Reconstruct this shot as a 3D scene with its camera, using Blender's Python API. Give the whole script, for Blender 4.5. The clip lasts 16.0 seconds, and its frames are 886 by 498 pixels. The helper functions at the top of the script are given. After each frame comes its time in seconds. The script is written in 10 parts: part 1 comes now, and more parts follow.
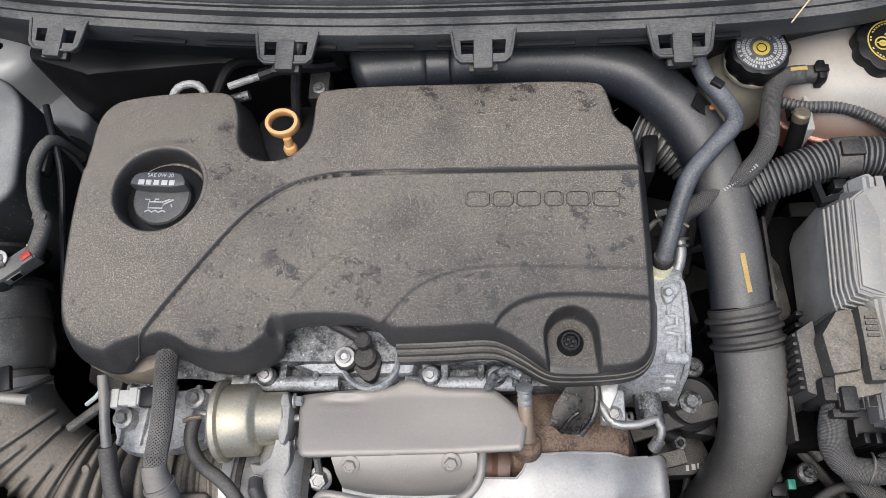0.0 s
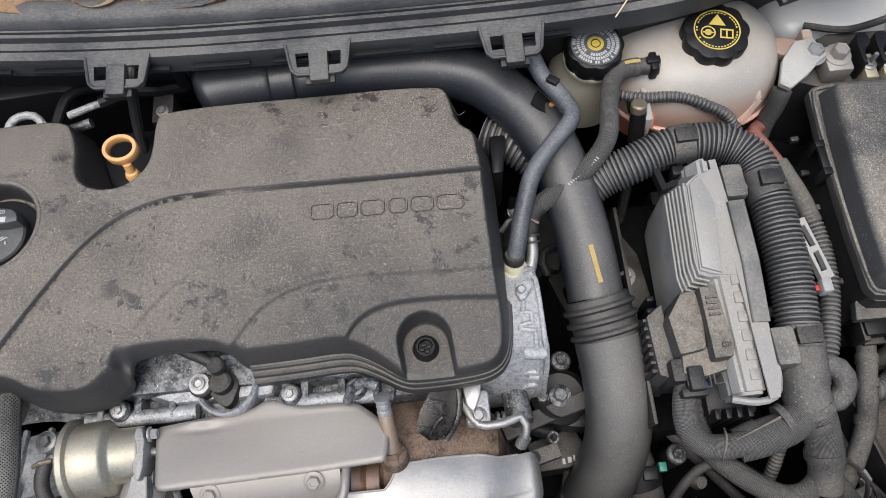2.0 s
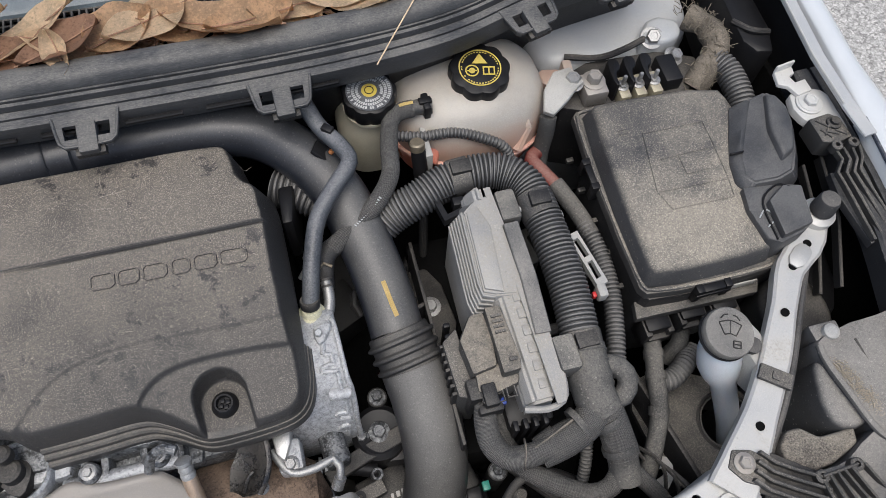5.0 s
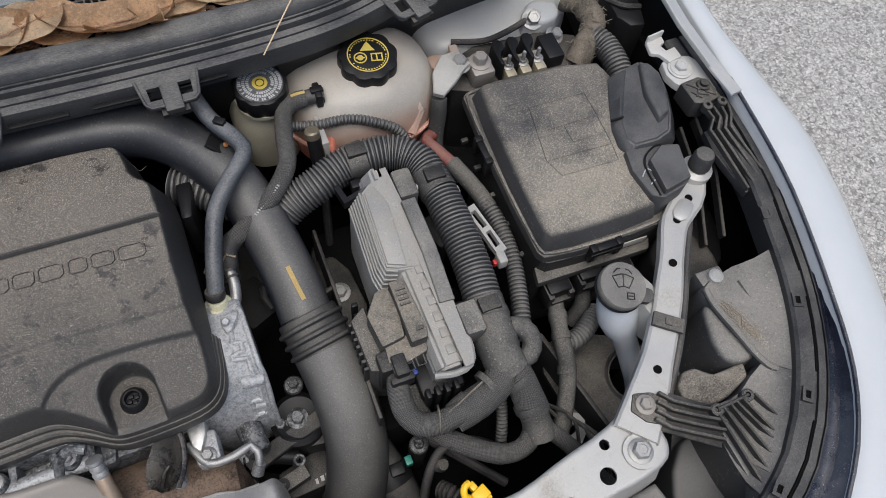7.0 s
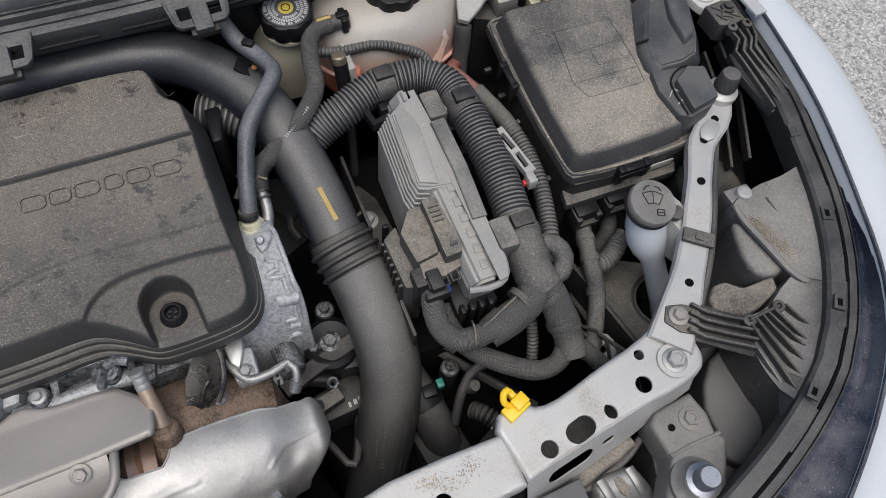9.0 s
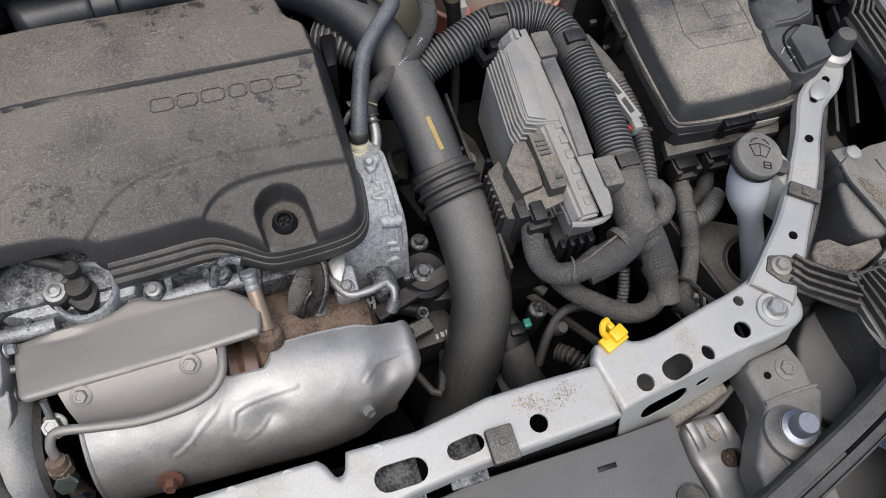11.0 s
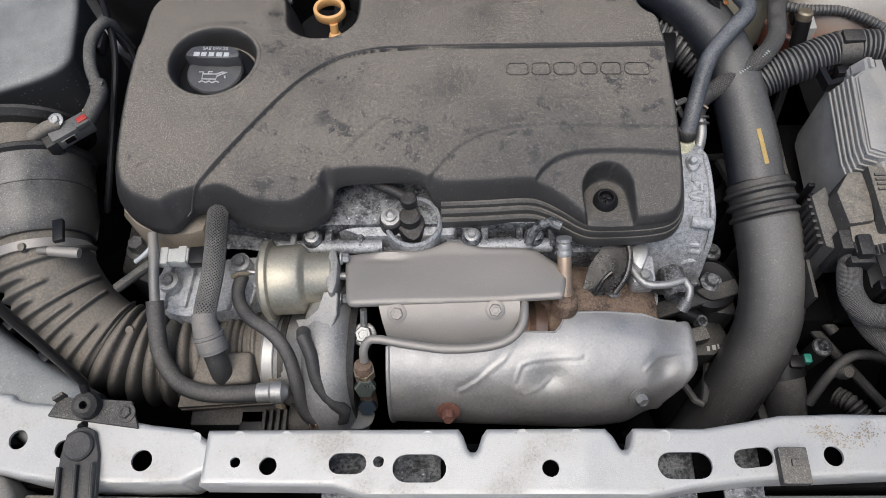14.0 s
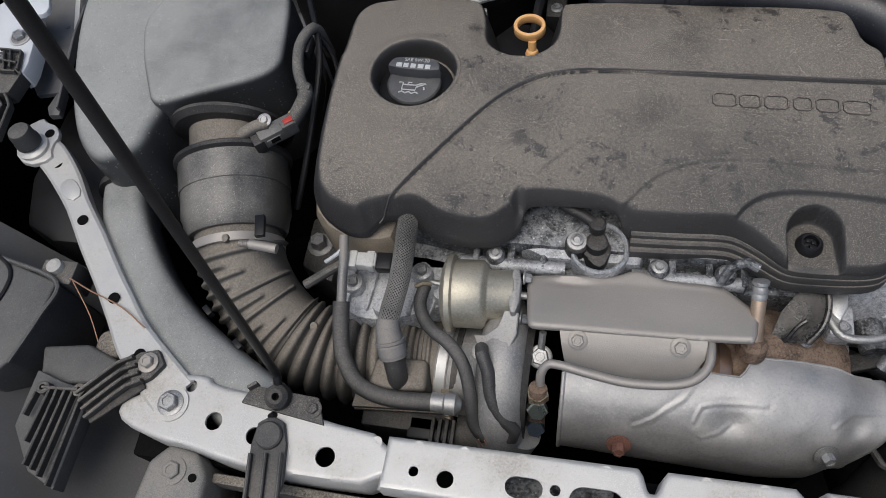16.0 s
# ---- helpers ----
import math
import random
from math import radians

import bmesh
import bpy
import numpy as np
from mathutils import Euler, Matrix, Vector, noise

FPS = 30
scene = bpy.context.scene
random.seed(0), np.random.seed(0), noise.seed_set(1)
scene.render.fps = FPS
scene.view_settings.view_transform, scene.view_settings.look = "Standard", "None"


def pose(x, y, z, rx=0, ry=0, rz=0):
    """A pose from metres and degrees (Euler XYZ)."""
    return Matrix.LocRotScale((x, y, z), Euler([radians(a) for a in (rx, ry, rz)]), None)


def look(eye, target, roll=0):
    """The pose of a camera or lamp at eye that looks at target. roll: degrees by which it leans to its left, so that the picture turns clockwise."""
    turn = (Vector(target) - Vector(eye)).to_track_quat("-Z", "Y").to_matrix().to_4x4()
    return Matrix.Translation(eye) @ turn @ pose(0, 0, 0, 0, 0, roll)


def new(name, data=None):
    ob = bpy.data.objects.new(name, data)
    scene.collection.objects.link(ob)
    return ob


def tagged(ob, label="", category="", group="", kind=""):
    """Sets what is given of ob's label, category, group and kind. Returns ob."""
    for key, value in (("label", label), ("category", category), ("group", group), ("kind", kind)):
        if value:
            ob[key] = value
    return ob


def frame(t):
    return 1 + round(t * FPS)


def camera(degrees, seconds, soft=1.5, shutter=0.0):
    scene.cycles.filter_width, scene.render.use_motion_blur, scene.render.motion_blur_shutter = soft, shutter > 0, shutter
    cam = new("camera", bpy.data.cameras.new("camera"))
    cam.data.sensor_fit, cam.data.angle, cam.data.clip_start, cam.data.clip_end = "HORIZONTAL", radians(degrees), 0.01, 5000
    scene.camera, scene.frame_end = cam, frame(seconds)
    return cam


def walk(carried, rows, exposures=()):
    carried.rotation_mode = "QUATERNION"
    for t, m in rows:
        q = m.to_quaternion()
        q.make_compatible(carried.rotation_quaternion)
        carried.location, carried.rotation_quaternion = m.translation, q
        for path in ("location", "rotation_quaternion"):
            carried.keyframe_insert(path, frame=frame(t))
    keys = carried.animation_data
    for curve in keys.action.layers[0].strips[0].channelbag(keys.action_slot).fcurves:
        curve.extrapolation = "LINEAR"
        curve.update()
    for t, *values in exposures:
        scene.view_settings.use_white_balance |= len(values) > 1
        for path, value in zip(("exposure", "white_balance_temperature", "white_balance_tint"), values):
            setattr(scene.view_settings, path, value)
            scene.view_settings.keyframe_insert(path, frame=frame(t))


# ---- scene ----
cam = camera(60.9, 16.0, soft=0.6)
PATH = [
    (0, (0.131, -0.299, 1.488), (-0.029, 0.44, -0.363), -12.1),
    (0.5, (0.158, -0.3, 1.486), (0.038, 0.445, -0.366), -10.5),
    (1, (0.175, -0.297, 1.482), (0.109, 0.45, -0.372), -8.0),
    (1.5, (0.195, -0.299, 1.477), (0.162, 0.456, -0.375), -6.5),
    (2, (0.214, -0.303, 1.478), (0.218, 0.462, -0.37), -5.2),
    (2.5, (0.233, -0.306, 1.478), (0.29, 0.466, -0.366), -2.9),
    (3, (0.253, -0.31, 1.479), (0.363, 0.467, -0.361), -0.8),
    (3.5, (0.271, -0.317, 1.482), (0.444, 0.477, -0.346), 1.9),
    (4, (0.283, -0.322, 1.487), (0.501, 0.488, -0.329), 3.5),
    (4.5, (0.293, -0.327, 1.491), (0.548, 0.49, -0.317), 4.8),
    (5, (0.311, -0.334, 1.496), (0.61, 0.495, -0.299), 5.5),
    (5.2, (0.308, -0.334, 1.497), (0.647, 0.493, -0.292), 7.1),
    (7.3, (0.328, -0.397, 1.498), (0.811, 0.412, -0.266), 10.0),
    (7.5, (0.323, -0.402, 1.494), (0.8, 0.398, -0.276), 9.8),
    (8, (0.314, -0.411, 1.49), (0.78, 0.364, -0.294), 9.5),
    (8.2, (0.306, -0.413, 1.485), (0.784, 0.347, -0.302), 10.6),
    (10.3, (0.225, -0.468, 1.449), (0.669, 0.337, -0.327), 9.3),
    (10.5, (0.218, -0.471, 1.446), (0.642, 0.339, -0.333), 8.8),
    (11, (0.194, -0.476, 1.44), (0.569, 0.337, -0.349), 8.4),
    (11.5, (0.169, -0.478, 1.435), (0.483, 0.347, -0.359), 7.2),
    (12, (0.144, -0.481, 1.435), (0.372, 0.372, -0.36), 4.6),
    (12.5, (0.115, -0.489, 1.437), (0.266, 0.389, -0.354), 2.6),
    (13, (0.093, -0.496, 1.439), (0.175, 0.399, -0.348), 0.6),
    (13.5, (0.076, -0.5, 1.439), (0.083, 0.406, -0.345), -1.9),
    (14, (0.053, -0.5, 1.444), (-0.005, 0.411, -0.335), -3.8),
    (14.5, (0.036, -0.496, 1.445), (-0.084, 0.416, -0.33), -5.6),
    (15, (0.017, -0.493, 1.449), (-0.18, 0.415, -0.322), -8.3),
    (15.5, (-0.002, -0.488, 1.456), (-0.274, 0.406, -0.312), -11.0),
    (16, (-0.019, -0.483, 1.459), (-0.37, 0.394, -0.303), -14.5),
]
EXPOSURE = [(0.0, 1.10), (2.5, 1.07), (4.0, 1.05), (5.0, 0.92), (8.0, 0.66), (10.5, 0.82), (12.5, 0.90), (14.5, 0.85), (15.5, 0.79), (16.0, 0.57)]
walk(cam, [(t, look(e, g, r)) for t, e, g, r in PATH], EXPOSURE)

# ---- light: overcast sky, soft high sun ----
world = bpy.data.worlds.new("overcast_sky")
world.use_nodes = True
scene.world = world
wn = world.node_tree.nodes
sky = wn.new("ShaderNodeTexSky")
sky.sky_type = "NISHITA"
sky.sun_disc = False
sky.sun_elevation, sky.sun_rotation = radians(74), radians(207)
sky.air_density, sky.dust_density, sky.ozone_density = 1.0, 3.0, 1.0
world.node_tree.links.new(sky.outputs[0], wn["Background"].inputs[0])
wn["Background"].inputs[1].default_value = 0.075
sun = new("sun", bpy.data.lights.new("sun", "SUN"))
sun.data.energy, sun.data.angle, sun.data.color = 1.5, radians(50), (1.0, 0.97, 0.93)
sun.matrix_world = look((-0.25, -0.5, 2.0), (0, 0, 0))

# ---- materials ----
def surf(name, col, rough=0.6, metal=0.0, var=0.25, dust=0.0, dust_col=(0.30, 0.26, 0.21), bump=0.25, fine=700.0, big=14.0, spec=0.5,
         coat=0.0, speck=0.0, transmission=0.0, streak=None, ior=1.5, sub=0.0, patch_at=(0.36, 0.62), grain=1.6, grain_at=(0.60, 0.70), smear=0.0, thin=None, mottle=0.5, dent=0.0,
         gain=1.5, fleck=None, weave=0.0, stain=None, rest=(0.25, 0.98)):
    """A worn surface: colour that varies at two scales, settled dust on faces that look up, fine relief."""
    m = bpy.data.materials.new(name)
    m.use_nodes = True
    t, n = m.node_tree, m.node_tree.nodes
    b = n["Principled BSDF"]

    def node(kind, **values):
        o = n.new(kind)
        for k, v in values.items():
            o.inputs[k].default_value = v
        return o

    def math_(op, a, c, clamp=False):
        o = n.new("ShaderNodeMath")
        o.operation, o.use_clamp = op, clamp
        for i, v in enumerate((a, c)):
            if isinstance(v, (int, float)):
                o.inputs[i].default_value = v
            else:
                t.links.new(v, o.inputs[i])
        return o.outputs[0]

    def ramp(v, lo, hi):
        o = n.new("ShaderNodeMapRange")
        o.interpolation_type = "SMOOTHSTEP"
        o.inputs["From Min"].default_value, o.inputs["From Max"].default_value = lo, hi
        t.links.new(v, o.inputs["Value"])
        return o.outputs["Result"]

    def mix(f, a, c):
        o = n.new("ShaderNodeMix")
        o.data_type = "RGBA"
        t.links.new(f, o.inputs["Factor"])
        for s, v in (("A", a), ("B", c)):
            sock = [q for q in o.inputs if q.name == s and q.type == "RGBA"][0]
            if isinstance(v, tuple):
                sock.default_value = (*v, 1)
            else:
                t.links.new(v, sock)
        return [q for q in o.outputs if q.type == "RGBA"][0]

    co = n.new("ShaderNodeTexCoord").outputs["Object"]
    if streak:
        mp = n.new("ShaderNodeMapping")
        mp.inputs["Scale"].default_value = streak
        t.links.new(co, mp.inputs["Vector"])
        fine_co = mp.outputs[0]
    else:
        fine_co = co
    n1 = node("ShaderNodeTexNoise", Scale=big, Detail=6.0, Roughness=0.62)
    n2 = node("ShaderNodeTexNoise", Scale=fine * 1.3, Detail=4.0, Roughness=0.65)
    t.links.new(co, n1.inputs["Vector"])
    t.links.new(fine_co, n2.inputs["Vector"])
    f1, f2 = n1.outputs["Fac"], n2.outputs["Fac"]
    dark = tuple(c * (1 - var) for c in col)
    lite = tuple(min(1.0, c * (1 + var)) for c in col)
    colour = mix(ramp(f1, 0.3, 0.7), dark, lite)
    colour = mix(math_("MULTIPLY", ramp(f2, 0.50, 0.68), 0.7), colour, tuple(min(1.0, c * (1 + 1.6 * var)) for c in col))
    colour = mix(math_("MULTIPLY", ramp(f2, 0.48, 0.32), 0.7), colour, tuple(c * (1 - min(0.9, 1.6 * var)) for c in col))
    rough_out = math_("ADD", math_("MULTIPLY", f1, 0.25), rough - 0.125, True)
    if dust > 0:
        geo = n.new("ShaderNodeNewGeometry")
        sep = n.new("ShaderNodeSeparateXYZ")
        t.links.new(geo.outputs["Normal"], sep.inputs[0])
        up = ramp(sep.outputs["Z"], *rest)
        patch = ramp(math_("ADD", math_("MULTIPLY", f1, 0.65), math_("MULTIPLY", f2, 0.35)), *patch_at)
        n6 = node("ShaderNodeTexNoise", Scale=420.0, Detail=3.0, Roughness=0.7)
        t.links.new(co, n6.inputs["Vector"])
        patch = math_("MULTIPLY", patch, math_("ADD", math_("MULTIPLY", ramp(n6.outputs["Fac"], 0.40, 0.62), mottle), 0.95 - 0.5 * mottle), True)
        if smear > 0:
            n4 = node("ShaderNodeTexNoise", Scale=42.0, Detail=6.0, Roughness=0.75, Distortion=0.2)
            t.links.new(co, n4.inputs["Vector"])
            n5 = node("ShaderNodeTexNoise", Scale=6.0, Detail=1.0)
            t.links.new(co, n5.inputs["Vector"])
            wiped = math_("MULTIPLY", math_("MULTIPLY", ramp(n4.outputs["Fac"], 0.56, 0.60), ramp(n5.outputs["Fac"], 0.46, 0.54)), smear)
            patch = math_("MULTIPLY", patch, math_("SUBTRACT", 1.0, wiped))
        if thin:
            # dust thins out towards one side of the piece
            way, lo, hi, least = thin
            dot = n.new("ShaderNodeVectorMath")
            dot.operation = "DOT_PRODUCT"
            t.links.new(co, dot.inputs[0])
            dot.inputs[1].default_value = way
            along = math_("ADD", dot.outputs["Value"], math_("MULTIPLY", math_("SUBTRACT", f1, 0.5), 0.10))
            patch = math_("MULTIPLY", patch, math_("ADD", math_("MULTIPLY", ramp(along, lo, hi), 1.0 - least), least))
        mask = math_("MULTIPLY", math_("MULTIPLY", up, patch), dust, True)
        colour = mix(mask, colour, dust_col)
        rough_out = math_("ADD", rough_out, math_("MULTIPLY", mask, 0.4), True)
        if speck > 0:
            n3 = node("ShaderNodeTexNoise", Scale=fine * 1.3 * grain, Detail=2.0, Roughness=0.7)
            t.links.new(co, n3.inputs["Vector"])
            grains = math_("MULTIPLY", math_("MULTIPLY", ramp(n3.outputs["Fac"], *grain_at), up), math_("MULTIPLY", math_("ADD", patch, 0.25), speck), True)
            colour = mix(grains, colour, tuple(min(1, c * gain) for c in dust_col))
    fleck = (0.14 if dust > 0 else 0.0) if fleck is None else fleck
    if fleck > 0:
        # stray pale grit and dark pits, a millimetre or so across
        n8 = node("ShaderNodeTexVoronoi", Scale=270.0, Randomness=1.0)
        t.links.new(co, n8.inputs["Vector"])
        pick_ = n.new("ShaderNodeSeparateColor")
        t.links.new(n8.outputs["Color"], pick_.inputs[0])
        dot_ = math_("MULTIPLY", ramp(n8.outputs["Distance"], 0.30, 0.16), ramp(f1, 0.30, 0.62))
        colour = mix(math_("MULTIPLY", math_("MULTIPLY", dot_, ramp(pick_.outputs[0], 0.72, 0.80)), fleck, True), colour, tuple(min(1, c * 1.7) for c in dust_col))
        colour = mix(math_("MULTIPLY", math_("MULTIPLY", dot_, ramp(pick_.outputs[1], 0.80, 0.86)), fleck, True), colour, tuple(c * 0.5 for c in col))
    if stain:
        # a tint that fills the piece up to a level
        tint, lo, hi, most = stain
        sp = n.new("ShaderNodeSeparateXYZ")
        t.links.new(co, sp.inputs[0])
        level = math_("ADD", sp.outputs["Z"], math_("MULTIPLY", math_("SUBTRACT", f1, 0.5), 0.03))
        colour = mix(math_("MULTIPLY", ramp(level, hi, lo), most), colour, tint)
    cloth = None
    if weave > 0:
        # plain weave laid round the sleeve
        uv = n.new("ShaderNodeUVMap")
        sp = n.new("ShaderNodeSeparateXYZ")
        t.links.new(uv.outputs[0], sp.inputs[0])
        k = 2 * math.pi / weave
        wa = math_("SINE", math_("MULTIPLY", math_("ADD", sp.outputs[0], sp.outputs[1]), k), 0.0)
        wb = math_("SINE", math_("MULTIPLY", math_("SUBTRACT", sp.outputs[0], sp.outputs[1]), k), 0.0)
        cloth = math_("MULTIPLY", wa, wb)
        colour = mix(math_("MULTIPLY", ramp(cloth, 0.1, -0.5), 0.75), colour, tuple(c * 0.25 for c in col))
        colour = mix(math_("MULTIPLY", ramp(cloth, 0.1, 0.7), 0.40), colour, tuple(min(1, c * 1.25) for c in dust_col))
    t.links.new(colour, b.inputs["Base Color"])
    t.links.new(rough_out, b.inputs["Roughness"])
    b.inputs["Metallic"].default_value = metal
    b.inputs["Specular IOR Level"].default_value = spec
    b.inputs["Coat Weight"].default_value = coat
    b.inputs["Transmission Weight"].default_value = transmission
    b.inputs["IOR"].default_value = ior
    if sub > 0:
        b.inputs["Subsurface Weight"].default_value = sub
        b.inputs["Subsurface Radius"].default_value = (0.02, 0.015, 0.012)
    if bump > 0:
        bp = n.new("ShaderNodeBump")
        bp.inputs["Strength"].default_value = bump
        bp.inputs["Distance"].default_value = 0.0006
        height_ = math_("ADD", math_("MULTIPLY", f1, 0.8), f2)
        t.links.new(math_("ADD", height_, cloth) if cloth else height_, bp.inputs["Height"])
        t.links.new(bp.outputs[0], b.inputs["Normal"])
        if dent > 0:
            # thin sheet that has been pressed out of true
            n7 = node("ShaderNodeTexNoise", Scale=16.0, Detail=3.0, Roughness=0.5, Distortion=0.6)
            t.links.new(co, n7.inputs["Vector"])
            b2 = n.new("ShaderNodeBump")
            b2.inputs["Strength"].default_value = dent
            b2.inputs["Distance"].default_value = 0.006
            t.links.new(n7.outputs["Fac"], b2.inputs["Height"])
            t.links.new(b2.outputs[0], bp.inputs["Normal"])
    return m


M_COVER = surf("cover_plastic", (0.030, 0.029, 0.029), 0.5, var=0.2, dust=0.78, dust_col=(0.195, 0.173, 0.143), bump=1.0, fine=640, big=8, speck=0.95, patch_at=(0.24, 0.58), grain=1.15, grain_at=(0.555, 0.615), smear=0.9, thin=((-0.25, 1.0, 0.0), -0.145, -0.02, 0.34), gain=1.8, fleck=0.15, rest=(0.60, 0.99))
M_COVER_LOW = surf("cover_plastic_clean", (0.045, 0.044, 0.043), 0.5, dust=0.5, dust_col=(0.24, 0.215, 0.18), bump=0.4, speck=0.5)
M_BLACK = surf("black_plastic", (0.018, 0.018, 0.019), 0.5, dust=0.35, dust_col=(0.22, 0.2, 0.17), bump=0.3, spec=0.35)
M_BLACK_DUSTY = surf("dusty_black_plastic", (0.034, 0.034, 0.034), 0.6, dust=0.6, dust_col=(0.23, 0.21, 0.18), bump=0.5, speck=0.5, grain=0.9, grain_at=(0.56, 0.63))
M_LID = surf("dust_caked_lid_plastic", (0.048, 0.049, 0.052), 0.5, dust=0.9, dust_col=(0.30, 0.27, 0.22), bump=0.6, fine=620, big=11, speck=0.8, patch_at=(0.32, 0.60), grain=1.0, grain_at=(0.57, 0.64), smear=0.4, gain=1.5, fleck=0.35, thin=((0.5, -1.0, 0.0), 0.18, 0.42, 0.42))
M_BLACK_CLEAN = surf("clean_black_plastic", (0.010, 0.010, 0.011), 0.42, bump=0.15, spec=0.25)
M_PIPE = surf("pipe_plastic", (0.018, 0.021, 0.028), 0.32, dust=0.6, dust_col=(0.21, 0.20, 0.18), bump=0.15, fine=500, big=8, speck=0.25, patch_at=(0.2, 0.65), grain=0.6, grain_at=(0.62, 0.68), thin=((0.0, -1.0, 0.0), -0.13, -0.02, 0.30), mottle=0.08)
M_PIPE_LOW = surf("pipe_rubber", (0.038, 0.038, 0.039), 0.40, dust=0.66, dust_col=(0.25, 0.24, 0.22), bump=0.2, fine=600, big=6, speck=0.3, patch_at=(0.2, 0.7), grain=0.6, grain_at=(0.62, 0.68), mottle=0.08)
M_RUBBER = surf("hose_rubber", (0.035, 0.035, 0.036), 0.55, dust=0.35, dust_col=(0.24, 0.22, 0.19), bump=0.35)
M_RUBBER_BLUE = surf("smooth_hose_rubber", (0.050, 0.056, 0.066), 0.42, dust=0.45, dust_col=(0.26, 0.26, 0.26), bump=0.25, fine=400)
M_RUBBER_RING = surf("joint_rubber", (0.030, 0.030, 0.031), 0.5, dust=0.5, dust_col=(0.19, 0.175, 0.15), bump=0.3, speck=0.4)
M_FABRIC = surf("woven_sleeve", (0.075, 0.074, 0.073), 0.85, var=0.2, dust=0.5, dust_col=(0.24, 0.23, 0.21), bump=0.8, fine=600, speck=0.25, patch_at=(0.25, 0.7), weave=0.0021)
M_TAPE = surf("cloth_tape", (0.05, 0.05, 0.049), 0.75, dust=0.55, dust_col=(0.23, 0.215, 0.19), bump=0.9, fine=420, speck=0.4, fleck=0.4)
M_ALU = surf("cast_aluminium", (0.45, 0.46, 0.472), 0.5, metal=0.45, var=0.34, dust=0.35, dust_col=(0.34, 0.335, 0.32), bump=1.6, fine=420, big=190, speck=0.5, gain=1.5, fleck=0.6)
M_ALU_DIRTY = surf("oily_cast_aluminium", (0.115, 0.12, 0.125), 0.45, metal=0.5, var=0.8, dust=0.55, dust_col=(0.30, 0.30, 0.295), bump=1.6, fine=260, big=75, patch_at=(0.47, 0.62), mottle=0.9, fleck=0.9)
M_ECU = surf("anodised_case", (0.31, 0.31, 0.305), 0.50, metal=0.35, var=0.18, dust=0.7, dust_col=(0.33, 0.305, 0.26), bump=0.4, fine=700, big=30, speck=0.5, grain=0.6, grain_at=(0.60, 0.68), patch_at=(0.34, 0.62), fleck=0.5)
M_ALU_HEAD = surf("wet_stained_aluminium", (0.30, 0.31, 0.32), 0.42, metal=0.5, var=0.5, dust=0.4, dust_col=(0.36, 0.355, 0.345), bump=1.4, fine=300, big=50, fleck=0.8)
M_STEEL = surf("zinc_sheet", (0.49, 0.488, 0.472), 0.46, metal=0.42, var=0.14, dust=0.7, dust_col=(0.36, 0.33, 0.28), bump=0.3, fine=800, big=16, speck=0.5, patch_at=(0.44, 0.66), grain=0.6, grain_at=(0.60, 0.68), fleck=0.45)
M_PLATE = surf("heat_plate", (0.35, 0.33, 0.305), 0.48, metal=0.55, var=0.10, dust=0.5, dust_col=(0.275, 0.25, 0.22), bump=0.35, fine=700, big=12, patch_at=(0.2, 0.7), speck=0.5, grain=0.5, grain_at=(0.63, 0.69), mottle=0.15, dent=0.10)
M_SHIELD = surf("heat_shield", (0.46, 0.455, 0.445), 0.50, metal=0.74, var=0.14, dust=0.25, dust_col=(0.33, 0.31, 0.28), bump=0.25, fine=300, big=30, mottle=0.15, dent=0.26, fleck=0.3)
M_GOLD = surf("yellow_zinc", (0.46, 0.43, 0.35), 0.46, metal=0.75, var=0.16, dust=0.3, dust_col=(0.35, 0.32, 0.26), bump=0.25, fine=300, big=25)
M_BOLT = surf("bolt_steel", (0.36, 0.36, 0.355), 0.45, metal=0.75, var=0.35, bump=0.4, dust=0.3, dust_col=(0.27, 0.255, 0.23))
M_RUST = surf("rusty_iron", (0.150, 0.105, 0.078), 0.7, metal=0.3, var=0.55, bump=1.2, fine=350, big=45, dust=0.4, dust_col=(0.24, 0.18, 0.13))
M_HEATED = surf("heat_tinted_steel", (0.52, 0.36, 0.27), 0.35, metal=0.9, var=0.3, bump=0.2, streak=(1, 6, 6))
M_RED_RUST = surf("rusted_washer", (0.17, 0.080, 0.058), 0.8, metal=0.2, var=0.5, bump=1.0)
M_WHITE = surf("white_paint", (0.56, 0.585, 0.60), 0.22, var=0.03, bump=0.0, coat=0.6)
M_SILVER = surf("grey_primer_paint", (0.40, 0.415, 0.425), 0.4, var=0.12, dust=0.4, dust_col=(0.36, 0.34, 0.30), bump=0.1, coat=0.3, fleck=0.25)
M_NAVY = surf("dark_trim_paint", (0.016, 0.020, 0.036), 0.28, dust=0.30, dust_col=(0.26, 0.25, 0.23), bump=0.05, coat=0.4, speck=0.6, grain=0.5, grain_at=(0.64, 0.70), mottle=0.1)
M_TANK = surf("milky_tank_plastic", (0.40, 0.375, 0.335), 0.34, var=0.16, dust=0.35, dust_col=(0.33, 0.29, 0.24), bump=0.05, sub=0.25, mottle=0.2, stain=((0.50, 0.27, 0.19), 0.762, 0.806, 0.60))
M_COOLANT = surf("coolant_behind_plastic", (0.60, 0.22, 0.16), 0.3, var=0.15, bump=0.0, sub=0.3)
M_RES = surf("yellowed_reservoir_plastic", (0.36, 0.34, 0.27), 0.4, var=0.1, dust=0.2, bump=0.05, sub=0.2)
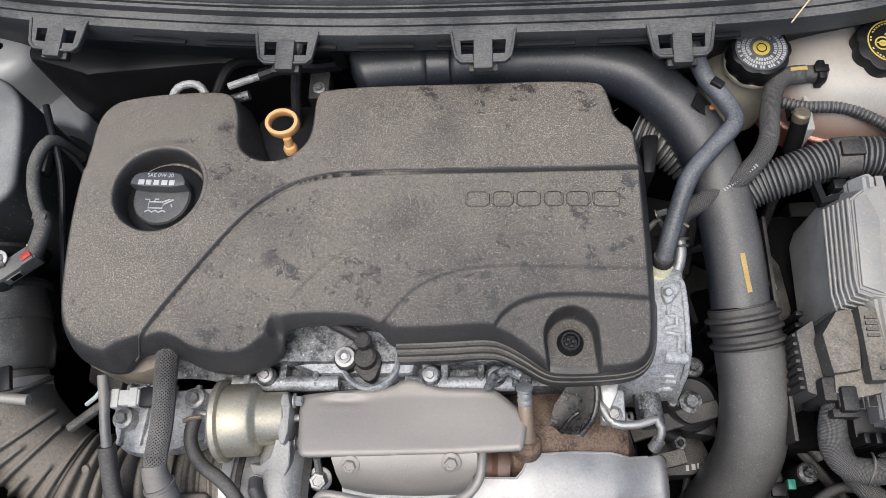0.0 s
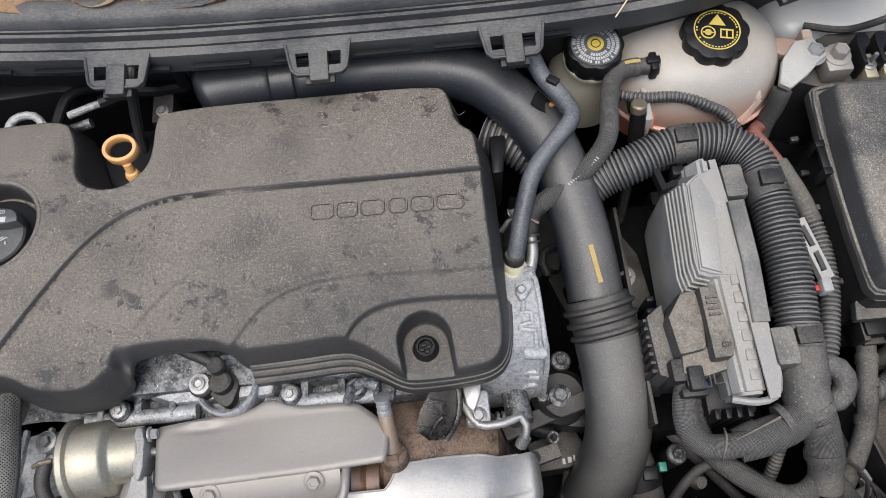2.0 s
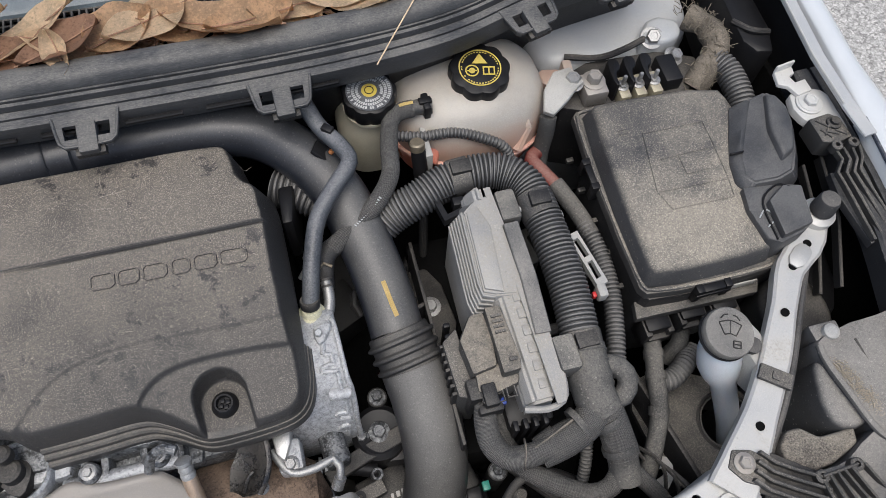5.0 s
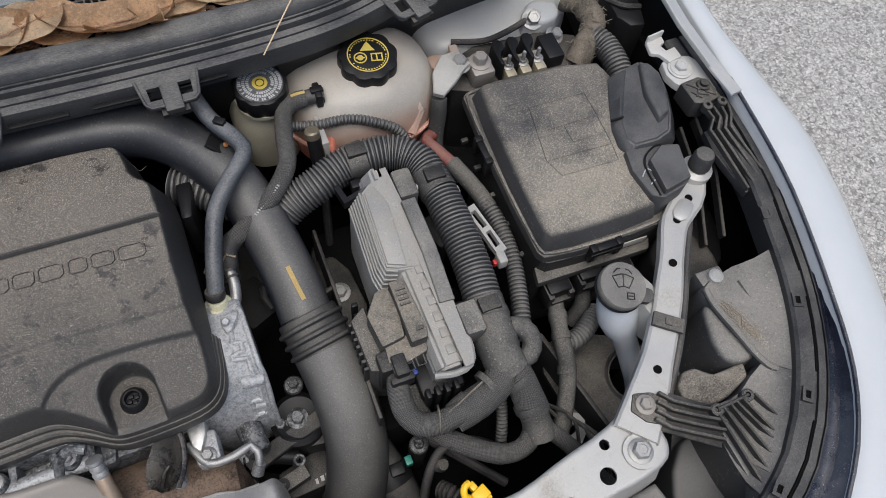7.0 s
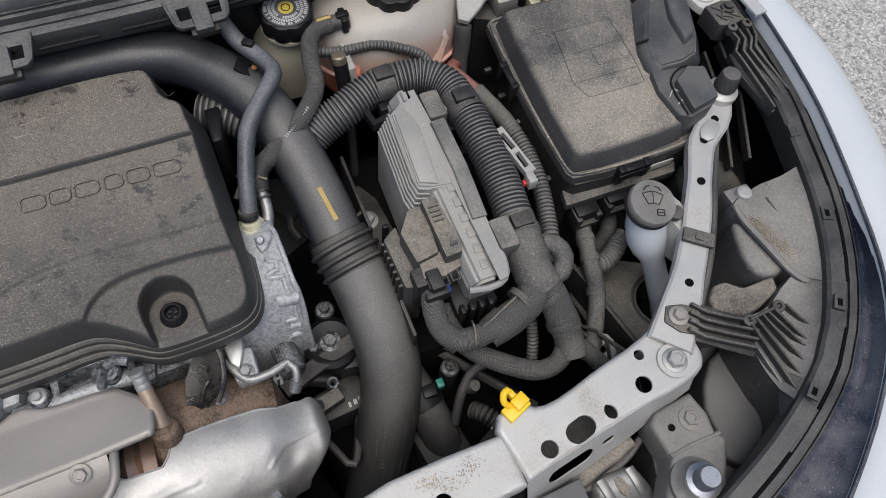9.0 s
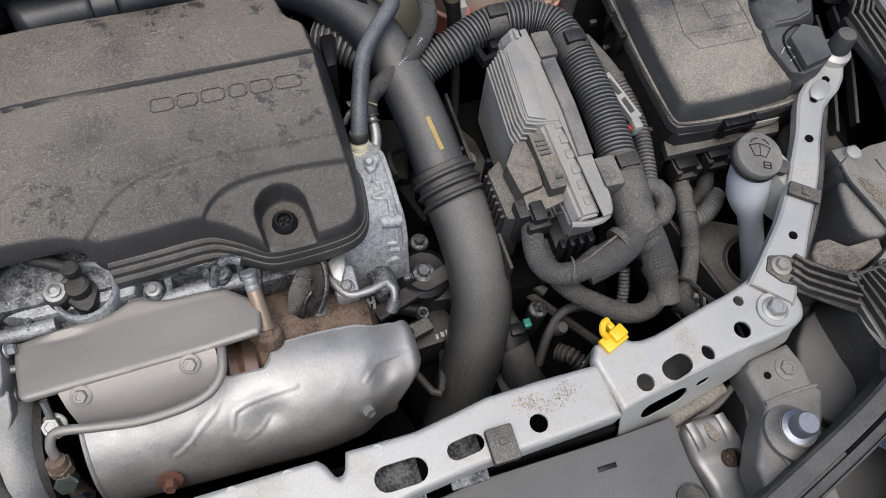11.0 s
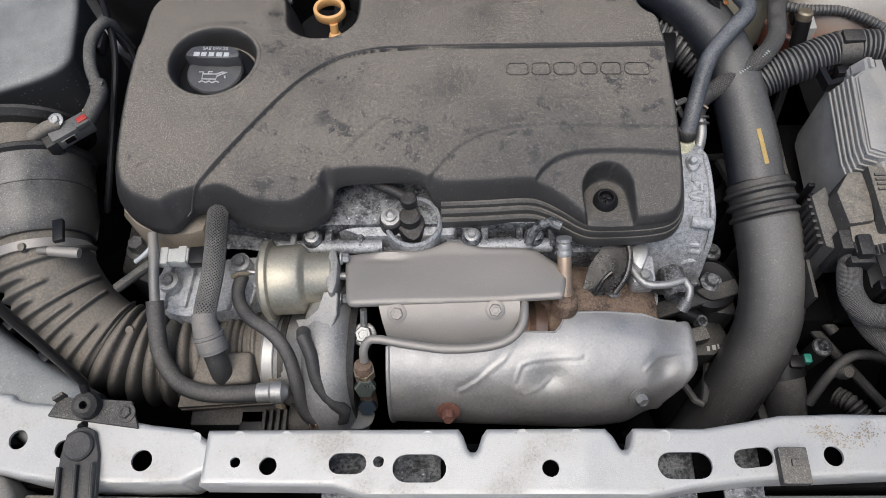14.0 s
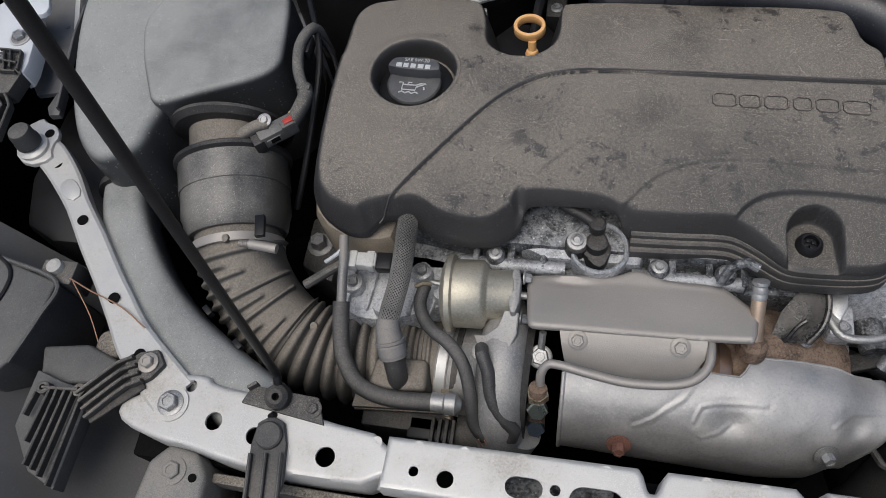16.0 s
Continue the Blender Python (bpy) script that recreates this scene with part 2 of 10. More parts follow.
M_WASH = surf("white_translucent_plastic", (0.52, 0.56, 0.60), 0.4, var=0.08, dust=0.2, bump=0.05, sub=0.4)
M_WHITE_PLASTIC = surf("white_plastic", (0.36, 0.36, 0.345), 0.5, var=0.15, dust=0.3, bump=0.1)
M_YELLOW = surf("yellow_plastic", (0.85, 0.52, 0.02), 0.4, var=0.06, bump=0.05)
M_ORANGE = surf("faded_orange_plastic", (0.70, 0.39, 0.15), 0.42, var=0.12, dust=0.2, dust_col=(0.4, 0.3, 0.2), bump=0.1)
M_PRINT_Y = surf("yellow_print", (0.60, 0.46, 0.06), 0.6, var=0.15, dust=0.35, bump=0.0)
M_PRINT_W = surf("white_print", (0.45, 0.46, 0.46), 0.6, var=0.2, bump=0.0)
M_PRINT_G = surf("grey_print", (0.40, 0.42, 0.42), 0.6, var=0.1, bump=0.0)
M_RED = surf("red_cable", (0.17, 0.030, 0.025), 0.55, var=0.3, dust=0.45, bump=0.2)
M_COPPER = surf("copper_wire", (0.38, 0.22, 0.14), 0.45, metal=0.5, var=0.1, bump=0.0)
M_BRASS = surf("brass", (0.33, 0.28, 0.2), 0.5, metal=0.7, var=0.3, dust=0.4, bump=0.3)
# darker than real grime, so deep gaps carry their shade in the colour
M_DARK = surf("grime_and_gap_shade", (0.006, 0.006, 0.006), 0.9, bump=0.6, fine=200, spec=0.05)
M_LEAF = surf("dry_leaf_skin", (0.52, 0.34, 0.20), 0.6, var=0.25, bump=0.6, fine=260, big=40)
M_LEAF2 = surf("pale_dry_leaf_skin", (0.62, 0.47, 0.31), 0.6, var=0.22, bump=0.6, fine=260, big=40)
M_LEAF3 = surf("brown_leaf_skin", (0.28, 0.16, 0.10), 0.65, var=0.3, bump=0.6, fine=260, big=40)
M_FOAM = surf("speckled_foam", (0.07, 0.065, 0.06), 0.95, var=0.5, dust=0.75, dust_col=(0.33, 0.295, 0.24), bump=1.2, fine=500, speck=0.4)
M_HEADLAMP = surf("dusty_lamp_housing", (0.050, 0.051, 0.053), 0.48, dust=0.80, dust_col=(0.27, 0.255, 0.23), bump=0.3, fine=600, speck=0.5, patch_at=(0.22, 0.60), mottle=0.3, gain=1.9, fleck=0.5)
M_LAMP_L = surf("grey_lamp_housing", (0.040, 0.041, 0.043), 0.45, dust=0.7, dust_col=(0.135, 0.133, 0.126), bump=0.2, fine=500, big=9, speck=0.4, patch_at=(0.20, 0.62), mottle=0.2, gain=2.0, fleck=0.35)
M_CONDUIT = surf("corrugated_conduit", (0.050, 0.051, 0.054), 0.42, var=0.15, dust=0.6, dust_col=(0.26, 0.25, 0.23), bump=0.2, fine=600, patch_at=(0.2, 0.62), mottle=0.3)
M_SHROUD = surf("grey_shroud_plastic", (0.050, 0.051, 0.053), 0.42, var=0.1, dust=0.55, dust_col=(0.21, 0.206, 0.198), bump=0.2, fine=600, big=4, patch_at=(0.1, 0.6), mottle=0.1)
M_SEAL = surf("black_seal_rubber", (0.020, 0.021, 0.024), 0.45, dust=0.35, dust_col=(0.2, 0.19, 0.17), bump=0.25, speck=0.4)
M_COWL = surf("cowl_rubber", (0.038, 0.040, 0.044), 0.5, dust=0.6, dust_col=(0.20, 0.19, 0.17), bump=0.3, fine=400, streak=(0.3, 2, 2), speck=0.3)
M_INNER = surf("inner_wing_paint", (0.095, 0.098, 0.104), 0.4, var=0.12, dust=0.4, dust_col=(0.22, 0.21, 0.195), bump=0.1, coat=0.2, mottle=0.15)
M_COUPLER = surf("coupler_plastic", (0.040, 0.040, 0.039), 0.32, var=0.15, dust=0.60, dust_col=(0.33, 0.31, 0.275), bump=0.2, fine=620, big=14, speck=0.6, patch_at=(0.26, 0.62), grain=0.9, grain_at=(0.60, 0.67), smear=0.5, mottle=0.3)
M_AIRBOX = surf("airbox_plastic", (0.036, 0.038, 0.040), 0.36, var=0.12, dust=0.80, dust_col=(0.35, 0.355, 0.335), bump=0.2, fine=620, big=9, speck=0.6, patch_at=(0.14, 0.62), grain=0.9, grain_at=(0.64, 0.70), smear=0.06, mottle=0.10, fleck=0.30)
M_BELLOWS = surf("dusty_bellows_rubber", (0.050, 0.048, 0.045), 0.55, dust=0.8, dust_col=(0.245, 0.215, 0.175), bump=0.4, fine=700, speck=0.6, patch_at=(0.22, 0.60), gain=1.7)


# ---- mesh tools ----
def mesh_of(name, bm, material, angle=32, smooth=True):
    bmesh.ops.recalc_face_normals(bm, faces=bm.faces)
    me = bpy.data.meshes.new(name)
    bm.to_mesh(me)
    bm.free()
    me.materials.append(material)
    if smooth:
        me.shade_smooth()
        me.set_sharp_from_angle(angle=radians(angle))
    return me


def thing(name, place, label, category, group="", kind=""):
    ob = new(name)
    ob.location = place
    ob.empty_display_size = 0.02
    return tagged(ob, label, category, group, kind)


def part(name, bm, material, parent=None, label="", angle=32):
    ob = new(name, mesh_of(name, bm, material, angle))
    if parent:
        ob.parent = parent
        if parent.type == "EMPTY":
            ob.matrix_parent_inverse = Matrix.Translation(parent.location).inverted()
    return tagged(ob, label)


def single(name, bm, material, label, category, group="", kind="", angle=32):
    return tagged(part(name, bm, material, None, "", angle), label, category, group, kind)


def chaikin(pts, times=2, closed=True):
    for _ in range(times):
        out = []
        last = len(pts) if closed else len(pts) - 1
        if not closed:
            out.append(pts[0])
        for i in range(last):
            a, b = Vector(pts[i]), Vector(pts[(i + 1) % len(pts)])
            out += [tuple(a * 0.75 + b * 0.25), tuple(a * 0.25 + b * 0.75)]
        if not closed:
            out.append(pts[-1])
        pts = out
    return pts


def spline(pts, step=0.006):
    """Catmull-Rom through the points, evenly stepped; points may carry a radius as a fourth number."""
    P = [Vector(p) for p in pts]
    P = [P[0] * 2 - P[1]] + P + [P[-1] * 2 - P[-2]]
    out = []
    for i in range(1, len(P) - 2):
        a, b, c, d = P[i - 1:i + 3]
        n = max(1, int((c - b).length / step))
        for k in range(n):
            u = k / n
            out.append(0.5 * (2 * b + (c - a) * u + (2 * a - 5 * b + 4 * c - d) * u * u + (3 * b - a - 3 * c + d) * u ** 3))
    out.append(P[-2])
    return out


def sweep(bm, line, radii, n=14, cap=True, squash=1.0, uv=False):
    """A tube along the line with one radius a point."""
    up = Vector((0.13, 0.27, 1)).normalized()
    rings = []
    for i, p in enumerate(line):
        a, b = line[max(0, i - 1)], line[min(len(line) - 1, i + 1)]
        d = (b - a).normalized()
        side = d.cross(up)
        side = side.normalized() if side.length > 1e-4 else Vector((1, 0, 0))
        up = side.cross(d).normalized()
        r = radii[i] if isinstance(radii, (list, tuple)) else radii
        rings.append([bm.verts.new(p + side * (r * math.cos(2 * math.pi * k / n)) + up * (r * squash * math.sin(2 * math.pi * k / n))) for k in range(n)])
    lay, run = (bm.loops.layers.uv.verify() if uv else None), 0.0
    for i, (r0, r1) in enumerate(zip(rings, rings[1:])):
        far = run + (line[i + 1] - line[i]).length
        for k in range(n):
            f = bm.faces.new((r0[k], r0[(k + 1) % n], r1[(k + 1) % n], r1[k]))
            if uv:
                r = radii[i] if isinstance(radii, (list, tuple)) else radii
                a0, a1 = 2 * math.pi * r * k / n, 2 * math.pi * r * (k + 1) / n
                for lp, q in zip(f.loops, ((a0, run), (a1, run), (a1, far), (a0, far))):
                    lp[lay].uv = q
        run = far
    if cap:
        bm.faces.new(rings[0][::-1])
        bm.faces.new(rings[-1])
    return bm


def tube(pts, r, n=14, step=0.006, wobble=0.0, bm=None, squash=1.0, uv=False):
    line = [Vector(p[:3]) for p in spline(pts, step)]
    radii = [r * (1 + wobble * noise.noise(p * 60)) for p in line]
    return sweep(bm or bmesh.new(), line, radii, n, True, squash, uv)


def ribbed(pts, r, pitch, depth, n=18, bm=None, duty=0.5):
    """A corrugated tube: rounded ribs at an even pitch."""
    line = [Vector(p[:3]) for p in spline(pts, pitch / 8)]
    s, run = 0.0, [0.0]
    for a, b in zip(line, line[1:]):
        s += (b - a).length
        run.append(s)
    radii = []
    for q in run:
        u = (q / pitch) % 1.0
        radii.append(r - depth * (0.5 - 0.5 * math.cos(2 * math.pi * u)) ** (5.2 * duty))
    return sweep(bm or bmesh.new(), line, radii, n)


def loft(bm, rings, closed=True, caps=True):
    rows = [[bm.verts.new(p) for p in ring] for ring in rings]
    n = len(rows[0])
    for r0, r1 in zip(rows, rows[1:]):
        for k in range(n if closed else n - 1):
            bm.faces.new((r0[k], r0[(k + 1) % n], r1[(k + 1) % n], r1[k]))
    if caps and closed:
        bm.faces.new(rows[0][::-1])
        bm.faces.new(rows[-1])
    return bm


def lathe(profile, place=(0, 0, 0), axis=(0, 0, 1), n=28, bm=None):
    """Turned about an axis; profile rows of (radius, along)."""
    bm = bm or bmesh.new()
    z = Vector(axis).normalized()
    x = z.orthogonal().normalized()
    y = z.cross(x)
    o = Vector(place)
    rings = [[o + z * h + (x * math.cos(2 * math.pi * k / n) + y * math.sin(2 * math.pi * k / n)) * max(r, 1e-5) for k in range(n)] for r, h in profile]
    if profile[0][0] > 0 and profile[-1][0] > 0:
        return loft(bm, rings + rings[:1], caps=False)
    return loft(bm, rings)


def prism(poly, z0, z1, bevel=0.0, seg=2, bm=None, taper=0.0, m=None):
    """An upright block on an outline, its upper edge rounded, sides leaning in by taper."""
    own = bmesh.new()
    n = len(poly)
    cx, cy = sum(p[0] for p in poly) / n, sum(p[1] for p in poly) / n
    low = [own.verts.new((p[0], p[1], z0)) for p in poly]
    top = [own.verts.new((cx + (p[0] - cx) * (1 - taper), cy + (p[1] - cy) * (1 - taper), z1)) for p in poly]
    own.faces.new(low[::-1])
    own.faces.new(top)
    for k in range(n):
        own.faces.new((low[k], low[(k + 1) % n], top[(k + 1) % n], top[k]))
    bmesh.ops.recalc_face_normals(own, faces=own.faces)
    if bevel > 0:
        own.edges.ensure_lookup_table()
        es = [e for e in own.edges if not (e.verts[0] in low and e.verts[1] in low)]
        if n > 10:
            es = [e for e in own.edges if e.verts[0] in top and e.verts[1] in top]
        bmesh.ops.bevel(own, geom=es, offset=bevel, segments=seg, profile=0.5, affect="EDGES", clamp_overlap=True)
    return merge(own, bm, m)


def merge(own, bm=None, m=None):
    if m is not None:
        bmesh.ops.transform(own, matrix=m, verts=own.verts)
    if bm is None:
        return own
    me = bpy.data.meshes.new("join")
    own.to_mesh(me)
    own.free()
    bm.from_mesh(me)
    bpy.data.meshes.remove(me)
    return bm


def box(x0, y0, z0, x1, y1, z1, bevel=0.002, bm=None, m=None):
    own = bmesh.new()
    bmesh.ops.create_cube(own, size=1)
    for v in own.verts:
        v.co = Vector(((x0 + x1) / 2 + v.co.x * (x1 - x0), (y0 + y1) / 2 + v.co.y * (y1 - y0), (z0 + z1) / 2 + v.co.z * (z1 - z0)))
    if bevel > 0:
        bmesh.ops.bevel(own, geom=own.edges[:], offset=bevel, segments=2, profile=0.5, affect="EDGES", clamp_overlap=True)
    return merge(own, bm, m)


def circle(cx, cy, r, n=20, ry=None, turn=0.0):
    out = []
    for k in range(n):
        a = 2 * math.pi * k / n
        x, y = r * math.cos(a), (ry or r) * math.sin(a)
        out.append((cx + x * math.cos(turn) - y * math.sin(turn), cy + x * math.sin(turn) + y * math.cos(turn)))
    return out


def slot(cx, cy, w, h, turn=0.0, n=8):
    """A long hole with round ends."""
    out, r = [], h / 2
    for k in range(2 * n):
        a = -math.pi / 2 + math.pi * (k % n) / (n - 1) + (math.pi if k >= n else 0)
        x, y = r * math.cos(a) + (w / 2 - r) * (1 if k < n else -1), r * math.sin(a)
        out.append((cx + x * math.cos(turn) - y * math.sin(turn), cy + x * math.sin(turn) + y * math.cos(turn)))
    return out


def sheet(poly, holes, z, thick, bm=None, height=None, flange=0.0, m=None):
    """A flat sheet with real holes. height(x, y) bends it; flange turns the outer edge down by that much."""
    own = bmesh.new()
    edges = []
    outer = None
    for ring in [poly] + list(holes):
        vs = [own.verts.new((p[0], p[1], z)) for p in ring]
        es = [own.edges.new((vs[k], vs[(k + 1) % len(vs)])) for k in range(len(vs))]
        edges += es
    bmesh.ops.triangle_fill(own, edges=edges, use_beauty=True, use_dissolve=False)
    bmesh.ops.recalc_face_normals(own, faces=own.faces)
    if sum(f.normal.z for f in own.faces) < 0:
        bmesh.ops.reverse_faces(own, faces=own.faces)
    geo = bmesh.ops.extrude_face_region(own, geom=own.faces[:])
    for v in [g for g in geo["geom"] if isinstance(g, bmesh.types.BMVert)]:
        v.co.z += thick
    if height:
        for v in own.verts:
            v.co.z += height(v.co.x, v.co.y)
    return merge(own, bm, m)


def strip(line, width, thick, bm=None, up=(0, 0, 1)):
    """A flat bar along a line."""
    bm = bm or bmesh.new()
    L = [Vector(p[:3]) for p in line]
    rings = []
    for i, p in enumerate(L):
        d = (L[min(i + 1, len(L) - 1)] - L[max(0, i - 1)]).normalized()
        s = d.cross(Vector(up)).normalized()
        u = s.cross(d)
        w = (width[i] if isinstance(width, (list, tuple)) else width) / 2
        c = min(thick * 0.3, 0.001)
        rings.append([p + s * x + u * y for x, y in ((-w, 0), (w, 0), (w, thick - c), (w - c, thick), (-w + c, thick), (-w, thick - c))])
    return loft(bm, rings)


def hexbolt(place, r=0.006, h=0.006, axis=(0, 0, 1), washer=1.55, bm=None):
    """A hexagon head on a washer, with a dished crown."""
    bm = bm or bmesh.new()
    lathe([(0, 0), (r * washer, 0), (r * washer, 0.0012), (r * 1.15, 0.0022), (r * 1.0, 0.0022)], place, axis, 20, bm)
    lathe([(r, 0.002), (r, h * 0.85), (r * 0.86, h), (r * 0.55, h), (r * 0.5, h - 0.0008), (0, h - 0.0008)], place, axis, 6, bm)
    return bm


def words(text, size, m, material, parent, name="lettering", depth=0.0003):
    cu = bpy.data.curves.new("words", "FONT")
    cu.body, cu.size, cu.align_x, cu.align_y, cu.extrude = text, size, "CENTER", "CENTER", depth
    tmp = bpy.data.objects.new("words", cu)
    me = bpy.data.meshes.new_from_object(tmp)
    bpy.data.objects.remove(tmp)
    bm = bmesh.new()
    bm.from_mesh(me)
    bmesh.ops.transform(bm, matrix=m, verts=bm.verts)
    return part(name, bm, material, parent)


def signed(px, py, ring):
    """Distance inside (+) or outside (-) of a closed outline, and the nearest point on it."""
    best = np.full(px.shape, 1e9)
    nx, ny = np.zeros_like(px), np.zeros_like(py)
    inside = np.zeros(px.shape, bool)
    for (x0, y0), (x1, y1) in zip(ring, ring[1:] + ring[:1]):
        dx, dy = x1 - x0, y1 - y0
        u = np.clip(((px - x0) * dx + (py - y0) * dy) / (dx * dx + dy * dy + 1e-12), 0, 1)
        qx, qy = x0 + u * dx, y0 + u * dy
        d = np.hypot(px - qx, py - qy)
        w = d < best
        best[w], nx[w], ny[w] = d[w], qx[w], qy[w]
        if y0 != y1:
            inside ^= ((y0 > py) != (y1 > py)) & (px < (x1 - x0) * (py - y0) / (y1 - y0) + x0)
    return np.where(inside, best, -best), nx, ny


def step(v, lo, hi):
    u = np.clip((v - lo) / (hi - lo), 0, 1)
    return u * u * (3 - 2 * u)


def pressed(outline, holes, height, cell=0.0022, drop=0.03, hole_drop=0.003, round_=0.004):
    """A pressed sheet on an outline with holes: rounded outer edge, walls turned down, hole edges with thickness."""
    xs, ys = [p[0] for p in outline], [p[1] for p in outline]
    gx, gy = np.meshgrid(np.arange(min(xs) - cell, max(xs) + 2 * cell, cell), np.arange(min(ys) - cell, max(ys) + 2 * cell, cell))
    d, nx, ny = signed(gx, gy, list(outline))
    outer = d.copy()
    for h in holes:
        dh, hx, hy = signed(gx, gy, list(h))
        w = -dh < d
        d, nx, ny = np.where(w, -dh, d), np.where(w, hx, nx), np.where(w, hy, ny)
    X, Y = np.where(d < 0, nx, gx), np.where(d < 0, ny, gy)
    ok = (d[:-1, :-1] > 0) | (d[1:, :-1] > 0) | (d[:-1, 1:] > 0) | (d[1:, 1:] > 0)
    bm, made = bmesh.new(), {}

    def at(i, j):
        if (i, j) not in made:
            o = max(0.0, outer[i, j])
            dz = round_ * (1 - math.sqrt(max(0.0, 1 - (1 - o / round_) ** 2))) if o < round_ else 0.0
            made[i, j] = bm.verts.new((X[i, j], Y[i, j], height(X[i, j], Y[i, j]) - dz))
        return made[i, j]

    for i, j in zip(*np.nonzero(ok)):
        bm.faces.new((at(i, j), at(i, j + 1), at(i + 1, j + 1), at(i + 1, j)))
    bmesh.ops.remove_doubles(bm, verts=bm.verts, dist=cell * 0.12)
    geo = bmesh.ops.extrude_edge_only(bm, edges=[e for e in bm.edges if e.is_boundary])
    low = [g for g in geo["geom"] if isinstance(g, bmesh.types.BMVert)]
    do, _, _ = signed(np.array([v.co.x for v in low]), np.array([v.co.y for v in low]), list(outline))
    for v, o in zip(low, do):
        v.co.z -= drop if abs(o) < cell * 0.3 else hole_drop
    return bm


# ---- setting ----
M_ASPHALT = surf("worn_pale_asphalt", (0.20, 0.195, 0.19), 0.9, var=0.15, dust=0.35, dust_col=(0.33, 0.32, 0.30), bump=0.6, fine=110, big=3.0, fleck=0.0)
at, an = M_ASPHALT.node_tree, M_ASPHALT.node_tree.nodes
stones = an.new("ShaderNodeTexVoronoi")
stones.inputs["Scale"].default_value = 150.0
warp = an.new("ShaderNodeTexNoise")
warp.inputs["Scale"].default_value, warp.inputs["Detail"].default_value = 60.0, 3.0
blend = an.new("ShaderNodeMix")
blend.data_type, blend.blend_type, blend.inputs["Factor"].default_value = "RGBA", "LINEAR_LIGHT", 0.012
place = an.new("ShaderNodeTexCoord")
at.links.new(place.outputs["Object"], blend.inputs[6])
at.links.new(warp.outputs["Color"], blend.inputs[7])
at.links.new(place.outputs["Object"], warp.inputs["Vector"])
at.links.new(blend.outputs[2], stones.inputs["Vector"])
grey = an.new("ShaderNodeSeparateColor")
at.links.new(stones.outputs["Color"], grey.inputs[0])
tone = an.new("ShaderNodeValToRGB")
for where, value in ((0.0, 0.22), (0.30, 0.38), (0.70, 0.46)):
    e = tone.color_ramp.elements[0] if where == 0.0 else tone.color_ramp.elements.new(where)
    e.position, e.color = where, (value * 1.02, value, value * 0.95, 1)
tone.color_ramp.elements[-1].color = (0.60, 0.585, 0.56, 1)
at.links.new(grey.outputs[0], tone.inputs[0])
gap = an.new("ShaderNodeMapRange")
gap.inputs["From Min"].default_value, gap.inputs["From Max"].default_value = 0.35, 0.75
gap.inputs["To Min"].default_value, gap.inputs["To Max"].default_value = 1.0, 0.62
at.links.new(stones.outputs["Distance"], gap.inputs["Value"])
shade = an.new("ShaderNodeMix")
shade.data_type, shade.blend_type, shade.inputs["Factor"].default_value = "RGBA", "MULTIPLY", 1.0
at.links.new(tone.outputs[0], shade.inputs[6])
at.links.new(gap.outputs[0], shade.inputs[7])
at.links.new(shade.outputs[2], an["Principled BSDF"].inputs["Base Color"])
bm = bmesh.new()
bmesh.ops.create_grid(bm, x_segments=40, y_segments=40, size=60)
for v in bm.verts:
    v.co.z = 0.004 * noise.noise(v.co * 0.7)
single("ground", bm, M_ASPHALT, "worn pale grey asphalt with fine aggregate", "ground", kind="structure")

# closed tub of the engine bay, its shade put into the near-black colour
single("wall_firewall", box(-0.92, 0.40, 0.12, 0.92, 0.44, 0.93, 0.004), M_DARK, "grimy firewall behind the engine, coloured near black for shade", "wall", kind="structure")
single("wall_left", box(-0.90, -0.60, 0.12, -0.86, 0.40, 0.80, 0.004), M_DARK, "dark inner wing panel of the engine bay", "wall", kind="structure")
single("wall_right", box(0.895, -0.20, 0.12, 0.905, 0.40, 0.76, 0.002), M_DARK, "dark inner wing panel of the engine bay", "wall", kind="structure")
single("floor", box(-0.95, -0.62, 0.12, 0.95, 0.42, 0.15, 0.004), M_DARK, "grimy undertray of the engine bay, coloured near black for shade", "floor", kind="structure")
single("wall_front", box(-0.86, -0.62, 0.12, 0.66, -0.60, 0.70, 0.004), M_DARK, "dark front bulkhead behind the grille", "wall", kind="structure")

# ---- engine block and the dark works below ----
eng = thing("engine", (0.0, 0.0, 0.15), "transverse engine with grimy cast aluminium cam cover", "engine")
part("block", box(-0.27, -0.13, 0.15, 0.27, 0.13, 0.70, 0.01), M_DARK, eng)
bm = prism(chaikin([(-0.27, 0.13), (-0.28, -0.12), (-0.24, -0.165), (-0.10, -0.155), (0.14, -0.152), (0.25, -0.15), (0.26, 0.13)], 1), 0.66, 0.752, 0.006)
part("cylinder_head", bm, M_ALU_DIRTY, eng)
bm = prism([(-0.26, 0.12), (-0.26, -0.115), (-0.13, -0.135), (0.20, -0.135), (0.25, -0.12), (0.25, 0.12)], 0.752, 0.785, 0.008)
part("cam_cover", bm, M_ALU_DIRTY, eng)
# cast gallery tube along the front of the head
for x0, x1 in ((-0.135, -0.030), (0.035, 0.140)):
    part("gallery_tube", tube([(x0, -0.151, 0.768), ((x0 + x1) / 2, -0.152, 0.770), (x1, -0.151, 0.769)], 0.0075, 14), M_ALU_HEAD, eng)
bm = prism([(-0.10, -0.05), (-0.10, -0.125), (-0.05, -0.145), (0.045, -0.145), (0.05, -0.05)], 0.752, 0.779, 0.008)
part("cam_cover_dome", bm, M_ALU_HEAD, eng)
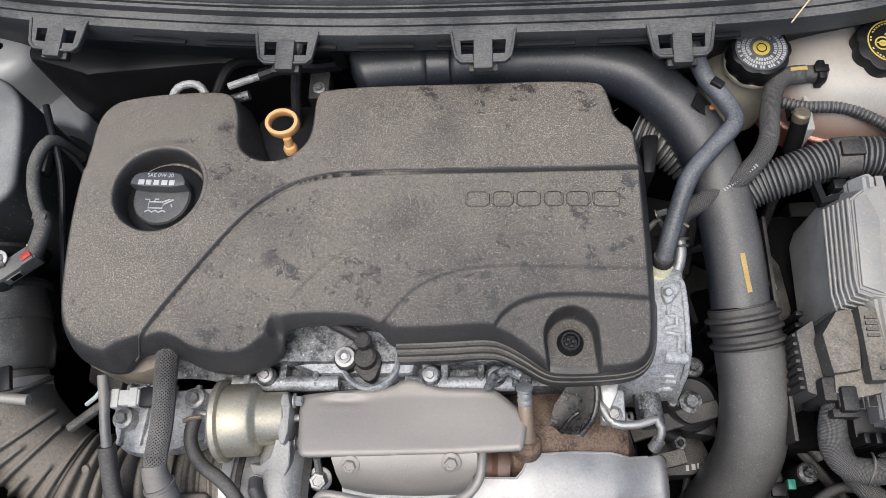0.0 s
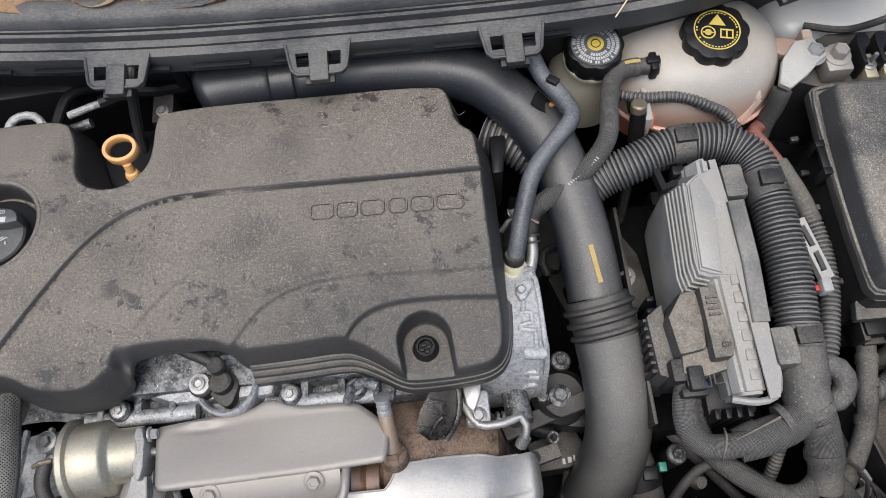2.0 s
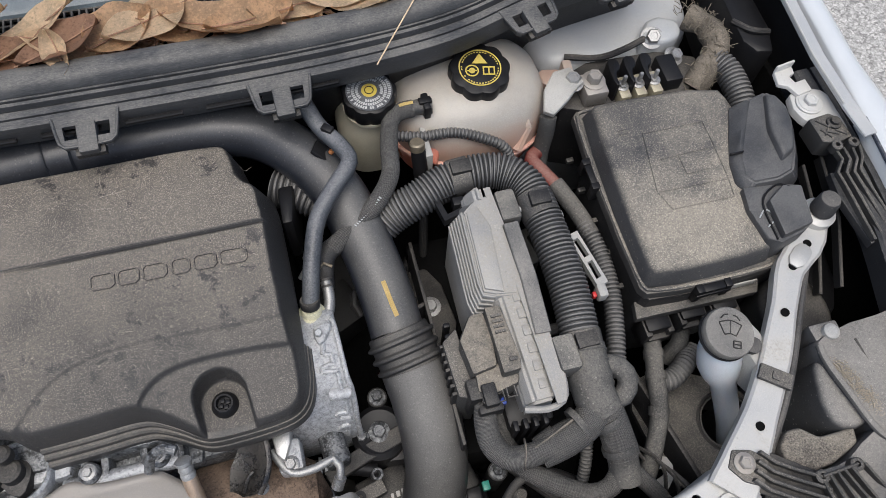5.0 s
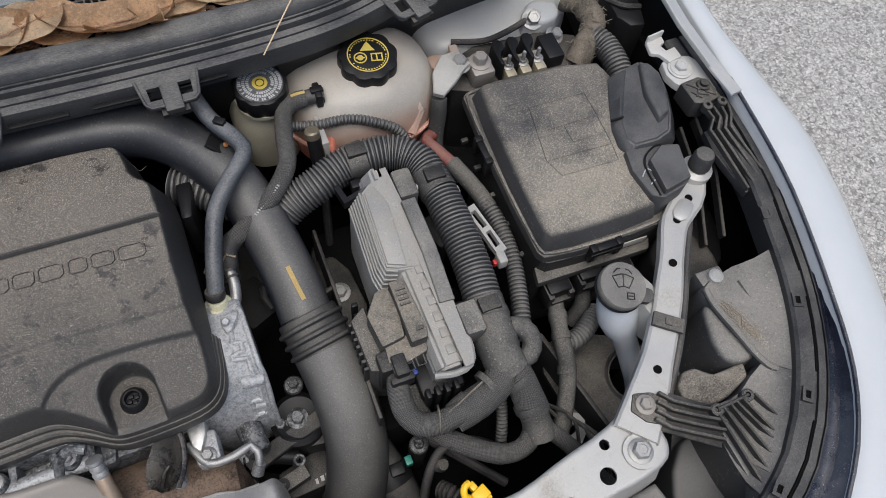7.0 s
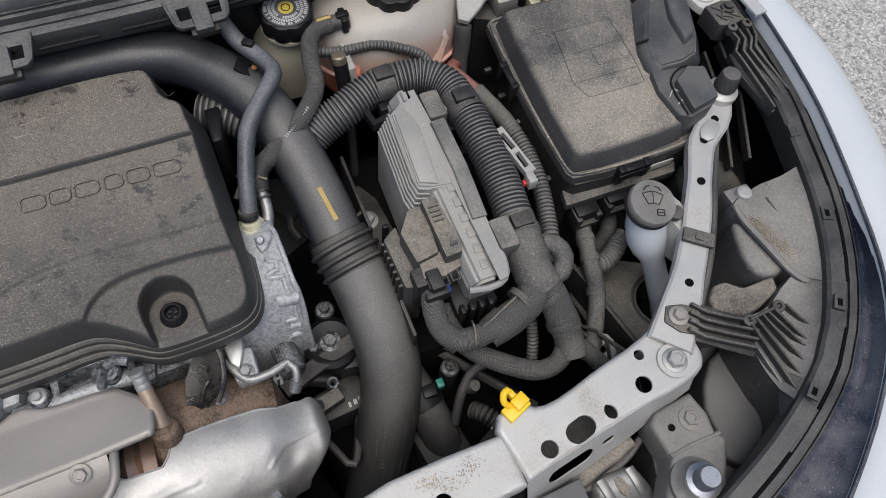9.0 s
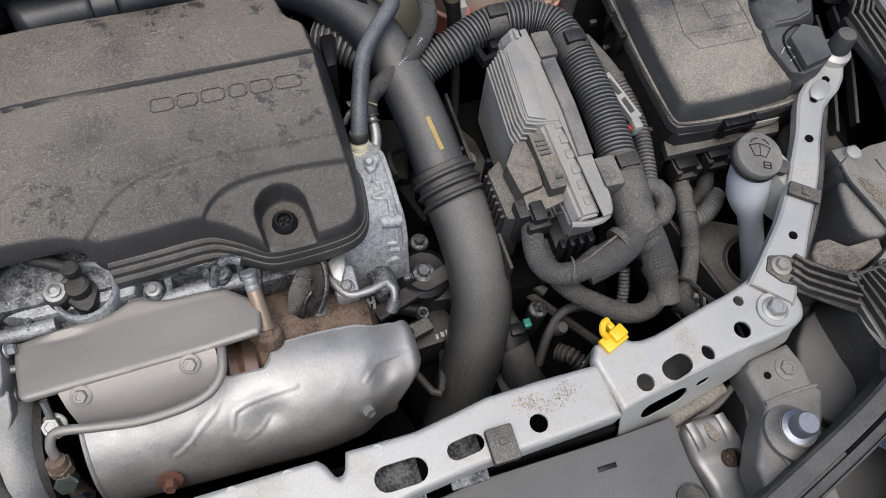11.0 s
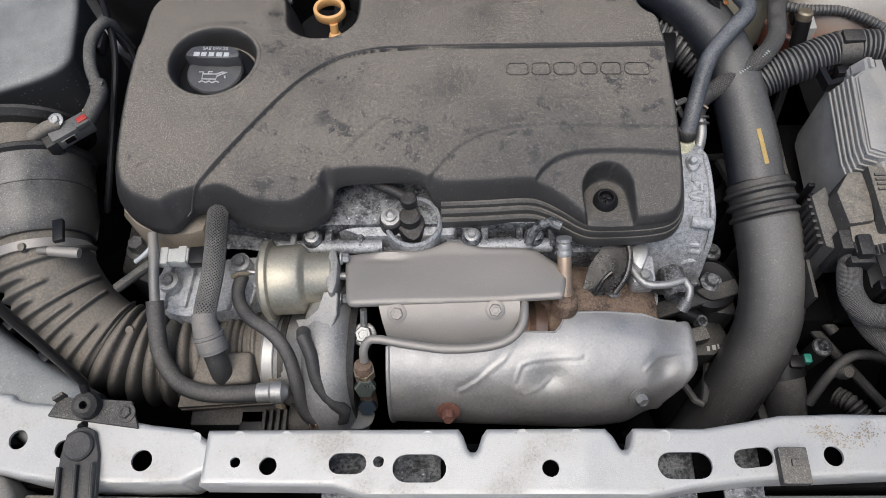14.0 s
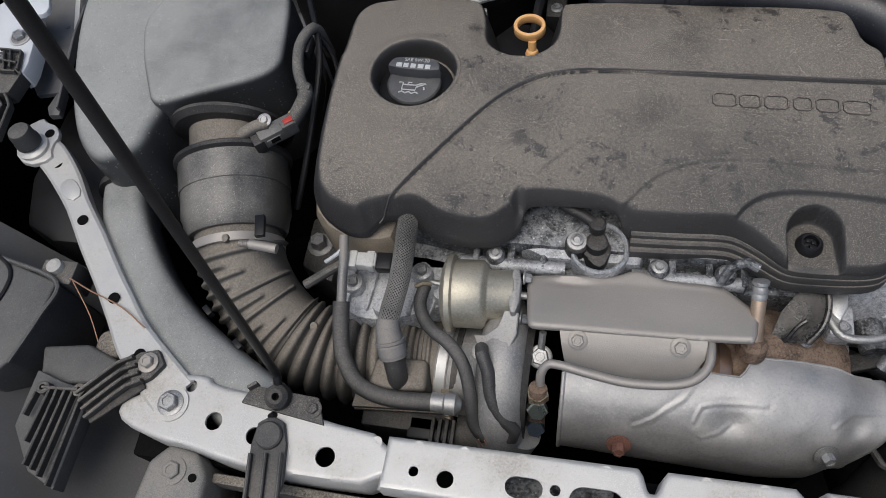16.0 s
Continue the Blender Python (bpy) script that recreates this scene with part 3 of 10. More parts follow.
# ledge with cast ribs and bosses along the front of the cam cover
bm = bmesh.new()
prism([(-0.13, -0.128), (-0.13, -0.156), (0.155, -0.156), (0.16, -0.128)], 0.742, 0.757, 0.003, bm=bm)
for x in (-0.12, -0.085, -0.052, 0.055, 0.073, 0.108, 0.140):
    prism([(x - 0.004, -0.128), (x - 0.004, -0.156), (x + 0.004, -0.156), (x + 0.004, -0.128)], 0.755, 0.777, 0.003, bm=bm)
for x in (-0.10, 0.06, 0.122):
    lathe([(0.0, 0.0), (0.010, 0.0), (0.010, 0.028), (0.008, 0.031), (0, 0.031)], (x, -0.146, 0.752), n=16, bm=bm)
part("head_ledge", bm, M_ALU_DIRTY, eng)
for x in (-0.10, 0.06, 0.122, 0.205):
    part("head_bolt", hexbolt((x, -0.146, 0.782), 0.0045, 0.005), M_BOLT, eng)
# timing side casting below the cover
bm = bmesh.new()
prism(chaikin([(-0.300, -0.03), (-0.305, -0.11), (-0.27, -0.145), (-0.225, -0.150), (-0.20, -0.14), (-0.20, -0.03)], 1), 0.70, 0.792, 0.012, bm=bm)
part("chain_cover_rim", bm, surf("aged_gasket_plastic", (0.20, 0.17, 0.13), 0.6, dust=0.4, bump=0.4), eng)
bm = bmesh.new()
prism(chaikin([(-0.265, -0.15), (-0.262, -0.205), (-0.235, -0.222), (-0.19, -0.215), (-0.15, -0.20), (-0.125, -0.165), (-0.13, -0.14), (-0.2, -0.13)], 2), 0.62, 0.752, 0.010, bm=bm)
for x, y in ((-0.245, -0.185), (-0.175, -0.165), (-0.21, -0.205), (-0.15, -0.185)):
    lathe([(0.0, 0.0), (0.012, 0.0), (0.010, 0.02), (0.0, 0.02)], (x, y, 0.745), n=14, bm=bm)
for k in range(5):
    prism([(-0.25 + k * 0.024, -0.15), (-0.252 + k * 0.022, -0.21), (-0.248 + k * 0.022, -0.21), (-0.245 + k * 0.024, -0.15)], 0.745, 0.758, 0.002, bm=bm)
part("water_outlet_casting", bm, M_ALU, eng)
for p in ((-0.245, -0.185, 0.764), (-0.175, -0.165, 0.764), (-0.256, -0.173, 0.742)):
    part("casting_bolt", hexbolt(p, 0.006, 0.007), M_BOLT, eng)
bm = tube([(-0.256, -0.173, 0.742), (-0.256, -0.176, 0.715)], 0.010, 12)
part("outlet_plug", bm, M_BLACK_CLEAN, eng)

# dark works between engine and wings
random.seed(5)
# bracket and dust colours both darkened for the shade low in the bay
M_LOW = surf("dusty_low_bracket", (0.014, 0.014, 0.014), 0.6, dust=0.4, dust_col=(0.045, 0.042, 0.036), bump=0.8, fine=250, mottle=0.8)
gear = thing("gearbox", (0.42, -0.1, 0.15), "grimy gearbox and brackets low in the bay, darkened for shade", "gearbox")
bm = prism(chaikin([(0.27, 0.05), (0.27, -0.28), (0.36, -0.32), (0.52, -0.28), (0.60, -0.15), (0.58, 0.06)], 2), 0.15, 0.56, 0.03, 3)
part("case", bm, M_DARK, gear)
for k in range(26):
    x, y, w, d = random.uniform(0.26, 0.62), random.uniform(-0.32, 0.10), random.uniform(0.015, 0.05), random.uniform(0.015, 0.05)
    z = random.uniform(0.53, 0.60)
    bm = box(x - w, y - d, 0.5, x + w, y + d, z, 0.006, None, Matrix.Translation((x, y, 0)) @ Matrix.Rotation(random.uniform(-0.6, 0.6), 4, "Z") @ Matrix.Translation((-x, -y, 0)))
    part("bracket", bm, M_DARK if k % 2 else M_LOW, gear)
for k in range(9):
    bm = bmesh.new()
    a = Vector((random.uniform(0.28, 0.6), random.uniform(-0.3, 0.05), random.uniform(0.60, 0.66)))
    tube([a, a + Vector((random.uniform(-.06, .06), random.uniform(-.06, .06), 0.01)), a + Vector((random.uniform(-.12, .12), random.uniform(-.12, .12), -0.03))], random.uniform(0.004, 0.008), 8, 0.012, bm=bm)
    part("low_cable", bm, M_RUBBER, gear)
for x, y, z in ((0.305, -0.152, 0.675), (0.33, -0.115, 0.68), (0.255, -0.20, 0.66), (0.44, -0.22, 0.655), (0.50, -0.05, 0.69), (0.62, -0.02, 0.66)):
    boss = part("bolt_boss", lathe([(0, -0.08), (0.011, -0.08), (0.011, 0), (0, 0)], (x, y, z), n=12), M_LOW, gear)
    part("gearbox_bolt", hexbolt((x, y, z), 0.006, 0.008), M_ALU_DIRTY, boss)

# engine mount, bracket and small fittings seen between the cover and the charge pipe
part("mount_rubber", lathe([(0, -0.06), (0.030, -0.06), (0.030, -0.004), (0.024, 0.0), (0.013, -0.003), (0, -0.003)], (0.324, -0.152, 0.680), n=32), M_BLACK_CLEAN, gear, "round black rubber mount")
part("mount_bolt", hexbolt((0.324, -0.152, 0.679), 0.0075, 0.009), M_ALU_DIRTY, gear)
part("mount_arm", prism([(0.300, -0.135), (0.318, -0.120), (0.352, -0.158), (0.352, -0.186), (0.322, -0.182)], 0.60, 0.664, 0.004), M_BLACK, gear)
part("mount_bar", strip([(0.262, -0.184, 0.664), (0.300, -0.172, 0.668), (0.352, -0.158, 0.672)], 0.018, 0.010), M_BLACK, gear)
part("low_hose", tube([(0.222, -0.170, 0.672), (0.250, -0.171, 0.668), (0.285, -0.177, 0.662), (0.312, -0.186, 0.655)], 0.0085, 14), M_BLACK_CLEAN, gear)
for x in (0.2555, 0.2615):
    part("hose_clip", lathe([(0.0088, -0.0016), (0.0102, -0.0016), (0.0102, 0.0016), (0.0088, 0.0016)], (x, -0.1705, 0.667), (1, -0.12, -0.1), 20), M_ALU, gear)
part("clip_bridge", box(0.254, -0.1722, 0.6765, 0.263, -0.1690, 0.6785, 0.0006), M_ALU, gear)
part("pipe_socket", lathe([(0.004, 0), (0.0065, 0), (0.0065, 0.010), (0.004, 0.010)], (0.310, -0.190, 0.655), (0.3, -0.2, 1), 20), M_ALU_DIRTY, gear)
plug_ = part("low_plug", box(-0.020, -0.008, -0.008, 0.020, 0.008, 0.008, 0.0015, m=Matrix.Translation((0.298, -0.209, 0.655)) @ Matrix.Rotation(radians(14), 4, "Z")), M_BLACK_DUSTY, gear)
part("plug_eye", lathe([(0.0025, 0), (0.0065, 0), (0.0065, 0.003), (0.0025, 0.003)], (0.290, -0.211, 0.663), n=16), M_BLACK_CLEAN, plug_)
part("low_bracket", prism([(0.285, -0.192), (0.340, -0.178), (0.352, -0.206), (0.330, -0.222), (0.292, -0.224)], 0.58, 0.636, 0.004), M_BLACK, gear)
bm = bmesh.new()
for k, w in enumerate((3, 4, 2, 4)):
    box(0.322 + k * 0.006, -0.2175 + 0.0012 * k, 0.6362, 0.322 + k * 0.006 + w * 0.001, -0.2115 + 0.0012 * k, 0.6366, 0.0, bm)
part("label_bars", bm, M_WHITE_PLASTIC, gear, "pale printed label bars")
part("lever", tube([(0.428, -0.166, 0.664), (0.438, -0.188, 0.668), (0.452, -0.206, 0.664)], 0.0062, 12), M_BLACK_DUSTY, gear)
part("cable_end", lathe([(0, 0), (0.009, 0), (0.009, 0.010), (0.006, 0.016), (0, 0.016)], (0.452, -0.246, 0.652), (0.3, -0.4, 1), 18), M_BLACK_DUSTY, gear)
part("ribbed_boot", ribbed([(0.446, -0.272, 0.648), (0.456, -0.284, 0.656), (0.466, -0.298, 0.655)], 0.0105, 0.0052, 0.0032, 16), M_BLACK, gear)
part("hanging_conduit", ribbed([(0.536, -0.214, 0.700), (0.530, -0.236, 0.685), (0.520, -0.262, 0.660)], 0.0068, 0.0042, 0.0016, 14), M_CONDUIT, gear)
part("low_cable", tube([(0.428, -0.272, 0.62), (0.442, -0.250, 0.655), (0.462, -0.236, 0.672), (0.492, -0.238, 0.670), (0.520, -0.250, 0.650)], 0.0055, 12), M_RUBBER, gear)

# left low works
low = thing("belt_drive", (-0.33, 0.0, 0.15), "dark engine mount and belt drive low in the bay", "engine mount")
part("mount_body", prism(chaikin([(-0.345, 0.10), (-0.345, -0.12), (-0.30, -0.14), (-0.285, 0.10)], 1), 0.15, 0.62, 0.02, 2), M_DARK, low)
bm = prism([(-0.345, -0.06), (-0.345, -0.13), (-0.30, -0.15), (-0.295, -0.06)], 0.60, 0.672, 0.008)
part("mount_arm", bm, M_BLACK_DUSTY, low)
part("mount_bolt", hexbolt((-0.326, -0.100, 0.672), 0.010, 0.016), M_BOLT, low)

# radiator fan shroud behind the crossbar
rad = thing("fan_shroud", (0.1, -0.38, 0.15), "dark radiator and fan shroud under the crossbar", "radiator")
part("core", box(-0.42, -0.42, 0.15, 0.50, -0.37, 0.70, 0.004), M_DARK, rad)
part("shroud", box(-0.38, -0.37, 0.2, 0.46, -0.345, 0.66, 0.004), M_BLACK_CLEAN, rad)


# ---- engine cover ----
EDGE = [(-0.262, 0.146), (-0.284, 0.136), (-0.298, 0.112), (-0.303, 0.06), (-0.304, 0.0), (-0.300, -0.080), (-0.293, -0.113), (-0.277, -0.134), (-0.253, -0.147),
        (-0.232, -0.149), (-0.221, -0.140), (-0.209, -0.132), (-0.192, -0.130), (-0.174, -0.134), (-0.160, -0.143), (-0.138, -0.148), (-0.112, -0.149), (-0.096, -0.144), (-0.082, -0.133),
        (-0.074, -0.126), (-0.072, -0.114), (-0.064, -0.109), (-0.03, -0.107), (0.004, -0.108), (0.016, -0.114), (0.024, -0.122), (0.034, -0.1225), (0.075, -0.1215), (0.116, -0.119), (0.132, -0.123), (0.152, -0.135), (0.168, -0.147),
        (0.182, -0.150), (0.240, -0.148), (0.260, -0.140), (0.269, -0.118), (0.272, -0.05), (0.272, 0.03), (0.271, 0.076), (0.262, 0.090), (0.252, 0.096),
        (0.247, 0.112), (0.240, 0.138), (0.224, 0.149), (0.08, 0.150), (-0.056, 0.149), (-0.066, 0.135), (-0.070, 0.095), (-0.078, 0.074),
        (-0.094, 0.066), (-0.112, 0.073), (-0.122, 0.092), (-0.132, 0.125), (-0.146, 0.148), (-0.20, 0.149)]
ring = chaikin(EDGE, 2)
STEP = 0.00155
gx, gy = np.meshgrid(np.arange(-0.308, 0.280, STEP), np.arange(-0.157, 0.156, STEP))
d, nx, ny = signed(gx, gy, ring)
out = d < 0
X, Y = np.where(out, nx, gx), np.where(out, ny, gy)
D = np.clip(d, 0, None)


def crease(x, pts):
    p = np.array(chaikin(pts, 3, closed=False))
    return np.interp(x, p[:, 0], p[:, 1])


z = 0.855 - 0.85 * Y ** 2 - 0.16 * np.clip(-0.06 - Y, 0, 1) * step(X, -0.1, 0.05)
z -= 0.10 * np.clip(-0.24 - X, 0, 1)
c1 = crease(X, [(-0.226, -0.160), (-0.193, -0.112), (-0.139, -0.041), (-0.101, 0.004), (-0.059, 0.029), (-0.004, 0.035), (0.08, 0.034), (0.27, 0.034)])
slope = np.where(X < -0.09, 0.66, 1.0)
g1 = (Y - c1) * slope
on1 = step(X, -0.228, -0.222)
z -= on1 * (0.0016 * step(-g1, -0.0006, 0.0016) + 0.0042 * np.clip(1 - np.abs(g1) / 0.0023, 0, 1))
c2 = crease(X, [(-0.075, -0.105), (-0.061, -0.084), (-0.022, -0.046), (0.02, -0.030), (0.08, -0.030), (0.27, -0.032)])
z -= 0.0017 * step(c2 - Y, -0.001, 0.0020) * step(X, -0.08, -0.05)
c3 = crease(X, [(0.005, -0.13), (0.023, -0.105), (0.053, -0.073), (0.11, -0.058), (0.19, -0.061), (0.27, -0.064)])
z -= 0.0019 * step(c3 - Y, -0.001, 0.0022) * step(X, 0.0, 0.02)
c4 = crease(X, [(0.115, -0.12), (0.130, -0.096), (0.160, -0.083), (0.216, -0.083), (0.27, -0.088)])
z -= 0.0044 * step(c4 - Y, -0.001, 0.004) * step(X, 0.11, 0.13)
# the well round the filler cap, with a soft lip
rw = np.hypot(X + 0.2025, (Y - 0.021) * 1.02)
z += 0.0018 * np.exp(-((rw - 0.050) / 0.006) ** 2)
z -= 0.024 * step(-rw, -0.0475, -0.0420)
# leaning side wall down to the lip: cut short over the sensor and over the braided hose
over_sensor = step(X, -0.082, -0.070) * step(-X, -0.026, -0.014) * (Y < -0.08)
over_hose = np.exp(-((X + 0.205) / 0.018) ** 4) * (Y < -0.1)
lip = 0.806 + 0.019 * over_sensor + 0.011 * over_hose + 0.004 * step(-X, 0.25, 0.27) - 0.004 * (Y > 0.05)
lean = 2.9 + 2.1 * step(Y, 0.07, 0.145) + 0.5 * step(X, 0.22, 0.25)
wall_z = lip + D * lean
soft = 0.009 + 0.010 * step(-X, 0.20, 0.27)
h = np.clip(0.5 + 0.5 * (wall_z - z) / soft, 0, 1)
z = wall_z + (z - wall_z) * h - soft * h * (1 - h)
# shallow side of the finger hollow at the dipstick
z -= 0.010 * np.exp(-((X + 0.135) / 0.016) ** 2 - ((Y - 0.10) / 0.035) ** 2)
# pocket round the fixing bolt, open to the front
seg_y = np.clip(Y, -0.19, -0.119)
rb = np.hypot(X - 0.191 - 0.10 * (-0.119 - seg_y), Y - seg_y)
z = np.where(rb < 0.030, np.minimum(z, z + (0.803 - z) * step(-rb, -0.0250, -0.0212)), z)
# two small moulded scars
for cx, cy in ((0.105, -0.022), (0.135, -0.020)):
    z -= 0.0010 * np.exp(-((np.hypot(X - cx + 0.008, Y - cy) - 0.010) / 0.0010) ** 2) * (X > cx - 0.002)
z += 0.0006 * np.sin(X * 37 + 1) * np.cos(Y * 51)
bm = bmesh.new()
rows, cols = gx.shape
near = np.zeros(gx.shape, bool)
near[:-1, :-1] = (d[:-1, :-1] > 0) | (d[1:, :-1] > 0) | (d[:-1, 1:] > 0) | (d[1:, 1:] > 0)
made = {}


def cover_vert(i, j):
    if (i, j) not in made:
        made[i, j] = bm.verts.new((X[i, j], Y[i, j], z[i, j]))
    return made[i, j]


for i, j in zip(*np.nonzero(near)):
    bm.faces.new((cover_vert(i, j), cover_vert(i, j + 1), cover_vert(i + 1, j + 1), cover_vert(i + 1, j)))
bmesh.ops.remove_doubles(bm, verts=bm.verts, dist=0.0003)
rim = [e for e in bm.edges if e.is_boundary]
geo = bmesh.ops.extrude_edge_only(bm, edges=rim)
for v in [g for g in geo["geom"] if isinstance(g, bmesh.types.BMVert)]:
    v.co.z -= 0.006 if -0.075 < v.co.x < 0.02 and v.co.y < -0.08 else 0.011
cover = thing("engine_cover", (-0.02, 0.0, 0.785), "dusty black plastic engine cover with a curved groove", "engine cover")
part("shell", bm, M_COVER, cover, angle=80)

FRONT = chaikin([(0.030, -0.1205), (0.075, -0.1195), (0.116, -0.117), (0.132, -0.121), (0.152, -0.133), (0.168, -0.145), (0.182, -0.148), (0.240, -0.146), (0.259, -0.138), (0.267, -0.118), (0.270, -0.08)], 2, closed=False)
for n_, prof in enumerate((((-0.004, 0.815), (0.004, 0.8145), (0.0065, 0.8125), (0.007, 0.807), (-0.004, 0.806)), ((-0.004, 0.808), (0.010, 0.8075), (0.0125, 0.8055), (0.013, 0.799), (-0.004, 0.798)), ((-0.004, 0.7995), (0.016, 0.799), (0.0185, 0.797), (0.019, 0.786), (-0.004, 0.785)))):
    rings = []
    for k, (x, y) in enumerate(FRONT):
        a, b = Vector(FRONT[max(0, k - 1)]), Vector(FRONT[min(len(FRONT) - 1, k + 1)])
        o = Vector(((b - a).y, -(b - a).x)).normalized()
        grow = float(np.interp(x, [0.02, 0.12, 0.165, 0.27], [0.80, 0.75, 0.45, 0.36]))
        dz = float(np.interp(x, [0.02, 0.12, 0.165, 0.27], [-0.007, -0.007, -0.011, -0.012]))
        rings.append([Vector((x + o.x * q * (grow if q > 0 else 1), y + o.y * q * (grow if q > 0 else 1), h + dz)) for q, h in prof])
    part("stepped_flange", loft(bmesh.new(), rings), M_COVER_LOW, cover)
bm = lathe([(0, 0), (0.0175, 0), (0.0175, 0.003), (0.0150, 0.0045), (0.0135, 0.002), (0.0130, 0.002), (0.0115, 0.009), (0.0085, 0.0125), (0.0070, 0.0125), (0.0065, 0.007), (0, 0.007)], (0.191, -0.121, 0.799), n=32)
part("fixing_bolt", bm, M_BLACK_CLEAN, cover, "black rubber-seated cover bolt")
bm = bmesh.new()
for a in (0.4, 1.97, 3.54, 5.11):
    box(0.191 + 0.0035 * math.cos(a) - 0.002, -0.121 + 0.0035 * math.sin(a) - 0.002, 0.805, 0.191 + 0.0035 * math.cos(a) + 0.002, -0.121 + 0.0035 * math.sin(a) + 0.002, 0.8085, 0.0005, bm)
part("bolt_drive", bm, M_BLACK_CLEAN, cover)



def cover_z(x, y):
    i, j = int(round((y + 0.157) / STEP)), int(round((x + 0.308) / STEP))
    return float(z[i, j])


# smooth wall of the cap well, and an added bead drawing the groove's light edge
rings = []
for k in range(72):
    a = 2 * math.pi * k / 72
    rim_z = cover_z(-0.2025 + 0.0505 * math.cos(a), 0.021 + 0.0505 * math.sin(a))
    rings.append([Vector((-0.2025 + r * math.cos(a), 0.021 + r * math.sin(a), rim_z + h)) for r, h in ((0.0510, -0.0012), (0.0495, 0.0006), (0.0475, 0.0010), (0.0455, 0.0000), (0.0438, -0.0030), (0.0425, -0.0080), (0.0412, -0.0245))])
part("well_wall", loft(bmesh.new(), rings + rings[:1], closed=False), M_COVER, cover, angle=80)
bead = []
for p in chaikin([(-0.224, -0.157), (-0.193, -0.112), (-0.139, -0.041), (-0.101, 0.004), (-0.059, 0.029), (-0.004, 0.035), (0.08, 0.034), (0.262, 0.034)], 3, closed=False):
    x, y = p[0] - 0.0016, p[1] + 0.0024
    if y > -0.142:
        bead.append(Vector((x, y, cover_z(x, y) - 0.0001)))
part("groove_bead", sweep(bmesh.new(), bead, 0.0010, 6), M_COVER_LOW, cover)
part("notch_floor", prism(chaikin([(-0.136, 0.150), (-0.126, 0.070), (-0.094, 0.058), (-0.066, 0.068), (-0.056, 0.150)], 1), 0.775, 0.792, 0.002), M_BLACK_CLEAN, cover)

# raised plain name blocks, outlines only
for x0, x1 in ((0.097, 0.118), (0.1215, 0.140), (0.144, 0.165), (0.170, 0.186), (0.190, 0.210), (0.214, 0.238)):
    pts = []
    for x, y in [(x0 + 0.003, -0.006), (x1 - 0.003, -0.006), (x1, -0.003), (x1, 0.006), (x1 - 0.003, 0.009), (x0 + 0.003, 0.009), (x0, 0.006), (x0, -0.003)]:
        yy = y + 0.002 - 0.02 * (x - 0.16)
        pts.append((x, yy, cover_z(x, yy) + 0.0002))
    part("name_block", tube(pts + pts[:1], 0.0010, 6, 0.02), M_COVER, cover)

# pale fibres and dried water marks in the dust
random.seed(21)
bm = bmesh.new()
for k in range(22):
    x, y, a = random.uniform(-0.02, 0.255), random.uniform(0.0, 0.135), random.uniform(0, 6.28)
    if random.random() < 0.25:
        x, y = random.uniform(-0.25, 0.25), random.uniform(-0.08, 0.1)
    pts = []
    for q in range(5):
        if not (-0.30 < x < 0.265 and -0.09 < y < 0.138) or (x < -0.05 and y > 0.05):
            break
        pts.append((x, y, cover_z(x, y) + 0.0001))
        a += random.uniform(-0.9, 0.9)
        x, y = x + 0.004 * math.cos(a), y + 0.004 * math.sin(a)
    if len(pts) > 2:
        tube(pts, 0.0002, 4, 0.002, bm=bm)
tagged(part("dust_fibre", bm, surf("pale_dust_fibre", (0.34, 0.31, 0.26), 0.9, bump=0.0), cover), kind="stuff")

# oil filler cap
cap = thing("oil_filler_cap", (-0.200, 0.016, 0.826), "black oil filler cap with a raised grip bar", "oil cap")
CX, CY, CZ = -0.2035, 0.0175, 0.840
bm = lathe([(0, -0.014), (0.0285, -0.014), (0.0290, -0.010), (0.0290, 0.001), (0.0275, 0.003), (0.024, 0.0038), (0, 0.0038)], (CX, CY, CZ), n=48)
M_CAP = surf("oil_cap_plastic", (0.060, 0.061, 0.064), 0.42, dust=0.45, dust_col=(0.17, 0.168, 0.16), bump=0.25, spec=0.5)
part("cap_body", bm, M_CAP, cap)
bm = prism(chaikin([(-0.0285, 0.0045), (0.0285, 0.0045), (0.0270, 0.0150), (0.019, 0.0215), (-0.019, 0.0215), (-0.0270, 0.0150)], 1), 0.0, 0.019, 0.0025, m=Matrix.Translation((CX, CY, CZ - 0.002)) @ Matrix.Rotation(radians(-3), 4, "Z"))
part("grip", bm, M_CAP, cap)
mt = Matrix.Translation((CX, CY, CZ)) @ Matrix.Rotation(radians(-3), 4, "Z")
words("SAE 0W-20", 0.0056, mt @ Matrix.Translation((0.002, 0.0165, 0.0172)), M_PRINT_W, cap, "grade_lettering")
bm = bmesh.new()
for k, w in enumerate((4.2, 3.6, 3.6, 4.0, 3.6)):
    box(-0.0190 + k * 0.0078, 0.0062, 0.0170, -0.0190 + k * 0.0078 + w * 0.0015, 0.0116, 0.0176, 0.0002, bm, mt)
part("brand_bars", bm, M_PRINT_W, cap)
bm = bmesh.new()
tube([(-0.0150, -0.0035, 0.0042), (-0.0105, -0.0035, 0.0042), (-0.0105, -0.0125, 0.0042), (0.0040, -0.0125, 0.0042), (0.0045, -0.0085, 0.0042), (0.0140, -0.0030, 0.0042), (0.0095, -0.0030, 0.0042), (0.0030, -0.0060, 0.0042), (-0.0100, -0.0060, 0.0042)], 0.0008, 5, 0.02, bm=bm)
tube([(-0.0050, -0.0060, 0.0042), (-0.0050, -0.0030, 0.0042), (-0.0010, -0.0030, 0.0042)], 0.0007, 5, 0.02, bm=bm)
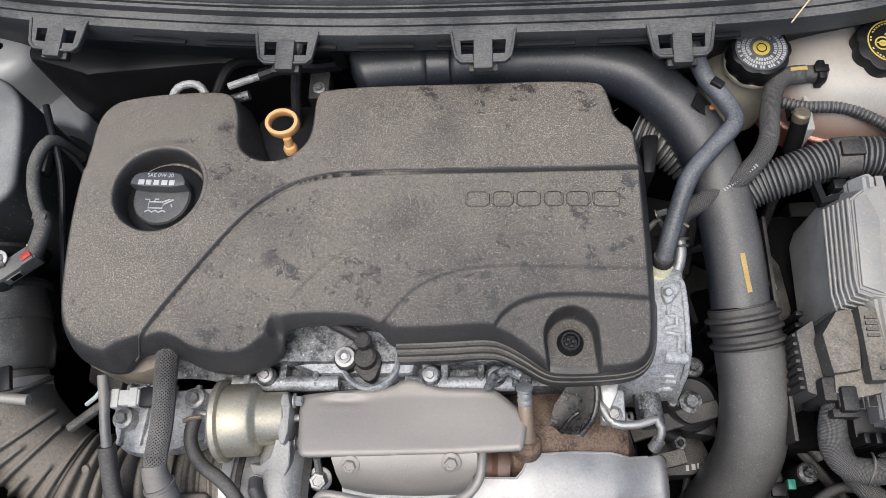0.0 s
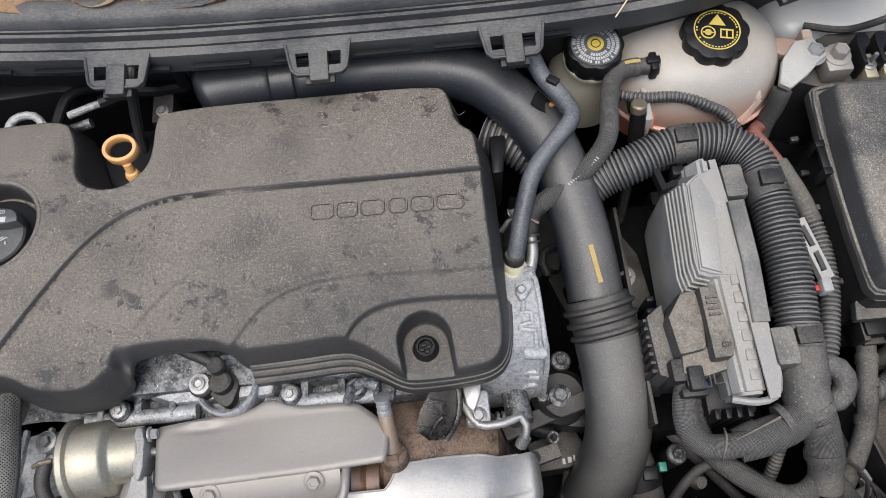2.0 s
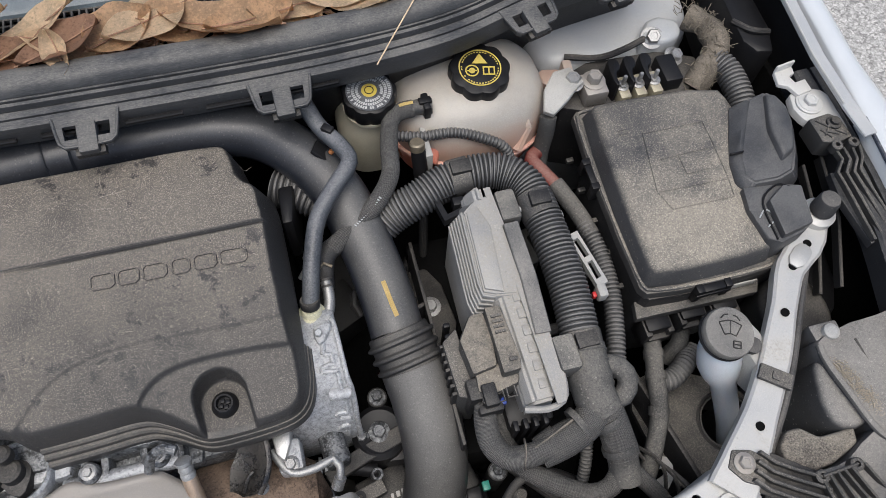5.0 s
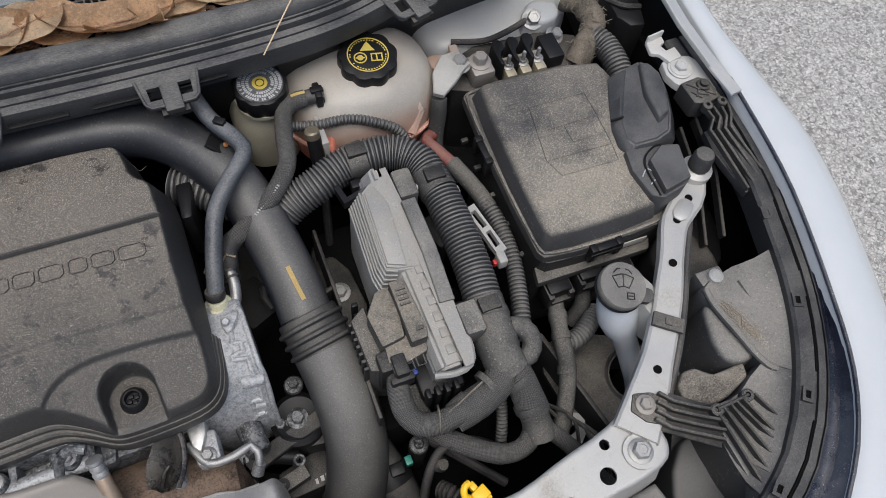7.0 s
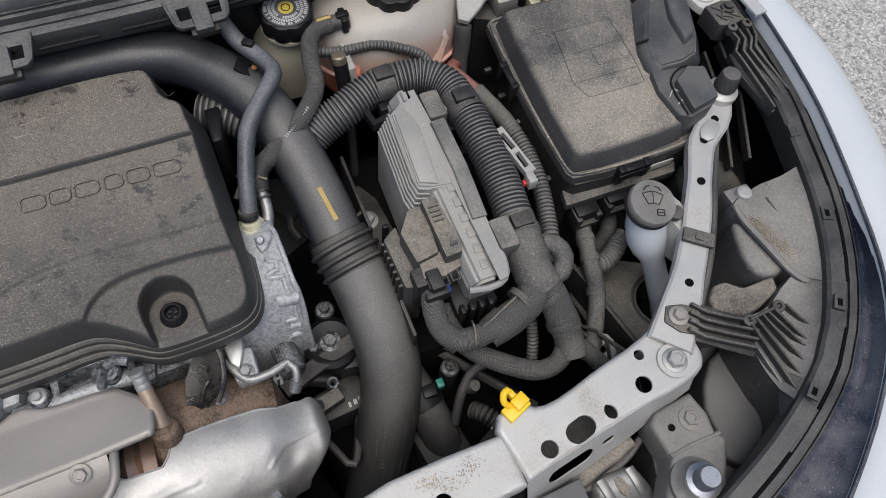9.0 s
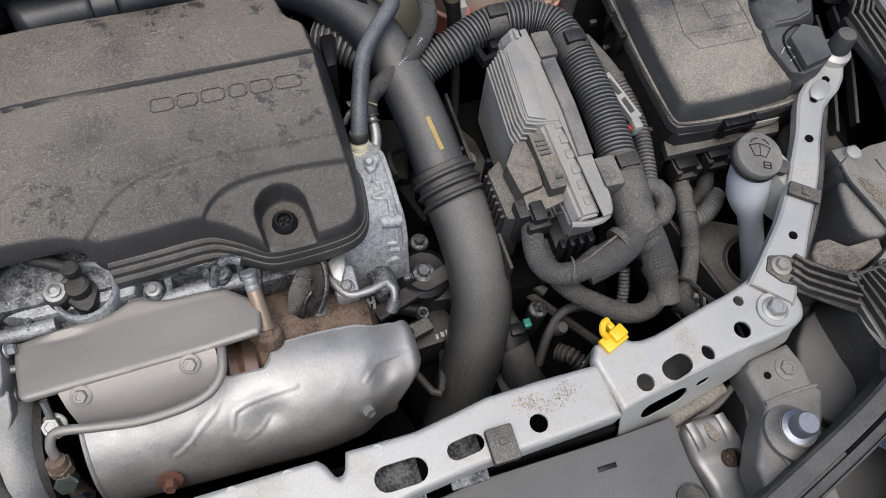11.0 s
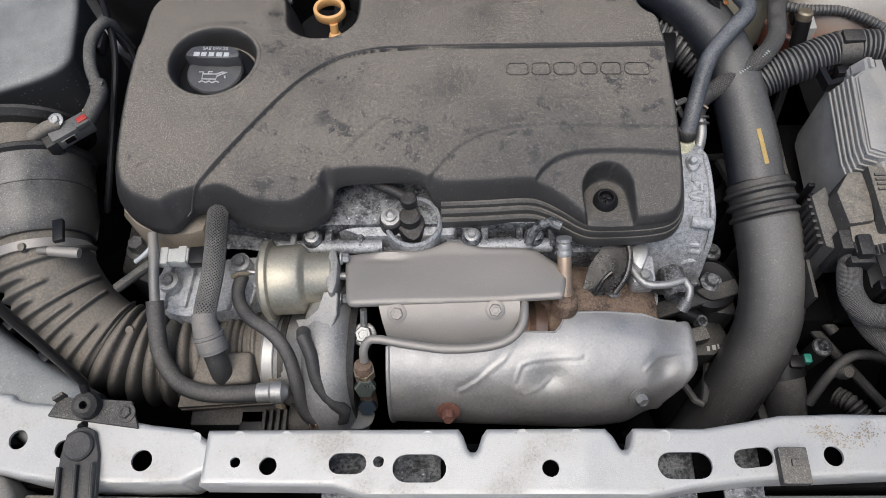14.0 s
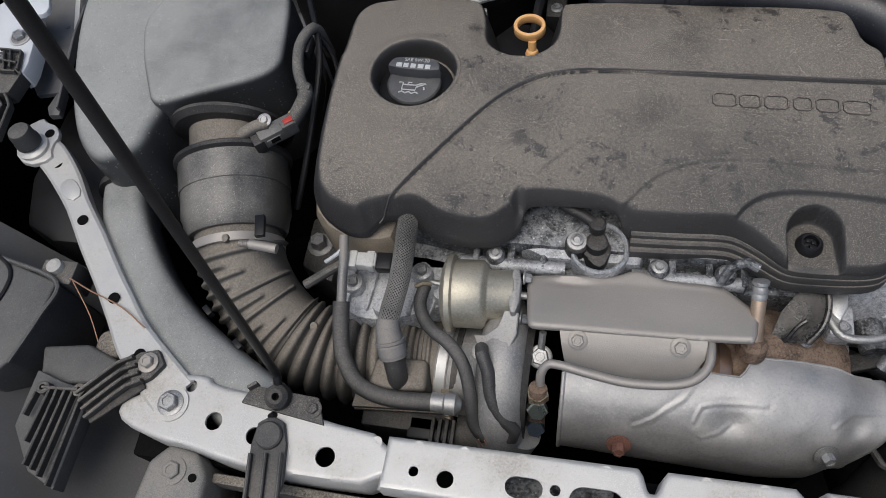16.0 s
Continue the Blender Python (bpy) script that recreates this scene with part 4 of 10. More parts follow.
tube([(-0.0130, -0.0170, 0.0042), (-0.0095, -0.0150, 0.0042), (-0.006, -0.0170, 0.0042), (-0.0025, -0.0150, 0.0042), (0.001, -0.0170, 0.0042), (0.0045, -0.0150, 0.0042), (0.008, -0.0165, 0.0042)], 0.0008, 5, 0.0015, bm=bm)
tube([(0.0125, -0.0080, 0.0042), (0.0135, -0.0110, 0.0042)], 0.0009, 5, 0.002, bm=bm)
bmesh.ops.transform(bm, matrix=mt, verts=bm.verts)
part("oil_can_symbol", bm, M_PRINT_W, cap)
# black ring added over the well floor to keep it dark round the cap
part("well_dark_ring", lathe([(0.024, 0), (0.0412, 0), (0.0412, 0.0075), (0.037, 0.0085), (0.024, 0.0085)], (CX, CY, 0.824), n=40), M_BLACK_CLEAN, cap)

# dipstick
dip = thing("oil_dipstick", (-0.088, 0.09, 0.80), "faded orange plastic oil dipstick with a finger ring", "dipstick")
bm = bmesh.new()
rm = Matrix.Translation((-0.090, 0.098, 0.842)) @ Matrix.Rotation(radians(6), 4, "X")
rings = []
for k in range(40):
    a = 2 * math.pi * k / 40
    c = Vector((0.0150 * math.cos(a), 0.0125 * math.sin(a), 0))
    o = Vector((math.cos(a), math.sin(a), 0))
    rings.append([rm @ (c + o * x + Vector((0, 0, h))) for x, h in ((-0.0016, -0.0055), (0.0016, -0.0055), (0.0022, -0.0045), (0.0022, 0.0045), (0.0016, 0.0055), (-0.0016, 0.0055), (-0.0022, 0.0045), (-0.0022, -0.0045))])
rings.append(rings[0])
loft(bm, rings, caps=False)
bmesh.ops.remove_doubles(bm, verts=bm.verts, dist=1e-5)
part("finger_ring", bm, M_ORANGE, dip)
bm = bmesh.new()
lathe([(0.0, 0.0), (0.0065, 0.0), (0.0075, 0.006), (0.006, 0.010), (0.0045, 0.011), (0.0045, 0.022), (0, 0.022)], (-0.086, 0.080, 0.815), (0, 0.25, 1), 16, bm)
part("stem", bm, M_ORANGE, dip)
part("tube", tube([(-0.086, 0.080, 0.815), (-0.085, 0.075, 0.74)], 0.006, 10), M_BLACK, dip)


# ---- rear: pipes, hoses, cowl ----
pipe = thing("charge_air_pipe", (0.35, -0.1, 0.56), "fat black charge air pipe with a ribbed rubber joint", "pipe")
UP = [(-0.040, 0.168, 0.800), (-0.005, 0.184, 0.804), (0.054, 0.187, 0.806), (0.130, 0.186, 0.808), (0.199, 0.184, 0.809), (0.262, 0.168, 0.809), (0.308, 0.126, 0.807), (0.337, 0.077, 0.798), (0.353, 0.017, 0.780), (0.361, -0.031, 0.764), (0.364, -0.072, 0.752)]
UP[0] = (-0.030, 0.176, 0.802)
ul = [Vector(p) for p in spline(UP, 0.0022)]
ur = []
for i, p in enumerate(ul):
    r = 0.0302 - 0.0020 * float(step(np.float64(p.x), 0.20, 0.30))
    lead = (p - ul[0]).length
    if lead < 0.016:
        r *= math.sqrt(max(0.02, 1 - (1 - lead / 0.016) ** 2.2))
    for c in (0.051, 0.080):
        r -= 0.0016 * math.exp(-((p.x - c) / 0.0018) ** 2) if p.y > 0.15 else 0
    if 0.053 < p.x < 0.078 and p.y > 0.15:
        r += 0.0012
    ur.append(r)
part("upper_pipe", sweep(bmesh.new(), ul, ur, 36), M_PIPE, pipe)
J0, J1 = Vector((0.364, -0.070, 0.753)), Vector((0.372, -0.112, 0.738))
line, radii = [], []
for k in range(61):
    u = k / 60
    line.append(J0.lerp(J1, u))
    radii.append(0.0312 + 0.0012 * (u > 0.03) + 0.0042 * math.exp(-(((u * 3.55 - 0.35) % 1.0 - 0.5) / 0.22) ** 4) * (0.10 < u < 0.95))
part("ribbed_joint", sweep(bmesh.new(), line, radii, 36), M_RUBBER_RING, pipe)
DOWN = [(0.371, -0.108, 0.7395), (0.375, -0.135, 0.728), (0.377, -0.170, 0.710), (0.374, -0.205, 0.682), (0.362, -0.235, 0.645), (0.345, -0.262, 0.600), (0.325, -0.290, 0.54), (0.305, -0.315, 0.47)]
part("lower_pipe", tube(DOWN, 0.0335, 32, 0.006), M_PIPE_LOW, pipe)
# moulded marks on the lower bend, three short rows of raised bars
random.seed(5)
bm = bmesh.new()
for p, q, count in (((0.322, -0.278, 0.618), (0.334, -0.250, 0.655), 9), ((0.332, -0.277, 0.630), (0.342, -0.257, 0.661), 8), ((0.334, -0.290, 0.615), (0.350, -0.259, 0.665), 11)):
    p, q = Vector(p), Vector(q)
    along = (q - p).normalized()
    across = along.cross(Vector((0.1, -0.75, 0.65))).normalized()
    for k in range(count):
        c = p.lerp(q, (k + 0.5) / count)
        for o in (-0.0016, 0.0016) if random.random() < 0.6 else (0.0,):
            a = c + along * o * 0.6
            sweep(bm, [a - across * random.uniform(0.0012, 0.0024), a + across * random.uniform(0.0012, 0.0024)], 0.0006, 6)
part("moulded_marks", bm, M_PIPE_LOW, pipe)
bm = strip([(0.3595, -0.030, 0.7935), (0.3615, -0.043, 0.7900), (0.3635, -0.056, 0.786), (0.3655, -0.066, 0.7825)], 0.0048, 0.0006)
part("paint_mark", bm, surf("ochre_paint_mark", (0.48, 0.33, 0.10), 0.7, var=0.25, dust=0.4, bump=0.2), pipe)
bm = bmesh.new()
random.seed(3)
for r in range(4):
    for k in range(14):
        w = random.choice((0.0048, 0.0048, 0.0090, 0.0090, 0.0075))
        c = Vector((0.352 + r * 0.0065 - k * 0.0042, -0.252 - k * 0.0052 - r * 0.001, 0.655 - k * 0.0088 + 0.0))
        dirn = (Vector(DOWN[5]) - Vector(DOWN[4])).normalized()
        ax = Vector(DOWN[4]).lerp(Vector(DOWN[5]), k / 9)
        side = Vector((1, 0.2, 0)).normalized()
        nrm = side.cross(dirn).normalized()
        nrm = nrm if nrm.z > 0 else -nrm
        ang = radians(-26 + r * 17)
        pos = ax + (nrm * math.cos(ang) + side * math.sin(ang)) * 0.0340
        box(-0.0005, -w * 0.28, -0.0010, 0.0005, w * 0.28, 0.0004, 0.0, bm, Matrix.Translation(pos) @ (nrm * math.cos(ang) + side * math.sin(ang)).to_track_quat("Z", "Y").to_matrix().to_4x4() @ Matrix.Rotation(random.uniform(-0.2, 0.2), 4, "Z"))
tagged(part("moulded_print", bm, surf("raised_print_rubber", (0.085, 0.084, 0.082), 0.6, bump=0.1), pipe), kind="stuff")
bm = box(-0.012, -0.010, 0, 0.012, 0.010, 0.004, 0.001, m=Matrix.Translation((0.328, 0.112, 0.828)) @ Matrix.Rotation(radians(35), 4, "Y") @ Matrix.Rotation(radians(-30), 4, "Z"))
part("sensor_flat", bm, M_BLACK_CLEAN, pipe)
part("sensor_screw", lathe([(0, 0), (0.0028, 0), (0.0028, 0.0025), (0.0018, 0.003), (0, 0.003)], (0.337, 0.109, 0.831), (0.5, 0, 1), 12), surf("orange_brass_insert", (0.6, 0.25, 0.1), 0.4, metal=0.5), pipe)

hose_a = thing("vacuum_hose", (0.284, -0.045, 0.77), "smooth dark rubber hose on a pale quick connector", "hose")
part("hose", tube([(0.318, 0.175, 0.852), (0.323, 0.155, 0.850), (0.331, 0.132, 0.847), (0.348, 0.103, 0.846), (0.352, 0.083, 0.846), (0.331, 0.060, 0.841), (0.309, 0.035, 0.831), (0.297, 0.005, 0.819), (0.288, -0.024, 0.803), (0.284, -0.038, 0.792)], 0.0088, 16, wobble=0.03), M_RUBBER_BLUE, hose_a)
bm = bmesh.new()
lathe([(0.0, 0.0), (0.009, 0.0), (0.0105, 0.002), (0.0105, 0.012), (0.0095, 0.014), (0, 0.014)], (0.283, -0.043, 0.777), (0.05, 0.25, 1), 20, bm)
part("connector", bm, surf("pale_yellow_connector", (0.60, 0.58, 0.42), 0.4, dust=0.2, bump=0.05), hose_a)
bm = tube([(0.255, -0.050, 0.772), (0.272, -0.056, 0.772), (0.288, -0.054, 0.772), (0.300, -0.042, 0.776), (0.304, -0.026, 0.784), (0.303, -0.012, 0.790)], 0.0058, 12)
part("metal_elbow", bm, M_BOLT, hose_a)
part("connector_flange", lathe([(0.006, 0), (0.0138, 0), (0.0145, 0.002), (0.0138, 0.004), (0.0100, 0.005), (0.006, 0.005)], (0.283, -0.043, 0.778), (0.05, 0.25, 1), 24), bpy.data.materials["pale_yellow_connector"], hose_a)
part("hose_cuff", lathe([(0.007, 0), (0.0098, 0), (0.0102, 0.002), (0.0102, 0.007), (0.0094, 0.009), (0.007, 0.009)], (0.2835, -0.0385, 0.7915), (0.08, 0.45, 1), 20), M_BLACK, hose_a)
for k in range(2):
    part("spring_clip", lathe([(0.0058, 0), (0.0086, 0), (0.0088, 0.0012), (0.0086, 0.0024), (0.0058, 0.0024)], (0.3035, -0.020 + 0.006 * k, 0.787 + 0.0028 * k), (-0.05, 0.9, 0.4), 18), M_BLACK, hose_a)
part("clip", box(-0.006, -0.004, -0.003, 0.006, 0.004, 0.003, 0.001, m=Matrix.Translation((0.338, 0.121, 0.856)) @ Matrix.Rotation(radians(-40), 4, "Z")), M_BLACK_CLEAN, hose_a)

hose_b = thing("heater_hose", (0.31, 0.02, 0.76), "grey woven-sleeve hose with a black plastic end", "hose")
part("sleeve", tube([(0.436, 0.153, 0.819), (0.420, 0.152, 0.818), (0.408, 0.143, 0.815), (0.400, 0.116, 0.811), (0.393, 0.080, 0.811), (0.371, 0.050, 0.811), (0.340, 0.030, 0.802), (0.316, 0.019, 0.792)], 0.0098, 18, uv=True), M_FABRIC, hose_b)
part("end_fitting", tube([(0.432, 0.153, 0.819), (0.445, 0.153, 0.819), (0.457, 0.151, 0.819)], 0.0088, 16), M_RUBBER, hose_b)
bm = box(-0.004, -0.011, -0.009, 0.004, 0.011, 0.011, 0.002, m=Matrix.Translation((0.450, 0.152, 0.819)))
box(-0.008, -0.004, 0.009, 0.006, 0.004, 0.013, 0.001, bm, Matrix.Translation((0.450, 0.152, 0.819)))
part("end_clip", bm, M_BLACK_CLEAN, hose_b)
part("paint_dash", strip([(0.420, 0.153, 0.8282), (0.428, 0.1535, 0.829), (0.436, 0.1535, 0.829)], 0.004, 0.0005), surf("ochre_paint_dash", (0.45, 0.33, 0.12), 0.7), hose_b)
part("lower_boot", tube([(0.318, 0.020, 0.793), (0.308, 0.014, 0.786), (0.303, 0.000, 0.775), (0.301, -0.012, 0.765)], 0.0105, 16), M_RUBBER, hose_b)
bm = bmesh.new()
for k in range(14):
    u = k / 14
    p = Vector((0.345, 0.0285, 0.8128)).lerp(Vector((0.378, 0.0515, 0.8215)), u)
    box(-0.0007, -0.0016, -0.0003, 0.0007, 0.0016, 0.0004, 0, bm, Matrix.Translation(p) @ Matrix.Rotation(radians(36), 4, "Z"))
tagged(part("printed_mark", bm, M_PRINT_G, hose_b), kind="stuff")
part("spring_clip", tube([(0.296, -0.002, 0.786), (0.305, 0.004, 0.793), (0.313, 0.000, 0.790)], 0.0016, 8), M_BRASS, hose_b)

cowl = thing("cowl_panel", (0.1, 0.2, 0.80), "long dusty rubber-sealed plastic cowl panel with clips", "cowl panel")
XS = [-0.62, -0.50, -0.38, -0.20, -0.03, 0.14, 0.30, 0.42, 0.50, 0.58, 0.66, 0.75]
YE = [0.262, 0.238, 0.206, 0.182, 0.168, 0.164, 0.164, 0.170, 0.182, 0.207, 0.224, 0.238]


def cowl_row(off, h, extra=0.0):
    pts = [(x, y + off, 0.888 + h - 0.00 * x) for x, y in zip(XS, YE)]
    return [Vector(p) for p in spline(pts, 0.02)]


rows_ = [cowl_row(o, h) for o, h in ((0.004, -0.030), (0.000, -0.006), (0.001, -0.001), (0.006, 0.0005), (0.0095, 0.0005), (0.0100, -0.0015), (0.0110, -0.0015), (0.0115, 0.001), (0.018, 0.0015), (0.0190, -0.0025), (0.0225, -0.0025), (0.0240, 0.004), (0.0275, 0.0045), (0.0280, 0.002), (0.0295, 0.002), (0.0300, 0.005), (0.032, 0.005), (0.034, 0.003))]
part("lip", loft(bmesh.new(), rows_, closed=False), M_COWL, cowl, angle=40)
rows_ = [cowl_row(o, h) for o, h in ((0.033, 0.002), (0.036, 0.012), (0.042, 0.0165), (0.052, 0.0175), (0.060, 0.015), (0.064, 0.008), (0.066, -0.006), (0.070, -0.012))]
part("rubber_seal", loft(bmesh.new(), rows_, closed=False), M_COWL, cowl, angle=60)
rows_ = [cowl_row(o, h) for o, h in ((0.143, -0.006), (0.146, -0.001), (0.150, 0.001), (0.20, 0.010), (0.26, 0.022))]
part("upper_tray", loft(bmesh.new(), rows_, closed=False), surf("windscreen_base_plastic", (0.085, 0.115, 0.135), 0.32, dust=0.45, dust_col=(0.24, 0.25, 0.25), bump=0.1), cowl)
GR = np.linspace(-0.34, 0.40, 40)
ye = lambda x: float(np.interp(x, XS, YE))
# near-black sheet that paints the shade behind the grille
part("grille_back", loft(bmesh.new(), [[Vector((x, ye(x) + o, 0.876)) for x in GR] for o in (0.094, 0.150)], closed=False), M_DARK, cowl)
bm = bmesh.new()
for q in (0.098, 0.107, 0.116, 0.125, 0.134, 0.143):
    strip([(x, ye(x) + q, 0.8800) for x in GR], 0.0022, 0.0045, bm)
for k in range(98):
    x = -0.335 + k * 0.0075
    box(x - 0.0010, ye(x) + 0.098, 0.8805, x + 0.0010, ye(x) + 0.143, 0.8842, 0.0, bm)
part("intake_grille", bm, M_BLACK_DUSTY, cowl)
for x in np.linspace(-0.25, 0.30, 8):
    seg = [(q, float(np.interp(q, XS, YE)) - 0.003, 0.872) for q in np.linspace(x + 0.004, x + 0.060, 5)]
    part("edge_rail", strip(seg, 0.0045, 0.003), M_BLACK_CLEAN, cowl)
part("front_skirt", loft(bmesh.new(), [cowl_row(o, h) for o, h in ((0.012, -0.002), (0.016, -0.03), (0.03, -0.08), (0.05, -0.15))], closed=False), M_BLACK, cowl)
for x, y, a in ((-0.322, 0.196, -8), (-0.080, 0.170, -3), (0.114, 0.164, 0), (0.301, 0.163, 1), (0.574, 0.208, 16), (0.680, 0.230, 10)):
    m = Matrix.Translation((x, y, 0.886)) @ Matrix.Rotation(radians(a), 4, "Z") @ Matrix.Rotation(radians(12), 4, "X")
    body = sheet([(-0.032, 0.006), (-0.0265, -0.024), (-0.022, -0.028), (0.022, -0.028), (0.0265, -0.024), (0.032, 0.006)], [[(-0.021, -0.020), (-0.009, -0.020), (-0.009, -0.006), (-0.022, -0.006)], [(0.009, -0.020), (0.021, -0.020), (0.022, -0.006), (0.009, -0.006)]], -0.004, 0.006, m=m)
    clip = part("clip", body, M_COWL, cowl)
    part("clip_rim", tube([m @ Vector(p) for p in ((-0.031, 0.004, 0.002), (-0.026, -0.023, 0.002), (-0.021, -0.0275, 0.002), (0.021, -0.0275, 0.002), (0.026, -0.023, 0.002), (0.031, 0.004, 0.002))], 0.0017, 8, 0.004), M_COWL, clip)
    part("clip_tongue", box(-0.0095, -0.036, -0.008, 0.0095, -0.004, 0.005, 0.0025, m=m), M_COWL, clip)
    part("clip_foot", box(-0.014, -0.036, -0.010, 0.014, -0.027, -0.002, 0.001, m=m), M_BLACK, clip)


def leaf(place, length, width, turn, tip, material, curl=0.3):
    bm = bmesh.new()
    rows = []
    for i in range(13):
        u = i / 12
        w = width * 0.5 * min(1.0, math.sin(math.pi * min(1, u ** 0.85 * 1.0 + 0.008)) ** 0.72 * 1.04) * (1 + 0.05 * math.sin(u * 11 + place[0] * 90))
        rows.append([Vector(((u - 0.5) * length, s * w, curl * width * (s * s) + 0.12 * length * (u - 0.5) ** 2 - 0.002 * (s == 0) + 0.0045 * noise.noise(Vector((u * 4, s * 1.6, place[0] * 50))))) for s in (-1, -0.6, -0.25, 0, 0.25, 0.6, 1)])
    loft(bm, rows, closed=False)
    bmesh.ops.solidify(bm, geom=bm.faces[:], thickness=0.0005)
    m = Matrix.Translation(place) @ Matrix.Rotation(radians(turn), 4, "Z") @ Matrix.Rotation(radians(tip), 4, "Y") @ Matrix.Rotation(radians(tip * 0.7 + 6), 4, "X")
    bmesh.ops.transform(bm, matrix=m, verts=bm.verts)
    scrap = length < 0.05
    shade = {"dry_leaf_skin": "tan", "pale_dry_leaf_skin": "pale", "brown_leaf_skin": "dark brown"}[material.name]
    ob = thing("dry_leaf", place, ("small %s scrap of dry leaf on the cowl tray" if scrap else "curled %s dry leaf lying on the cowl tray") % shade, "leaf", "leaves on the cowl")
    part("blade", bm, material, ob, angle=70)
    part("midrib", tube([m @ Vector(((u - 0.5) * length * 1.06, 0, 0.12 * length * (u - 0.5) ** 2 + 0.0004)) for u in (0, 0.3, 0.6, 1)], 0.0008, 6, 0.01), M_LEAF3, ob)


random.seed(17)
for k in range(22):
    x = -0.24 + 0.66 * (k + 0.7 * random.random()) / 22
    y = ye(x) + random.choice((0.074, 0.082, 0.094)) + random.uniform(-0.004, 0.006)
    leaf((x, y, 0.889 + 0.012 * (k % 3) / 2 + random.uniform(0.0, 0.006)), random.uniform(0.075, 0.135), random.uniform(0.040, 0.058), random.uniform(-24, 34) + random.choice((0, 180)), random.uniform(-12, 14), random.choice((M_LEAF, M_LEAF2, M_LEAF2, M_LEAF, M_LEAF3)), random.uniform(0.04, 0.22))
for k in range(60):
    x = random.uniform(-0.26, 0.42)
    leaf((x, ye(x) + random.uniform(0.066, 0.096), 0.884 + random.uniform(0.0, 0.006)), random.uniform(0.012, 0.034), random.uniform(0.006, 0.015), random.uniform(0, 360), random.uniform(-25, 25), random.choice((M_LEAF, M_LEAF3, M_LEAF3)), 0.15)
leaf((0.10, 0.232, 0.905), 0.05, 0.026, -75, 20, M_LEAF2)
twig = tube([(0.400, 0.160, 0.893), (0.425, 0.190, 0.899), (0.448, 0.215, 0.908), (0.470, 0.245, 0.907)], 0.0008, 6, 0.01)
single("twig", twig, M_LEAF2, "thin pale dry pine needle on the cowl", "twig")

# rear engine clutter behind the cover
rear = thing("rear_connectors", (-0.1, 0.18, 0.7), "black cable plugs and metal couplings behind the engine cover", "connector")
part("cable", tube([(-0.068, 0.175, 0.882), (-0.072, 0.158, 0.872), (-0.084, 0.145, 0.83), (-0.090, 0.125, 0.79)], 0.0055, 10), M_BLACK, rear)
part("bracket_block", box(-0.078, 0.150, 0.76, -0.055, 0.185, 0.806, 0.003), M_BLACK, rear)
part("bracket_screw", hexbolt((-0.066, 0.163, 0.806), 0.0045, 0.005), M_BOLT, rear)
bm = tube([(-0.170, 0.173, 0.80), (-0.145, 0.180, 0.803), (-0.135, 0.183, 0.803)], 0.0042, 10)
part("coupling", bm, M_ALU, rear)
part("coupling", tube([(-0.170, 0.162, 0.79), (-0.148, 0.166, 0.793)], 0.0055, 10), M_ALU_DIRTY, rear)
part("loom", tube([(-0.135, 0.183, 0.803), (-0.10, 0.192, 0.806), (-0.07, 0.19, 0.806), (-0.045, 0.197, 0.80)], 0.008, 10), M_BLACK_CLEAN, rear)
part("pipe_bend", tube([(-0.235, 0.145, 0.80), (-0.222, 0.165, 0.812), (-0.200, 0.168, 0.812), (-0.19, 0.155, 0.80)], 0.0045, 10), M_ALU, rear)
part("plug", box(-0.050, 0.190, 0.80, -0.036, 0.203, 0.845, 0.002), M_BLACK_CLEAN, rear)
part("loom", tube([(-0.19, 0.16, 0.79), (-0.17, 0.20, 0.80), (-0.13, 0.22, 0.78)], 0.006, 10), M_BLACK_CLEAN, rear)
bulk = thing("rear_bulkhead_pad", (-0.25, 0.22, 0.6), "dark moulded bulkhead panel behind the engine", "panel")
part("panel", prism(chaikin([(-0.42, 0.19), (-0.10, 0.21), (-0.08, 0.30), (-0.42, 0.32)], 1), 0.5, 0.80, 0.01), M_BLACK_CLEAN, bulk)
part("stud", hexbolt((-0.235, 0.235, 0.80), 0.008, 0.006), M_BLACK, bulk)

# throttle side: ribbed pipe and bracket between the cover and the pipe
duct = thing("breather_duct", (0.30, 0.06, 0.70), "short ribbed black duct beside the engine cover", "duct")
part("ribbed_duct", ribbed([(0.270, 0.115, 0.775), (0.300, 0.100, 0.775), (0.335, 0.072, 0.765), (0.36, 0.045, 0.755)], 0.022, 0.0065, 0.004, 24), M_CONDUIT, duct)
part("bracket", prism([(0.272, 0.055), (0.284, 0.055), (0.292, 0.10), (0.274, 0.10)], 0.72, 0.80, 0.004), M_BLACK_CLEAN, duct)
part("bracket_stud", hexbolt((0.287, 0.022, 0.770), 0.0035, 0.012, (1, 0.2, 0.4)), M_BOLT, duct)
part("fork", tube([(0.278, 0.01, 0.755), (0.290, 0.018, 0.768), (0.296, 0.012, 0.760)], 0.003, 8), M_BOLT, duct)

# silver electronic housing at the end of the engine
tb = thing("throttle_housing", (0.285, -0.10, 0.66), "cast aluminium housing with a ribbed rim, salt-stained", "housing")
FACE = ((-0.151, 0.640), (-0.151, 0.690), (-0.149, 0.712), (-0.142, 0.732), (-0.134, 0.750), (-0.122, 0.768), (-0.108, 0.780), (-0.090, 0.785), (-0.060, 0.786), (-0.044, 0.784), (-0.040, 0.780), (-0.040, 0.64))
bm = bmesh.new()
loft(bm, [[Vector((x, y, z - dz)) for y, z in FACE] for x, dz in ((0.205, 0.0), (0.255, 0.0), (0.300, 0.0), (0.3035, 0.003), (0.304, 0.006))], closed=False)
